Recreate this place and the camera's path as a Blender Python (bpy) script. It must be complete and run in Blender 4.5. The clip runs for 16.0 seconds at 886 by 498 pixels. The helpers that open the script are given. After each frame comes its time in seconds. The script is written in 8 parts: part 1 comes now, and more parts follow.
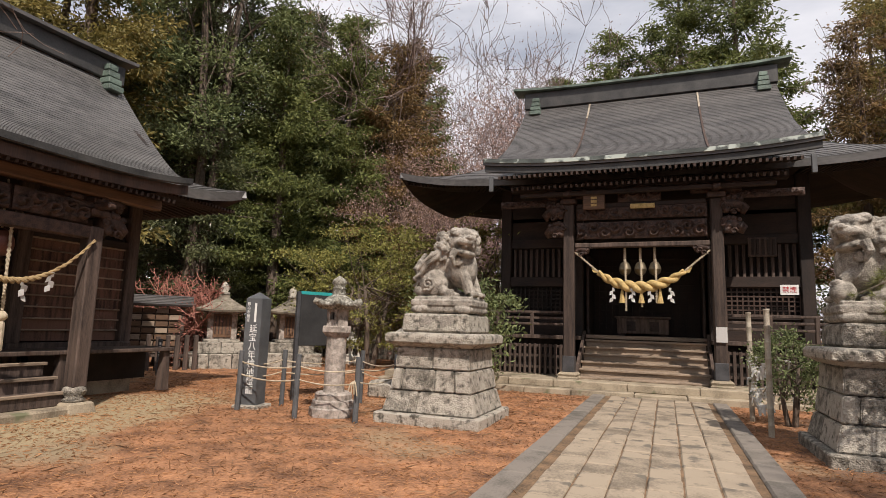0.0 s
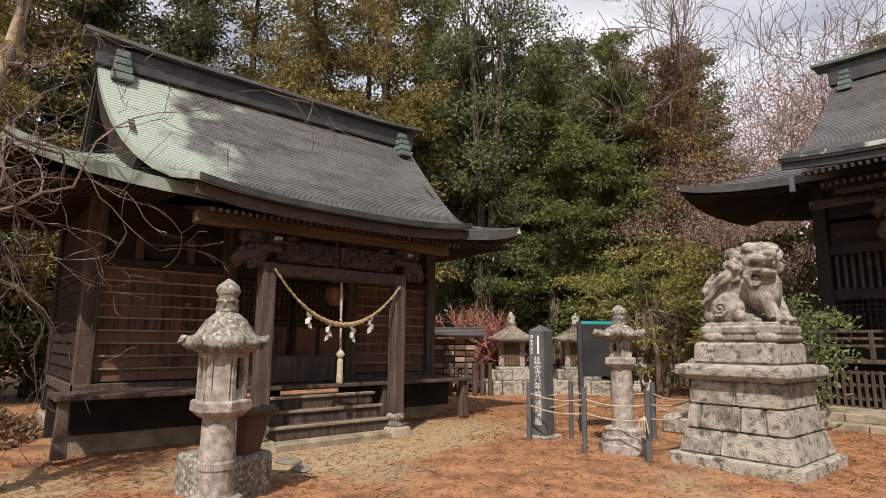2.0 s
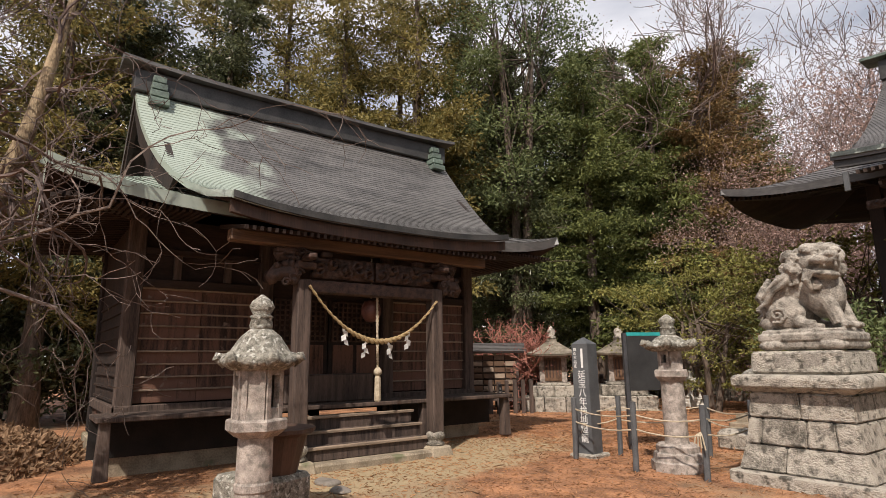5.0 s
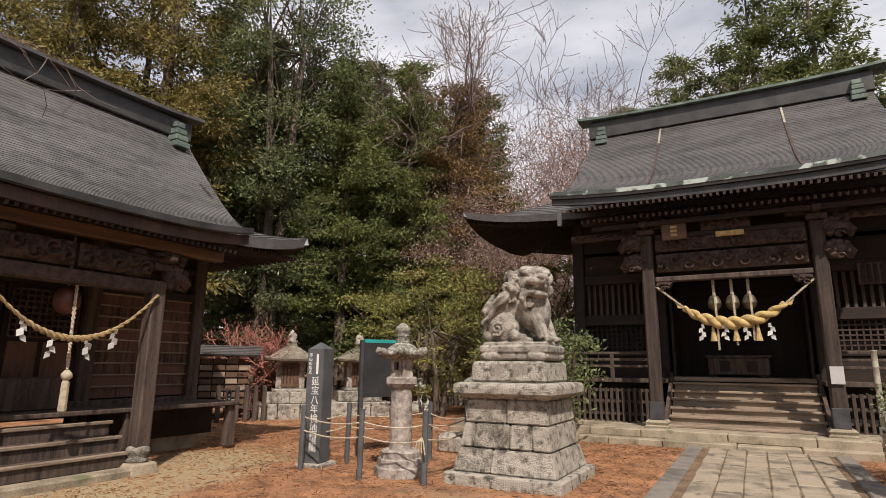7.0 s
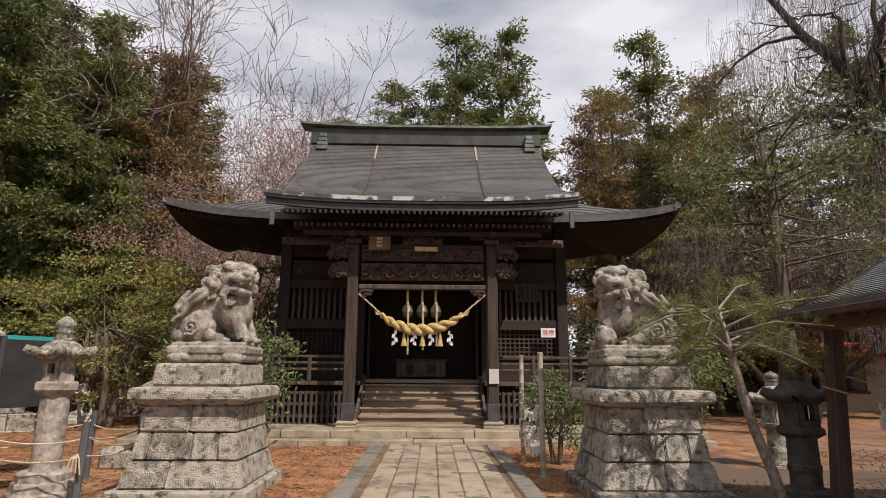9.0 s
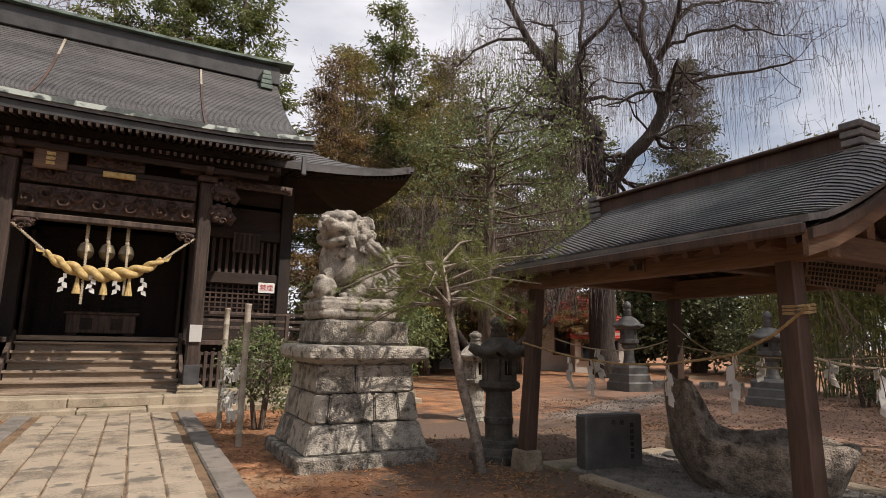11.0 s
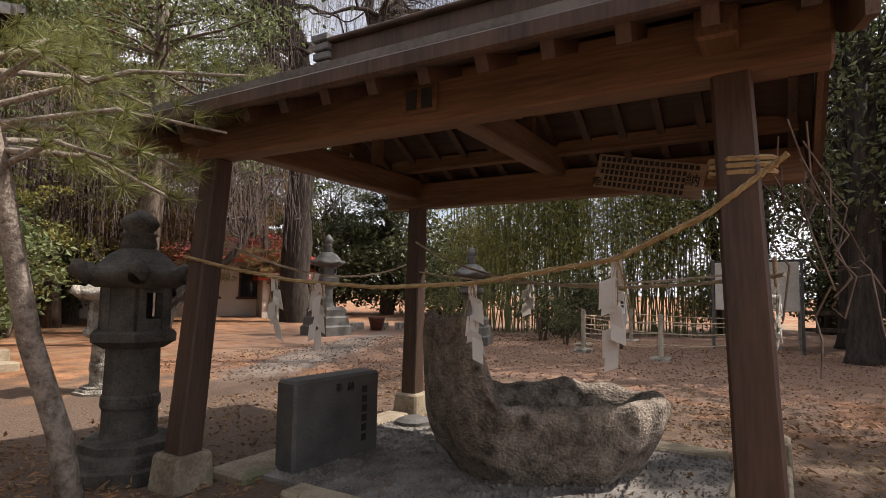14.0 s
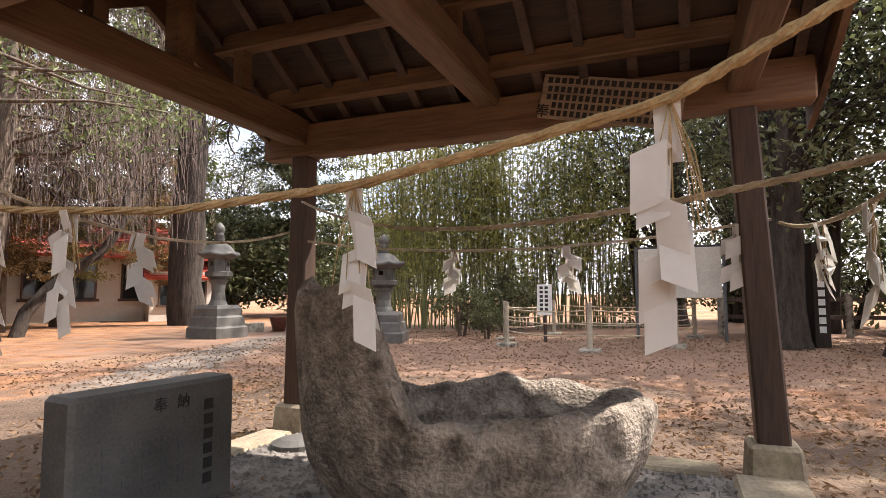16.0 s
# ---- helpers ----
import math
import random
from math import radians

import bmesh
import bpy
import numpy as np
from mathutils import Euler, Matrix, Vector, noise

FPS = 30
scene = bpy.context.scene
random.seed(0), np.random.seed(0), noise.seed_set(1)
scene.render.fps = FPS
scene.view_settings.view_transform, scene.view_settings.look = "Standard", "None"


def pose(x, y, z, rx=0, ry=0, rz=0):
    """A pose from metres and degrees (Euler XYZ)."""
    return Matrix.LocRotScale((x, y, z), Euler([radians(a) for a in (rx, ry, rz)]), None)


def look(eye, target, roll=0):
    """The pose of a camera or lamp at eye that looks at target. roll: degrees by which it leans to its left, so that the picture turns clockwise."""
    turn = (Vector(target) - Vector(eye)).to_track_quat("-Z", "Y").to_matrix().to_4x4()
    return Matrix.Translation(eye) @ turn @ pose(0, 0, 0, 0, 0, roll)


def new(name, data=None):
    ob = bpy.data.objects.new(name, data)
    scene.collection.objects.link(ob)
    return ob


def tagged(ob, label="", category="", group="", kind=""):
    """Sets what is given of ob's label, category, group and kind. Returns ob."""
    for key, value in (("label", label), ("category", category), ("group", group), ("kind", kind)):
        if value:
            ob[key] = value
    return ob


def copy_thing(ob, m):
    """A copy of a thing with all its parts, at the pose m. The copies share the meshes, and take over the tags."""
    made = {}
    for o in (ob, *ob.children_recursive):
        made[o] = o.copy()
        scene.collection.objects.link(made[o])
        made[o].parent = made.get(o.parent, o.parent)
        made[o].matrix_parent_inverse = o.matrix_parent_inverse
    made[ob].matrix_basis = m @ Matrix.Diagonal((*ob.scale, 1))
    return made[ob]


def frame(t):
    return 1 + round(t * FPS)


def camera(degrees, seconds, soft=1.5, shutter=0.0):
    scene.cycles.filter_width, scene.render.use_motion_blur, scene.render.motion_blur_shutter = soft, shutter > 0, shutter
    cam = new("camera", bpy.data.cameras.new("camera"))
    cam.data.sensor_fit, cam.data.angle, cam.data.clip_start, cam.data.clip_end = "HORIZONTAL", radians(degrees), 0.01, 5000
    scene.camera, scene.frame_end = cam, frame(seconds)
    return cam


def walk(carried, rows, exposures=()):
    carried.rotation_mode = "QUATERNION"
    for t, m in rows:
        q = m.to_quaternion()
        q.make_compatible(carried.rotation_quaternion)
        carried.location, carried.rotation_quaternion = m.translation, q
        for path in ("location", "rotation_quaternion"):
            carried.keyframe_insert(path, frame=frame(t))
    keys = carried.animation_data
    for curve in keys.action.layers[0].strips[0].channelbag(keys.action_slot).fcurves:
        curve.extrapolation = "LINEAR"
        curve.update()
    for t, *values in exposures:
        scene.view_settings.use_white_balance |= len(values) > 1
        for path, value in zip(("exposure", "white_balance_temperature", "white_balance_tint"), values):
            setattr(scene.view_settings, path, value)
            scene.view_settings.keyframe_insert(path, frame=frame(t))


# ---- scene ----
cam = camera(76.2, 16.0, 0.8)
PATH = [
    (0, (-0.444, 0.894, 1.454), (-1.283, 3.012, 1.764), 1.8),
    (0.5, (-0.401, 0.949, 1.512), (-1.518, 2.934, 1.835), 1.7),
    (1, (-0.369, 0.949, 1.587), (-1.730, 2.774, 1.919), 1.3),
    (1.5, (-0.350, 0.959, 1.608), (-1.914, 2.608, 1.960), 0.8),
    (2, (-0.363, 0.965, 1.621), (-2.095, 2.432, 1.994), 0.4),
    (2.5, (-0.359, 0.975, 1.619), (-2.215, 2.276, 2.008), 0.1),
    (3, (-0.359, 1.010, 1.613), (-2.297, 2.183, 2.014), -0.1),
    (3.2, (-0.356, 1.030, 1.613), (-2.317, 2.164, 2.018), -0.3),
    (5.3, (-0.595, 1.136, 1.565), (-2.331, 2.576, 2.014), -0.3),
    (5.5, (-0.616, 1.165, 1.558), (-2.290, 2.678, 2.009), 0.1),
    (6, (-0.638, 1.251, 1.546), (-2.133, 2.937, 2.007), 0.2),
    (6.5, (-0.643, 1.381, 1.556), (-1.931, 3.228, 2.024), 0.1),
    (7, (-0.696, 1.462, 1.579), (-1.770, 3.442, 2.042), 0.5),
    (7.5, (-0.739, 1.481, 1.586), (-1.570, 3.574, 2.054), 0.5),
    (8, (-0.757, 1.497, 1.586), (-1.320, 3.677, 2.057), 0.4),
    (8.5, (-0.766, 1.529, 1.580), (-1.028, 3.763, 2.064), 0.4),
    (9, (-0.752, 1.555, 1.557), (-0.711, 3.803, 2.044), 0.4),
    (9.5, (-0.705, 1.628, 1.517), (-0.382, 3.857, 1.985), 0.6),
    (10, (-0.645, 1.872, 1.492), (-0.041, 4.048, 1.932), 0.8),
    (10.2, (-0.612, 1.975, 1.482), (0.097, 4.122, 1.907), 0.9),
    (12.3, (0.246, 3.697, 1.366), (1.804, 5.369, 1.623), 1.2),
    (12.5, (0.358, 3.856, 1.355), (1.985, 5.462, 1.603), 1.1),
    (13, (0.700, 4.219, 1.329), (2.469, 5.674, 1.548), 1.2),
    (13.5, (1.078, 4.564, 1.273), (2.958, 5.875, 1.467), 1.1),
    (14, (1.458, 4.850, 1.220), (3.429, 6.021, 1.393), 0.9),
    (14.5, (1.786, 5.103, 1.157), (3.829, 6.146, 1.310), -0.2),
    (15, (2.136, 5.300, 1.128), (4.230, 6.241, 1.256), -0.3),
    (16, (2.686, 5.405, 1.020), (4.809, 6.271, 1.200), -0.2),
]
walk(cam, [(t, look(eye, target, roll)) for t, eye, target, roll in PATH], [(0, 0.08), (2.5, 0.18), (5.5, 0.12), (7, 0.04), (10.0, -0.02), (12.5, 0.3), (14.5, 0.65), (15.2, 1.15), (16.0, 1.4)])

# ---- world, sun, exposure ----
SUN_AZ, SUN_EL = -52.0, 51.0   # degrees: from +x towards +y, above the ground
sun = new("sun", bpy.data.lights.new("sun", "SUN"))
sun.data.energy, sun.data.angle, sun.data.color = 4.7, radians(0.6), (1.0, 0.89, 0.79)
sdir = Vector((math.cos(radians(SUN_EL)) * math.cos(radians(SUN_AZ)), math.cos(radians(SUN_EL)) * math.sin(radians(SUN_AZ)), math.sin(radians(SUN_EL))))
sun.matrix_world = look(sdir * 60, (0, 0, 0))

world = bpy.data.worlds.new("sky")
scene.world = world
world.use_nodes = True
wn, wl = world.node_tree.nodes, world.node_tree.links
bg = wn["Background"]
sky = wn.new("ShaderNodeTexSky")
sky.sky_type, sky.sun_disc = "NISHITA", False
sky.sun_elevation, sky.sun_rotation = radians(SUN_EL), radians(90 - SUN_AZ)
wtc, wmap, wnoise, wramp, wmix = (wn.new("ShaderNode" + k) for k in ("TexCoord", "Mapping", "TexNoise", "ValToRGB", "Mix"))
wmap.inputs["Scale"].default_value = (1.0, 1.6, 3.2)
wnoise.inputs["Scale"].default_value, wnoise.inputs["Detail"].default_value = 1.7, 7.0
wramp.color_ramp.elements[0].position, wramp.color_ramp.elements[1].position = 0.24, 0.56
wmix.data_type = "RGBA"
wmix.inputs[7].default_value = (10.6, 10.4, 11.0, 1)
wl.new(wtc.outputs["Generated"], wmap.inputs[0])
wl.new(wmap.outputs[0], wnoise.inputs["Vector"])
wl.new(wnoise.outputs[0], wramp.inputs[0])
wl.new(wramp.outputs[0], wmix.inputs[0])
wl.new(sky.outputs[0], wmix.inputs[6])
wl.new(wmix.outputs[2], bg.inputs[0])
bg.inputs[1].default_value = 0.082


# ---- materials ----
def material(name, dark, light, rough=0.8, scale=6.0, fine=60.0, bump=0.3, stretch=(1, 1, 1), metal=0.0, spots=None, spot_scale=9.0, spot_at=0.58, per=0.0, spec=0.5, dist=0.01, spot_w=0.07):
    """A surface of two tones mixed at two scales, with fine relief; spots: a third colour in patches; per: how far pieces differ."""
    m = bpy.data.materials.new(name)
    m.use_nodes = True
    n, l = m.node_tree.nodes, m.node_tree.links
    b = n["Principled BSDF"]
    tc, mp = n.new("ShaderNodeTexCoord"), n.new("ShaderNodeMapping")
    mp.inputs["Scale"].default_value = stretch
    l.new(tc.outputs["Object"], mp.inputs[0])
    big, small = n.new("ShaderNodeTexNoise"), n.new("ShaderNodeTexNoise")
    big.inputs["Scale"].default_value, big.inputs["Detail"].default_value = scale, 6.0
    small.inputs["Scale"].default_value, small.inputs["Detail"].default_value = fine, 5.0
    l.new(mp.outputs[0], big.inputs["Vector"])
    l.new(mp.outputs[0], small.inputs["Vector"])
    info = n.new("ShaderNodeObjectInfo")
    add = n.new("ShaderNodeMath")
    add.operation = "MULTIPLY_ADD"
    l.new(small.outputs[0], add.inputs[0])
    add.inputs[1].default_value = 0.6
    l.new(big.outputs[0], add.inputs[2])
    shift = n.new("ShaderNodeMath")
    shift.operation = "MULTIPLY_ADD"
    l.new(info.outputs["Random"], shift.inputs[0])
    shift.inputs[1].default_value = per
    l.new(add.outputs[0], shift.inputs[2])
    ramp = n.new("ShaderNodeValToRGB")
    ramp.color_ramp.elements[0].position, ramp.color_ramp.elements[1].position = 0.58 + per * 0.3, 1.02 + per * 0.7
    ramp.color_ramp.elements[0].color, ramp.color_ramp.elements[1].color = (*dark, 1), (*light, 1)
    l.new(shift.outputs[0], ramp.inputs[0])
    out = ramp.outputs[0]
    if spots:
        sp, sr, mx = n.new("ShaderNodeTexNoise"), n.new("ShaderNodeValToRGB"), n.new("ShaderNodeMix")
        sp.inputs["Scale"].default_value, sp.inputs["Detail"].default_value = spot_scale, 8.0
        l.new(tc.outputs["Object"], sp.inputs["Vector"])
        sr.color_ramp.elements[0].position, sr.color_ramp.elements[1].position = spot_at, spot_at + spot_w
        l.new(sp.outputs[0], sr.inputs[0])
        mx.data_type = "RGBA"
        l.new(sr.outputs[0], mx.inputs[0])
        l.new(out, mx.inputs[6])
        mx.inputs[7].default_value = (*spots, 1)
        out = mx.outputs[2]
    l.new(out, b.inputs["Base Color"])
    b.inputs["Roughness"].default_value, b.inputs["Metallic"].default_value = rough, metal
    b.inputs["Specular IOR Level"].default_value = spec
    bp = n.new("ShaderNodeBump")
    bp.inputs["Strength"].default_value, bp.inputs["Distance"].default_value = bump, dist
    l.new(add.outputs[0], bp.inputs["Height"])
    l.new(bp.outputs[0], b.inputs["Normal"])
    return m


M_STONE = material("old_stone", (0.13, 0.118, 0.097), (0.46, 0.42, 0.355), 0.92, 7, 55, 1.0, spots=(0.1, 0.092, 0.075), spot_scale=10, spot_at=0.53, per=0.25, dist=0.06, spot_w=0.15)
M_STATUE = material("statue_stone", (0.13, 0.117, 0.098), (0.44, 0.4, 0.343), 0.92, 8, 60, 0.9, spots=(0.09, 0.081, 0.067), spot_scale=9, spot_at=0.55, dist=0.03, spot_w=0.16)
M_LANTERN = material("lantern_stone", (0.17, 0.145, 0.125), (0.48, 0.42, 0.37), 0.9, 10, 90, 0.8, spots=(0.15, 0.14, 0.12), spot_scale=14, spot_at=0.52, dist=0.015, spot_w=0.2)
M_LICHEN = material("lichen_stone", (0.07, 0.066, 0.052), (0.36, 0.34, 0.285), 0.95, 18, 80, 1.0, spots=(0.52, 0.51, 0.46), spot_scale=24, spot_at=0.56, dist=0.03, spot_w=0.1)
M_GRANITE = material("trough_stone", (0.1, 0.082, 0.066), (0.36, 0.305, 0.25), 0.92, 8, 50, 1.0, spots=(0.08, 0.064, 0.05), spot_scale=9, spot_at=0.52, dist=0.05, spot_w=0.18)
M_SLABDARK = material("dark_slab", (0.06, 0.058, 0.055), (0.13, 0.125, 0.118), 0.6, 4, 70, 0.15)
M_MOSSY = material("dark_mossy_stone", (0.03, 0.028, 0.024), (0.11, 0.1, 0.085), 0.95, 6, 60, 0.6, dist=0.015)
M_PAVE = material("paving", (0.15, 0.122, 0.09), (0.33, 0.27, 0.2), 0.9, 3, 40, 0.5, spots=(0.14, 0.12, 0.095), spot_scale=3.5, spot_at=0.58, per=0.3)
M_HOKORA = material("mossy_roof_stone", (0.1, 0.085, 0.065), (0.27, 0.232, 0.182), 0.95, 6, 60, 0.8, spots=(0.15, 0.135, 0.095), spot_scale=8, spot_at=0.52, dist=0.02)
M_CURB = material("path_edge", (0.1, 0.09, 0.075), (0.2, 0.175, 0.15), 0.9, 4, 40, 0.5, per=0.3)
M_PLAT = material("platform_stone", (0.17, 0.137, 0.096), (0.37, 0.31, 0.225), 0.9, 3, 40, 0.5, spots=(0.14, 0.14, 0.08), spot_scale=2.5, spot_at=0.6, per=0.2)
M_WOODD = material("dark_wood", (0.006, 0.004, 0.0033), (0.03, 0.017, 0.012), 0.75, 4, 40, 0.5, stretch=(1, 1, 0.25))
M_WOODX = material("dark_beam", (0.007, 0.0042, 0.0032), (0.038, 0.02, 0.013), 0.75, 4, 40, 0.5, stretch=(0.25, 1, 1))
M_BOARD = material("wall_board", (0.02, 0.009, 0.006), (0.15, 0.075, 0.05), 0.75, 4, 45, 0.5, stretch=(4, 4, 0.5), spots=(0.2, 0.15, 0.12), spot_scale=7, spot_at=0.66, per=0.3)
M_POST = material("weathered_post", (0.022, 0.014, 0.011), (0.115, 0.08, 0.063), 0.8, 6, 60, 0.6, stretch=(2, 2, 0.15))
M_POSTD = material("dark_post", (0.014, 0.009, 0.007), (0.075, 0.05, 0.038), 0.8, 6, 60, 0.6, stretch=(2, 2, 0.15))
M_CARVE = material("carved_wood", (0.014, 0.008, 0.006), (0.09, 0.05, 0.036), 0.7, 9, 60, 0.6)
M_STEP = material("weathered_step", (0.1, 0.075, 0.054), (0.32, 0.245, 0.18), 0.8, 4, 50, 0.4, stretch=(0.25, 2, 2), per=0.2)
M_ROOF = material("dark_copper_roof", (0.035, 0.033, 0.033), (0.105, 0.1, 0.097), 0.5, 1.6, 14, 0.25, stretch=(0.4, 1.6, 1.6), spots=(0.12, 0.115, 0.11), spot_scale=5, spot_at=0.46, spec=0.6, spot_w=0.4)
def patina_roof():
    m = material("patina_roof", (0.04, 0.038, 0.037), (0.13, 0.125, 0.12), 0.5, 1.6, 14, 0.25, stretch=(0.4, 1.6, 1.6), spots=(0.15, 0.145, 0.137), spot_scale=5, spot_at=0.46, spec=0.6, spot_w=0.4)
    n, l = m.node_tree.nodes, m.node_tree.links
    b = n["Principled BSDF"]
    src = b.inputs["Base Color"].links[0].from_socket
    tc, sep, nz, ad, rp, mx = (n.new("ShaderNode" + k) for k in ("TexCoord", "SeparateXYZ", "TexNoise", "Math", "ValToRGB", "Mix"))
    l.new(tc.outputs["Object"], sep.inputs[0])
    nz.inputs["Scale"].default_value, nz.inputs["Detail"].default_value = 1.2, 6.0
    l.new(tc.outputs["Object"], nz.inputs["Vector"])
    ad.operation = "MULTIPLY_ADD"
    l.new(sep.outputs[0], ad.inputs[0])
    ad.inputs[1].default_value = -0.2
    l.new(nz.outputs[0], ad.inputs[2])
    rp.color_ramp.elements[0].position, rp.color_ramp.elements[1].position = 0.84, 1.0
    rp.color_ramp.elements[1].color = (0.75, 0.75, 0.75, 1)
    l.new(ad.outputs[0], rp.inputs[0])
    mx.data_type = "RGBA"
    l.new(rp.outputs[0], mx.inputs[0])
    l.new(src, mx.inputs[6])
    mx.inputs[7].default_value = (0.4, 0.47, 0.4, 1)
    l.new(mx.outputs[2], b.inputs["Base Color"])
    return m


M_ROOFG = material("green_copper_roof", (0.16, 0.22, 0.19), (0.36, 0.44, 0.38), 0.6, 2, 20, 0.25)
M_VERD = material("verdigris", (0.05, 0.065, 0.055), (0.17, 0.23, 0.19), 0.6, 3, 30, 0.3)
M_PATINA = material("patchy_copper_lip", (0.03, 0.035, 0.033), (0.1, 0.12, 0.11), 0.55, 3, 30, 0.2, spots=(0.42, 0.47, 0.43), spot_scale=3.5, spot_at=0.52)
M_FASCIA = material("roof_edge", (0.02, 0.02, 0.02), (0.06, 0.058, 0.055), 0.5, 3, 30, 0.2)
# two tones of one roof metal: the paler paints lit course edges
M_TILED = material("dark_roof_plate", (0.08, 0.078, 0.078), (0.19, 0.187, 0.184), 0.6, 3, 30, 0.2)
M_TILE = material("lit_roof_edge", (0.14, 0.137, 0.137), (0.3, 0.296, 0.294), 0.4, 3, 30, 0.2, per=0.15)
# pavilion cedar darkened: the roof underside's shade is put into this colour
M_SOFFIT = material("shaded_soffit", (0.016, 0.009, 0.006), (0.065, 0.038, 0.026), 0.7, 3, 40, 0.35, stretch=(1.5, 0.12, 1.5))
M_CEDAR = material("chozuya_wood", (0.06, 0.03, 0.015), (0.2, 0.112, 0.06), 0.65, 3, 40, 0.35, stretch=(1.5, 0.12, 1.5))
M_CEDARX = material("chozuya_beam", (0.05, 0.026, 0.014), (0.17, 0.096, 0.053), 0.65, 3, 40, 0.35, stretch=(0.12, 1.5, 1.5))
M_CPOST = material("chozuya_post", (0.03, 0.017, 0.012), (0.09, 0.052, 0.036), 0.6, 3, 40, 0.35, stretch=(1.5, 1.5, 0.12))
M_STRAW = material("straw", (0.32, 0.22, 0.08), (0.62, 0.46, 0.2), 0.8, 12, 120, 0.6)
M_ROPE = material("pale_rope", (0.3, 0.25, 0.17), (0.55, 0.47, 0.35), 0.85, 12, 120, 0.5)
M_ROPEB = material("brown_rope", (0.22, 0.15, 0.07), (0.42, 0.31, 0.16), 0.85, 12, 120, 0.5)
M_PAPER = material("white_paper", (0.68, 0.67, 0.65), (0.82, 0.81, 0.79), 0.8, 3, 40, 0.1)
def translucent(m, k):
    n, l = m.node_tree.nodes, m.node_tree.links
    tr, mx = n.new("ShaderNodeBsdfTranslucent"), n.new("ShaderNodeMixShader")
    tr.inputs[0].default_value = (0.85, 0.84, 0.81, 1)
    mx.inputs[0].default_value = k
    l.new(n["Principled BSDF"].outputs[0], mx.inputs[1])
    l.new(tr.outputs[0], mx.inputs[2])
    l.new(mx.outputs[0], n["Material Output"].inputs[0])


translucent(M_PAPER, 0.45)
M_BAMBOO = material("bamboo_pole", (0.24, 0.2, 0.15), (0.45, 0.4, 0.32), 0.6, 5, 50, 0.2)
M_BARK = material("bark", (0.05, 0.037, 0.028), (0.17, 0.13, 0.1), 0.95, 6, 30, 1.0, stretch=(2, 2, 0.4), dist=0.03)
M_BARKD = material("dark_bark", (0.018, 0.014, 0.012), (0.07, 0.055, 0.045), 0.95, 6, 30, 1.0, stretch=(2, 2, 0.4), dist=0.03)
M_BARKP = material("pale_bark", (0.13, 0.09, 0.05), (0.44, 0.34, 0.21), 0.9, 7, 40, 1.0, stretch=(2, 2, 0.4), spots=(0.11, 0.075, 0.045), spot_scale=7, spot_at=0.52, dist=0.03, spot_w=0.15)
M_TWIG = material("twig", (0.075, 0.055, 0.045), (0.24, 0.185, 0.155), 0.9, 5, 30, 0.3)
M_TWIGP = material("pink_twig", (0.11, 0.08, 0.068), (0.28, 0.21, 0.185), 0.9, 5, 30, 0.3)
M_TWIGC = material("cherry_twig", (0.06, 0.045, 0.04), (0.17, 0.125, 0.11), 0.9, 5, 30, 0.3)
M_BARKL = material("lichened_bark", (0.12, 0.095, 0.075), (0.36, 0.31, 0.26), 0.95, 12, 50, 0.9, dist=0.02)
M_TWIGR = material("red_twig", (0.2, 0.075, 0.055), (0.42, 0.19, 0.14), 0.9, 5, 30, 0.3)
M_METAL = material("dark_metal", (0.03, 0.03, 0.032), (0.07, 0.07, 0.075), 0.5, 5, 50, 0.1)
M_GREY = material("painted_grey", (0.06, 0.064, 0.068), (0.11, 0.115, 0.12), 0.6, 4, 60, 0.15)
M_INK = material("ink", (0.012, 0.012, 0.012), (0.03, 0.03, 0.03), 0.7, 5, 50, 0.05)
M_WHITE = material("white_paint", (0.66, 0.66, 0.64), (0.8, 0.8, 0.78), 0.6, 5, 50, 0.05)
M_RED = material("red_paint", (0.4, 0.03, 0.04), (0.55, 0.06, 0.07), 0.6, 5, 50, 0.05)
M_REDROOF = material("red_roof", (0.33, 0.05, 0.035), (0.55, 0.11, 0.08), 0.45, 1.5, 20, 0.1)
M_PLASTER = material("pale_plaster", (0.46, 0.43, 0.38), (0.64, 0.61, 0.55), 0.85, 1.2, 20, 0.15)
# near-black wood whose colour stands in for the shade inside recesses
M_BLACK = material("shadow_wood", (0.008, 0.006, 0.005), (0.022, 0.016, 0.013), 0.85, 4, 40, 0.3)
M_BRONZE = material("bell_bronze", (0.09, 0.075, 0.05), (0.24, 0.2, 0.14), 0.45, 6, 50, 0.2, metal=0.7)
M_REDBELL = material("red_bell", (0.08, 0.03, 0.022), (0.17, 0.07, 0.05), 0.5, 6, 50, 0.2, metal=0.3)
M_GLASS = bpy.data.materials.new("window_glass")
M_GLASS.use_nodes = True
_g = M_GLASS.node_tree.nodes["Principled BSDF"]
_g.inputs["Base Color"].default_value, _g.inputs["Roughness"].default_value = (0.02, 0.025, 0.03, 1), 0.06


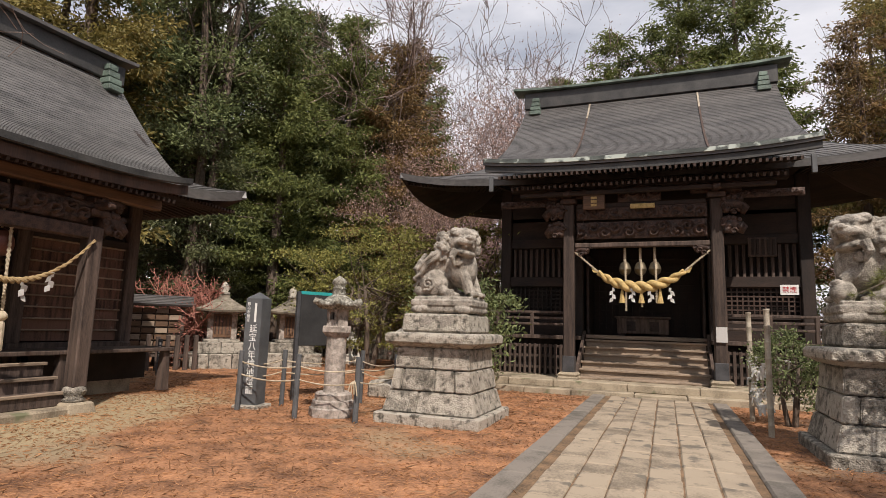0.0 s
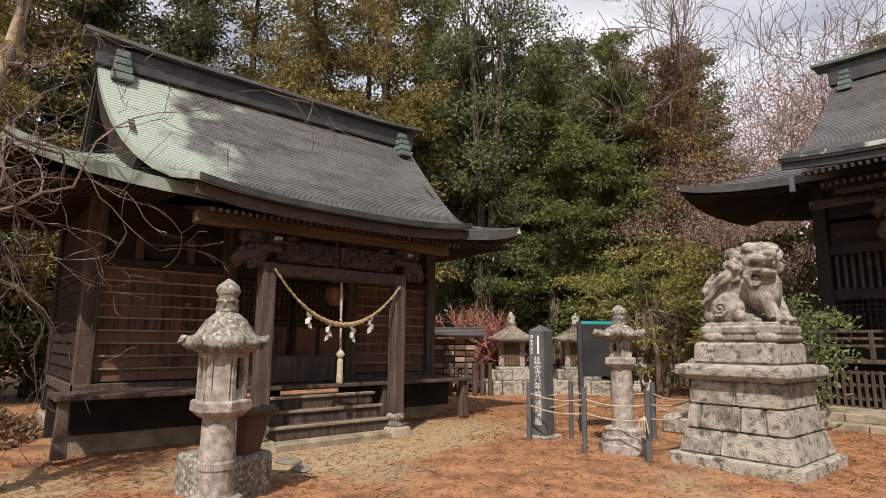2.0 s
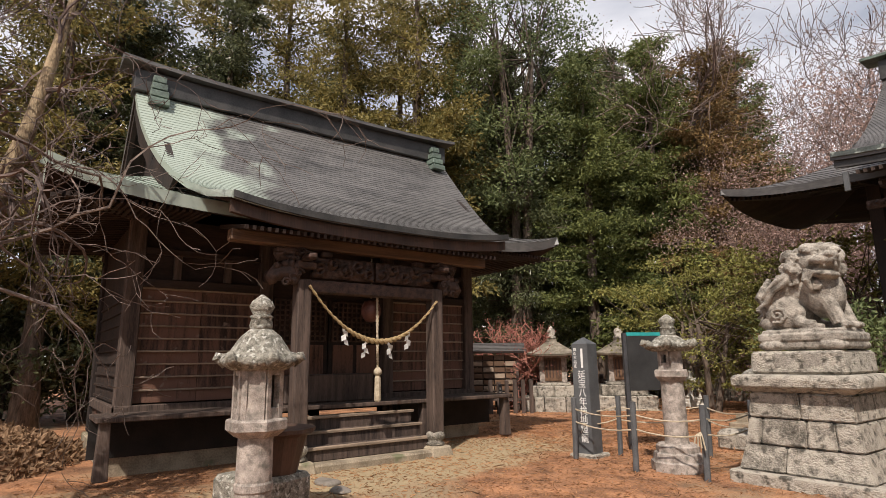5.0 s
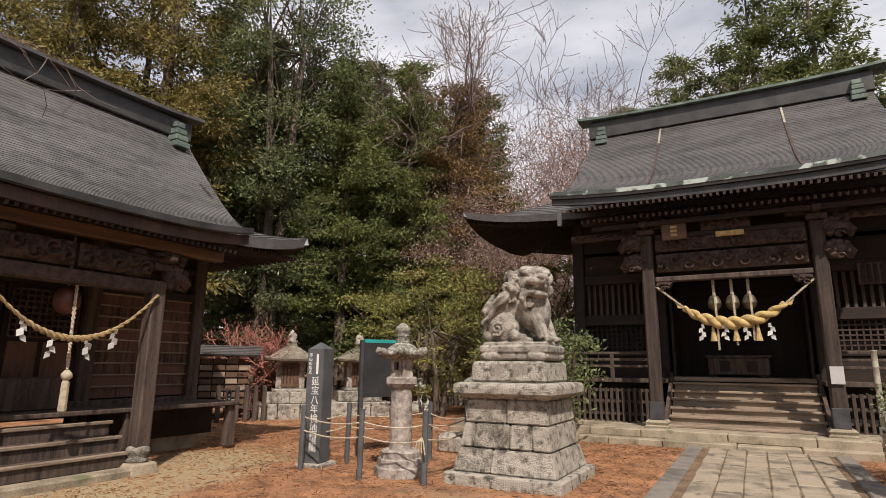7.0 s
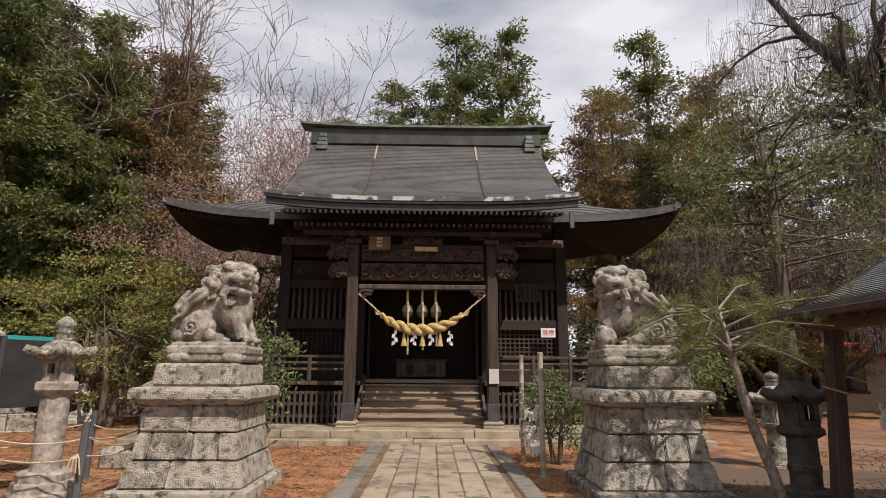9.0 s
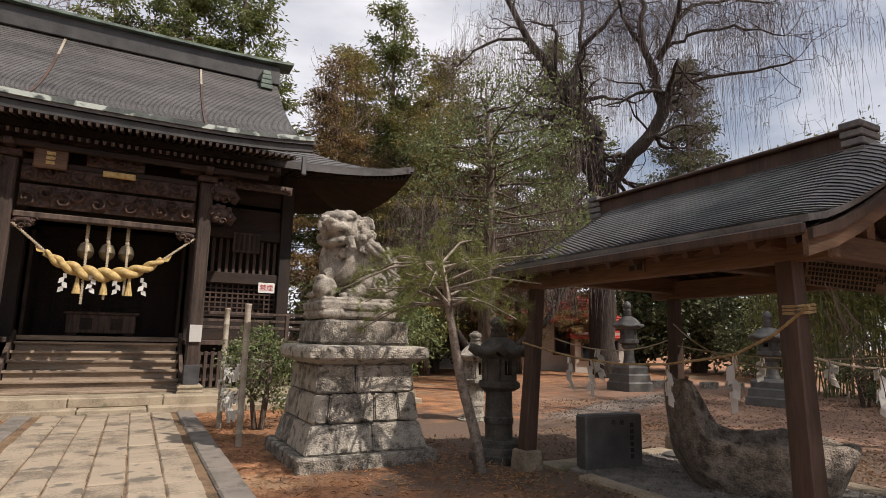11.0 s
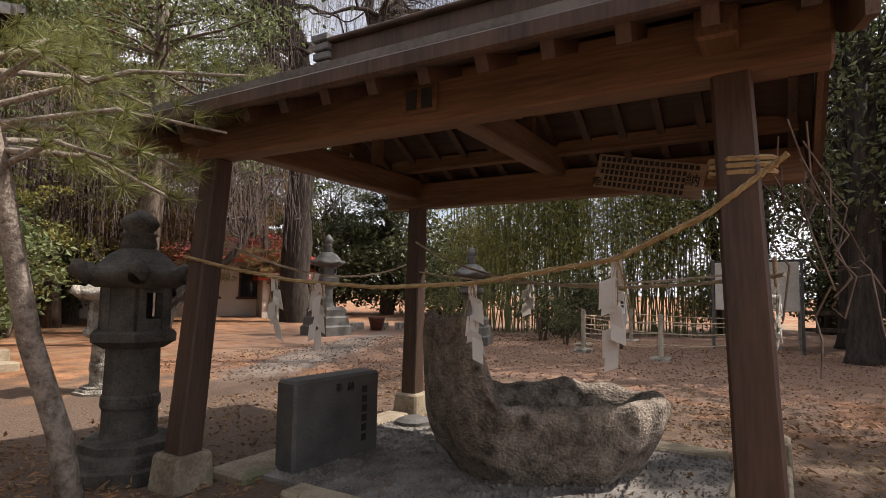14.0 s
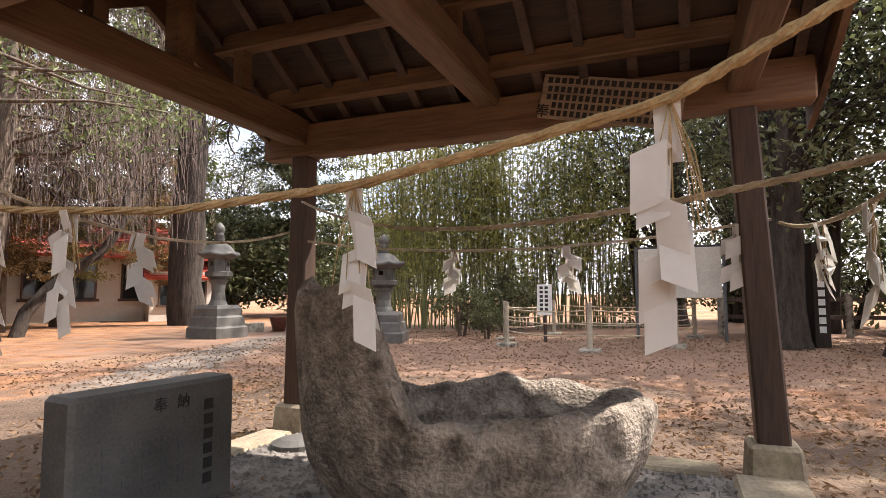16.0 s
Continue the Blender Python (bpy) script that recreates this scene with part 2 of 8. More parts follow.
def leaf_material(name, dark, light, rough=0.55):
    """Foliage: tone differs from leaf to leaf, and a little light comes through."""
    m = bpy.data.materials.new(name)
    m.use_nodes = True
    n, l = m.node_tree.nodes, m.node_tree.links
    b = n["Principled BSDF"]
    geo, tc, ns, mt, ramp = n.new("ShaderNodeNewGeometry"), n.new("ShaderNodeTexCoord"), n.new("ShaderNodeTexNoise"), n.new("ShaderNodeMath"), n.new("ShaderNodeValToRGB")
    ns.inputs["Scale"].default_value = 0.5
    l.new(tc.outputs["Object"], ns.inputs["Vector"])
    mt.operation = "MULTIPLY_ADD"
    l.new(geo.outputs["Random Per Island"], mt.inputs[0])
    mt.inputs[1].default_value = 0.55
    l.new(ns.outputs[0], mt.inputs[2])
    ramp.color_ramp.elements[0].position, ramp.color_ramp.elements[1].position = 0.4, 1.1
    ramp.color_ramp.elements[0].color, ramp.color_ramp.elements[1].color = (*dark, 1), (*light, 1)
    l.new(mt.outputs[0], ramp.inputs[0])
    l.new(ramp.outputs[0], b.inputs["Base Color"])
    b.inputs["Roughness"].default_value, b.inputs["Specular IOR Level"].default_value = rough, 0.3
    tr, mx = n.new("ShaderNodeBsdfTranslucent"), n.new("ShaderNodeMixShader")
    l.new(ramp.outputs[0], tr.inputs[0])
    mx.inputs[0].default_value = 0.3
    l.new(b.outputs[0], mx.inputs[1])
    l.new(tr.outputs[0], mx.inputs[2])
    l.new(mx.outputs[0], n["Material Output"].inputs[0])
    return m


L_CEDAR = leaf_material("cedar_leaf", (0.04, 0.058, 0.02), (0.2, 0.225, 0.072))
L_OLIVE = leaf_material("olive_leaf", (0.065, 0.066, 0.02), (0.3, 0.245, 0.08))
L_BROWN = leaf_material("brown_leaf", (0.07, 0.052, 0.023), (0.29, 0.19, 0.08))
L_BROAD = leaf_material("broad_leaf", (0.04, 0.06, 0.022), (0.22, 0.26, 0.11))
L_YELLOW = leaf_material("yellow_green_leaf", (0.07, 0.075, 0.02), (0.34, 0.33, 0.1))
L_DARK = leaf_material("dark_leaf", (0.028, 0.037, 0.016), (0.16, 0.175, 0.085), 0.35)
L_PINK = leaf_material("pink_bud", (0.26, 0.165, 0.13), (0.56, 0.4, 0.345))
L_REDBUD = leaf_material("red_bud", (0.22, 0.07, 0.06), (0.42, 0.17, 0.14))
L_PINE = leaf_material("pine_needle", (0.07, 0.09, 0.025), (0.24, 0.25, 0.09))
L_BAMBOO = leaf_material("bamboo_leaf", (0.1, 0.115, 0.03), (0.36, 0.35, 0.11))


def ground_material():
    """Bare earth under a carpet of dry cedar needles, with paler trodden patches, and browner earth with painted-in
    shade round the pavilion.
    """
    m = material("needle_ground", (0.11, 0.05, 0.024), (0.46, 0.225, 0.11), 0.95, 2.2, 34, 1.0, dist=0.05)
    n, l = m.node_tree.nodes, m.node_tree.links
    b = n["Principled BSDF"]
    src = b.inputs["Base Color"].links[0].from_socket
    tc, ns, ramp, mx = n.new("ShaderNodeTexCoord"), n.new("ShaderNodeTexNoise"), n.new("ShaderNodeValToRGB"), n.new("ShaderNodeMix")
    ns.inputs["Scale"].default_value, ns.inputs["Detail"].default_value = 0.33, 7.0
    l.new(tc.outputs["Object"], ns.inputs["Vector"])
    ramp.color_ramp.elements[0].position, ramp.color_ramp.elements[1].position = 0.56, 0.68
    l.new(ns.outputs[0], ramp.inputs[0])
    mx.data_type = "RGBA"
    l.new(ramp.outputs[0], mx.inputs[0])
    l.new(src, mx.inputs[6])
    mx.inputs[7].default_value = (0.3, 0.23, 0.14, 1)
    out = mx.outputs[2]
    # last patch: brown earth, its colour also darkened for shade round the pavilion
    for loc, rz, rad, col in (((-8.5, 6.4), 8, (2.0, 5.2), (0.36, 0.28, 0.165)), ((16.5, 9.0), 0, (14.0, 15.0), (0.27, 0.165, 0.115)), ((10.0, 12.6), 24, (7.5, 0.9), (0.24, 0.2, 0.17)), ((-8.6, 1.2), 0, (1.6, 1.6), (0.36, 0.26, 0.15)), ((5.4, 8.2), 30, (5.0, 7.5), (0.13, 0.086, 0.06))):
        mp, gr, sm, rp, mb = n.new("ShaderNodeMapping"), n.new("ShaderNodeTexGradient"), n.new("ShaderNodeMath"), n.new("ShaderNodeValToRGB"), n.new("ShaderNodeMix")
        mp.vector_type = "TEXTURE"
        mp.inputs["Location"].default_value, mp.inputs["Rotation"].default_value, mp.inputs["Scale"].default_value = (*loc, 0), (0, 0, radians(rz)), (*rad, 1)
        gr.gradient_type = "SPHERICAL"
        l.new(tc.outputs["Object"], mp.inputs[0])
        l.new(mp.outputs[0], gr.inputs[0])
        nz = n.new("ShaderNodeTexNoise")
        nz.inputs["Scale"].default_value, nz.inputs["Detail"].default_value = 1.6, 8.0
        l.new(tc.outputs["Object"], nz.inputs["Vector"])
        sm.operation = "ADD"
        l.new(gr.outputs["Fac"], sm.inputs[0])
        l.new(nz.outputs[0], sm.inputs[1])
        rp.color_ramp.elements[0].position, rp.color_ramp.elements[1].position = 0.68, 0.98
        l.new(sm.outputs[0], rp.inputs[0])
        mb.data_type = "RGBA"
        l.new(rp.outputs[0], mb.inputs[0])
        l.new(out, mb.inputs[6])
        mb.inputs[7].default_value = (*col, 1)
        out = mb.outputs[2]
    l.new(out, b.inputs["Base Color"])
    return m


M_GROUND = ground_material()
M_JOINT = material("joint_earth", (0.06, 0.042, 0.025), (0.24, 0.15, 0.085), 0.95, 3, 40, 0.6)
M_SAND = material("trodden_earth", (0.24, 0.18, 0.1), (0.45, 0.36, 0.22), 0.95, 2, 30, 0.6, spots=(0.3, 0.17, 0.08), spot_scale=3, spot_at=0.58)
M_NEEDLE = leaf_material("dry_needle", (0.1, 0.048, 0.024), (0.52, 0.28, 0.14), 0.8)
M_LITTER = leaf_material("dry_leaf", (0.09, 0.05, 0.03), (0.34, 0.22, 0.13), 0.8)
M_GRAVEL = material("gravel", (0.08, 0.072, 0.066), (0.24, 0.22, 0.2), 0.9, 5, 60, 0.4)


# ---- building blocks ----
def thing(name, label, category, m=None, group="", kind=""):
    ob = new(name)
    if m is not None:
        ob.matrix_world = m
    return tagged(ob, label, category, group, kind)


def part(name, bm, material, parent=None, label="", smooth=False):
    me = bpy.data.meshes.new(name)
    bm.to_mesh(me)
    bm.free()
    for m in material if isinstance(material, tuple) else (material,):
        me.materials.append(m)
    if smooth:
        for p in me.polygons:
            p.use_smooth = True
    ob = new(name, me)
    ob.parent = parent
    if label:
        ob["label"] = label
    return ob


def box(bm, x0, y0, z0, x1, y1, z1, bevel=0.0, taper=1.0):
    """An upright block; taper: the top's size against the base's."""
    cx, cy = (x0 + x1) / 2, (y0 + y1) / 2
    vs = []
    for z, k in ((z0, 1.0), (z1, taper)):
        for x, y in ((x0, y0), (x1, y0), (x1, y1), (x0, y1)):
            vs.append(bm.verts.new((cx + (x - cx) * k, cy + (y - cy) * k, z)))
    fs = [bm.faces.new([vs[i] for i in f]) for f in ((3, 2, 1, 0), (4, 5, 6, 7), (0, 1, 5, 4), (1, 2, 6, 5), (2, 3, 7, 6), (3, 0, 4, 7))]
    if bevel:
        bmesh.ops.bevel(bm, geom=list({e for f in fs for e in f.edges}), offset=bevel, segments=1, affect="EDGES")
    return bm


def block(*a, **k):
    return box(bmesh.new(), *a, **k)


def bar(bm, a, b, w, h=None, up=(0, 0, 1)):
    """A straight bar of section w by h from a to b."""
    a, b = Vector(a), Vector(b)
    h = w if h is None else h
    d = (b - a).normalized()
    s = d.cross(Vector(up))
    s = s.normalized() if s.length > 1e-4 else Vector((1, 0, 0))
    t = s.cross(d)
    vs = [bm.verts.new(p + s * i * w / 2 + t * j * h / 2) for p in (a, b) for i, j in ((-1, -1), (1, -1), (1, 1), (-1, 1))]
    for f in ((3, 2, 1, 0), (4, 5, 6, 7), (0, 1, 5, 4), (1, 2, 6, 5), (2, 3, 7, 6), (3, 0, 4, 7)):
        bm.faces.new([vs[i] for i in f])
    return bm


def tube(bm, pts, radii, n=8, cap=True):
    """A round tube through points."""
    pts = [Vector(p) for p in pts]
    if not isinstance(radii, (list, tuple)):
        radii = [radii] * len(pts)
    rings, ref = [], Vector((0.31, 0.95, 0.05)).normalized()
    for i, p in enumerate(pts):
        d = (pts[min(i + 1, len(pts) - 1)] - pts[max(i - 1, 0)])
        d = d.normalized() if d.length > 1e-6 else Vector((0, 0, 1))
        s = d.cross(ref)
        if s.length < 0.1:
            s = d.cross(Vector((1, 0, 0)))
        s.normalize()
        t = d.cross(s)
        rings.append([bm.verts.new(p + radii[i] * (math.cos(6.28318 * k / n) * s + math.sin(6.28318 * k / n) * t)) for k in range(n)])
    for a, b in zip(rings, rings[1:]):
        for k in range(n):
            bm.faces.new((a[k], a[(k + 1) % n], b[(k + 1) % n], b[k]))
    if cap and n > 2:
        bm.faces.new(rings[0][::-1])
        bm.faces.new(rings[-1])
    return bm


def lathe(bm, profile, n=16, x=0.0, y=0.0, turn=0.0, square=False):
    """A turned shape from rows of (radius, height); square keeps flat sides n apart."""
    rings = []
    for r, z in profile:
        k = 1 / math.cos(math.pi / n) if square else 1
        rings.append([bm.verts.new((x + k * r * math.cos(turn + 6.28318 * i / n), y + k * r * math.sin(turn + 6.28318 * i / n), z)) for i in range(n)])
    for a, b in zip(rings, rings[1:]):
        for i in range(n):
            bm.faces.new((a[i], a[(i + 1) % n], b[(i + 1) % n], b[i]))
    bm.faces.new(rings[0][::-1])
    bm.faces.new(rings[-1])
    return bm


def sheet(bm, f, nu, courses, thick, lip=0.014, under_cut=0.0):
    """A roof skin: f(u, v) for u, v in 0..1 from ridge to eave, laid in stepped courses, with an underside and closed rims."""
    def nrm(u, v):
        e = 0.01
        a = Vector(f(min(u + e, 1), v)) - Vector(f(max(u - e, 0), v))
        b = Vector(f(u, min(v + e, 1))) - Vector(f(u, max(v - e, 0)))
        c = a.cross(b)
        return (c if c.z > 0 else -c).normalized()
    us = [i / nu for i in range(nu + 1)]
    prev = [bm.verts.new(f(u, 0)) for u in us]
    first, rim_l, rim_r = prev, [], []
    for j in range(courses):
        v = (j + 1) / courses
        low = [bm.verts.new(Vector(f(u, v)) + nrm(u, v) * lip) for u in us]
        for i in range(nu):
            bm.faces.new((prev[i], prev[i + 1], low[i + 1], low[i]))
        if j < courses - 1:
            nxt = [bm.verts.new(f(u, v - under_cut / courses)) for u in us]
            for i in range(nu):
                bm.faces.new((low[i], low[i + 1], nxt[i + 1], nxt[i])).material_index = 2 if under_cut else 0
            prev = nxt
        else:
            prev = low
    rows = 8
    under = [[bm.verts.new(Vector(f(u, r / rows)) - nrm(u, r / rows) * thick) for u in us] for r in range(rows + 1)]
    for a, b in zip(under, under[1:]):
        for i in range(nu):
            bm.faces.new((a[i], b[i], b[i + 1], a[i + 1])).material_index = 1
    for i in range(nu):
        bm.faces.new((prev[i], prev[i + 1], under[-1][i + 1], under[-1][i]))
        bm.faces.new((first[i + 1], first[i], under[0][i], under[0][i + 1]))
    for k in (0, nu):
        top = [bm.verts.new(Vector(f(us[k], r / rows)) + nrm(us[k], r / rows) * lip) for r in range(rows + 1)]
        for r in range(rows):
            bm.faces.new((top[r], top[r + 1], under[r + 1][k], under[r][k]))
    return bm
# ---- ground ----
def ground_z(x, y):
    return 0.03 * (noise.noise(Vector((x * 0.35, y * 0.35, 1.7))) + 0.4 * noise.noise(Vector((x * 1.7, y * 1.7, 4.1)))) - 0.01


bm = bmesh.new()
gx = sorted([-400, -200, -100, -60, -40, -30] + [-24 + 0.6 * i for i in range(90)] + [32, 40, 60, 100, 200, 400])
gy = sorted([-400, -200, -100, -50, -30, -20, -14] + [-10 + 0.6 * i for i in range(76)] + [38, 46, 60, 100, 200, 400])
grid = [[bm.verts.new((x, y, ground_z(x, y) if abs(x) < 35 and abs(y) < 40 else 0)) for x in gx] for y in gy]
for a, b in zip(grid, grid[1:]):
    for i in range(len(gx) - 1):
        bm.faces.new((a[i], a[i + 1], b[i + 1], b[i]))
tagged(part("ground", bm, M_GROUND, smooth=True), "earth yard under a carpet of rust-brown cedar needles", "ground", kind="structure")


# ---- shrine roofs (front towards -y, axis on x = 0) ----
def shrine_roof(parent, d):
    """d: half (gable half width), ry, rz (ridge), ky, kz (front eave of the porch roof), khalf, eh (eave half width), ey, ez (front eave), lift, pw (power of the curve)."""
    half, ry, rz, ky, kz, eh, ey, ez = (d[k] for k in ("half", "ry", "rz", "ky", "kz", "eh", "ey", "ez"))
    kh, lift, pw = d["khalf"], d["lift"], d["pw"]
    by = 2 * ry - ey                       # back eave

    def front(u, v):
        w = half + (kh - half) * v ** 2
        x = (2 * u - 1) * w
        return (x, ry + (ky - ry) * v, rz - (rz - kz) * (1 - (1 - v) ** pw) + 0.16 * abs(2 * u - 1) ** 3 * v * v)

    def back(u, v):
        x = (2 * u - 1) * half
        return (x, ry + (by - ry) * v, rz - (rz - ez) * (1 - (1 - v) ** pw))
    roof = part("roof", sheet(bmesh.new(), front, 20, d["courses"], d["thick"], 0.006), (d["sidemat"], M_WOODX, M_FASCIA), parent, "dark weathered copper roof with fine courses")
    part("back_slope", sheet(bmesh.new(), back, 6, 14, 0.16), (M_ROOF, M_WOODX), parent)
    # lower roof round the body, hipped at the corners
    dep = d["dep"]

    def curve(v):
        return (1 - v) ** 1.5

    def lower(ax, bx, ay, by2, cx, dx, cy, dy, k):
        def g(u, v):
            # v = 0 inner, 1 eave
            x = (cx + (dx - cx) * u) * (1 - v) + (ax + (bx - ax) * u) * v
            y = (cy + (dy - cy) * u) * (1 - v) + (ay + (by2 - ay) * u) * v
            return (x, y, ez + d["rise"] * curve(v) + lift * abs(2 * u - 1) ** k * v ** 2)
        return g
    names = (("front_eave", lower(-eh, eh, ey, ey, -eh + dep, eh - dep, ey + dep, ey + dep, d["cornerpow"])),
             ("side_eave", lower(eh, eh, ey, by, eh - dep, eh - dep, ey + dep, by - dep, 3)),
             ("back_eave", lower(eh, -eh, by, by, eh - dep, -eh + dep, by - dep, by - dep, 3)),
             ("side_eave", lower(-eh, -eh, by, ey, -eh + dep, -eh + dep, by - dep, ey + dep, 3)))
    for i, (nm, g) in enumerate(names):
        part(nm, sheet(bmesh.new(), g, 20 if i == 0 else 10, 16, 0.17), (d["sidemat"], M_WOODX), parent, "lower roof sheet with upturned corners")
    # gable walls
    for s in (-1, 1):
        bm = bmesh.new()
        x = s * (half - 0.35)
        z0 = ez + d["rise"] * 0.75
        ring = [(ry - (ry - ey) * 0.62, z0), (ry, rz - 0.25), (ry + (ry - ey) * 0.62, z0)]
        a = [bm.verts.new((x, y, z)) for y, z in ring]
        b = [bm.verts.new((x - s * 0.1, y, z)) for y, z in ring]
        bm.faces.new(a), bm.faces.new(b[::-1])
        for i in range(3):
            bm.faces.new((a[i], a[(i + 1) % 3], b[(i + 1) % 3], b[i]))
        part("gable_wall", bm, M_WOODD, parent)
        for sgn in (-1, 1):   # barge boards
            bm = bmesh.new()
            pts = [front(0.5 + 0.5 * s, v) if sgn < 0 else back(0.5 + 0.5 * s, v) for v in (0, 0.2, 0.4, 0.6)]
            for p, q in zip(pts, pts[1:]):
                bar(bm, (p[0] - s * 0.07, p[1], p[2] - 0.3), (q[0] - s * 0.07, q[1], q[2] - 0.3), 0.08, 0.3)
            part("barge_board", bm, M_WOODD, parent)
    # ridge: boxed body with a copper cap whose ends turn up
    rh = half + 0.05
    ridge = part("ridge", block(-rh, ry - 0.2, rz - 0.12, rh, ry + 0.2, rz + d["ridge_h"], 0.02, taper=1.0), M_FASCIA, parent, "black boxed ridge")
    bm = bmesh.new()
    n, over = 16, d["ridge_over"]
    top = []
    for i in range(n + 1):
        t = 2 * i / n - 1
        x, z = t * (rh + over), rz + d["ridge_h"] + 0.1 * abs(t) ** 4
        top.append([bm.verts.new((x, ry + dy, z + dz)) for dy, dz in ((-0.34, 0), (-0.34, 0.07), (0, 0.2), (0.34, 0.07), (0.34, 0))])
    for a, b in zip(top, top[1:]):
        for k in range(5):
            bm.faces.new((a[k], b[k], b[(k + 1) % 5], a[(k + 1) % 5]))
    bm.faces.new(top[0]), bm.faces.new(top[-1][::-1])
    part("ridge_cap", bm, M_VERD if half > 3.5 else M_ROOF, parent, "weathered copper ridge cap")
    for s in (-1, 1):         # stepped end ornaments
        bm = bmesh.new()
        for k in range(4):
            box(bm, s * (rh - 0.4) - 0.17 + 0.02 * k, ry - 0.5 + 0.05 * k, rz - 0.42 + 0.16 * k, s * (rh - 0.4) + 0.17 - 0.02 * k, ry - 0.15, rz - 0.3 + 0.16 * k, 0.01)
        part("ridge_end_ornament", bm, M_VERD, parent)
    # eave edge of the porch roof: fascia board and copper lip, each swept along the eave
    for nm, mt, d0, d1, z0, z1 in (("porch_fascia", M_FASCIA if half > 3.5 else M_CPOST, 0.07, 0.16, -0.3 if half > 3.5 else -0.27, -d["thick"] - 0.004), ("copper_lip", M_PATINA if half > 3.5 else M_FASCIA, -0.035, 0.03, -0.085, 0.012)):
        bm, rows = bmesh.new(), []
        for i in range(29):
            p = front(i / 28, 1.0)
            rows.append([bm.verts.new((p[0] * 0.995, p[1] + dy, p[2] + dz)) for dy, dz in ((d0, z0), (d0, z1), (d1, z1), (d1, z0))])
        for a, b in zip(rows, rows[1:]):
            for k in range(4):
                bm.faces.new((a[k], b[k], b[(k + 1) % 4], a[(k + 1) % 4]))
        bm.faces.new(rows[0]), bm.faces.new(rows[-1][::-1])
        part(nm, bm, mt, parent)
    return front


# ---- main shrine ----
AX = -1.0
main = thing("main_shrine", "large dark weathered timber shrine hall with curved copper roof", "shrine", pose(AX, 0, 0))
MAIN = dict(half=3.62, ry=18.7, rz=8.75, ky=14.2, kz=5.52, khalf=3.68, eh=6.8, ey=15.8, ez=5.55, lift=0.42, pw=1.5, dep=3.1, rise=1.7, thick=0.15, courses=58, ridge_h=0.42, ridge_over=0.35, cornerpow=5, sidemat=M_ROOF)
main_front = shrine_roof(main, MAIN)
for s in (-1, 1):     # standing seams down the front slope, pale where the metal is bare
    for v0, v1 in ((0.04, 0.2), (0.2, 0.97)):
        bm = bmesh.new()
        pts = [Vector(main_front(0.5 + s * 0.215, v0 + (v1 - v0) * k / 12)) + Vector((0, -0.012, 0.02)) for k in range(13)]
        for p, q in zip(pts, pts[1:]):
            bar(bm, p, q, 0.05, 0.025)
        part("roof_seam", bm, M_BAMBOO if v0 < 0.1 else M_CPOST, main, "raised seam strip on the roof")
plat = part("stone_platform", block(-6.4, 14.75, -0.1, 6.4, 23, 0.26, 0.02), M_PLAT, None)
plat.location.x = AX
tagged(plat, "low stone platform under the main shrine", "platform", kind="structure")

# ---- side shrine ----
side = thing("side_shrine", "smaller dark boarded timber shrine with curved copper roof", "shrine", pose(-11.6, 5.78, 0, 0, 0, 90))
SIDE = dict(half=3.45, ry=0.0, rz=6.55, ky=-3.4, kz=3.72, khalf=2.55, eh=4.65, ey=-2.75, ez=3.85, lift=0.35, pw=1.5, dep=2.2, rise=1.2, thick=0.1, courses=52, ridge_h=0.3, ridge_over=0.2, cornerpow=5, sidemat=patina_roof())
side_front = shrine_roof(side, SIDE)
# ---- shrine joinery ----
def slats(parent, name, x0, x1, y, z0, z1, n, w, mat, depth=0.04):
    me = None
    for i in range(n):
        x = x0 + (x1 - x0) * (i + 0.5) / n
        if me is None:
            ob = part(name, block(-w / 2, -depth / 2, 0, w / 2, depth / 2, z1 - z0, 0.005), mat, parent)
            me = ob.data
        else:
            ob = new(name, me)
            ob.parent = parent
        ob.location = (x, y, z0)


def lattice(parent, name, x0, x1, y, z0, z1, nx, nz, w, mat):
    """A square lattice as one joined panel, with its frame."""
    bm = bmesh.new()
    for i in range(nx + 1):
        x = x0 + (x1 - x0) * i / nx
        box(bm, x - w / 2, y - 0.02, z0, x + w / 2, y + 0.02, z1)
    for j in range(nz + 1):
        z = z0 + (z1 - z0) * j / nz
        box(bm, x0, y - 0.026, z - w / 2, x1, y + 0.014, z + w / 2)
    return part(name, bm, mat, parent)


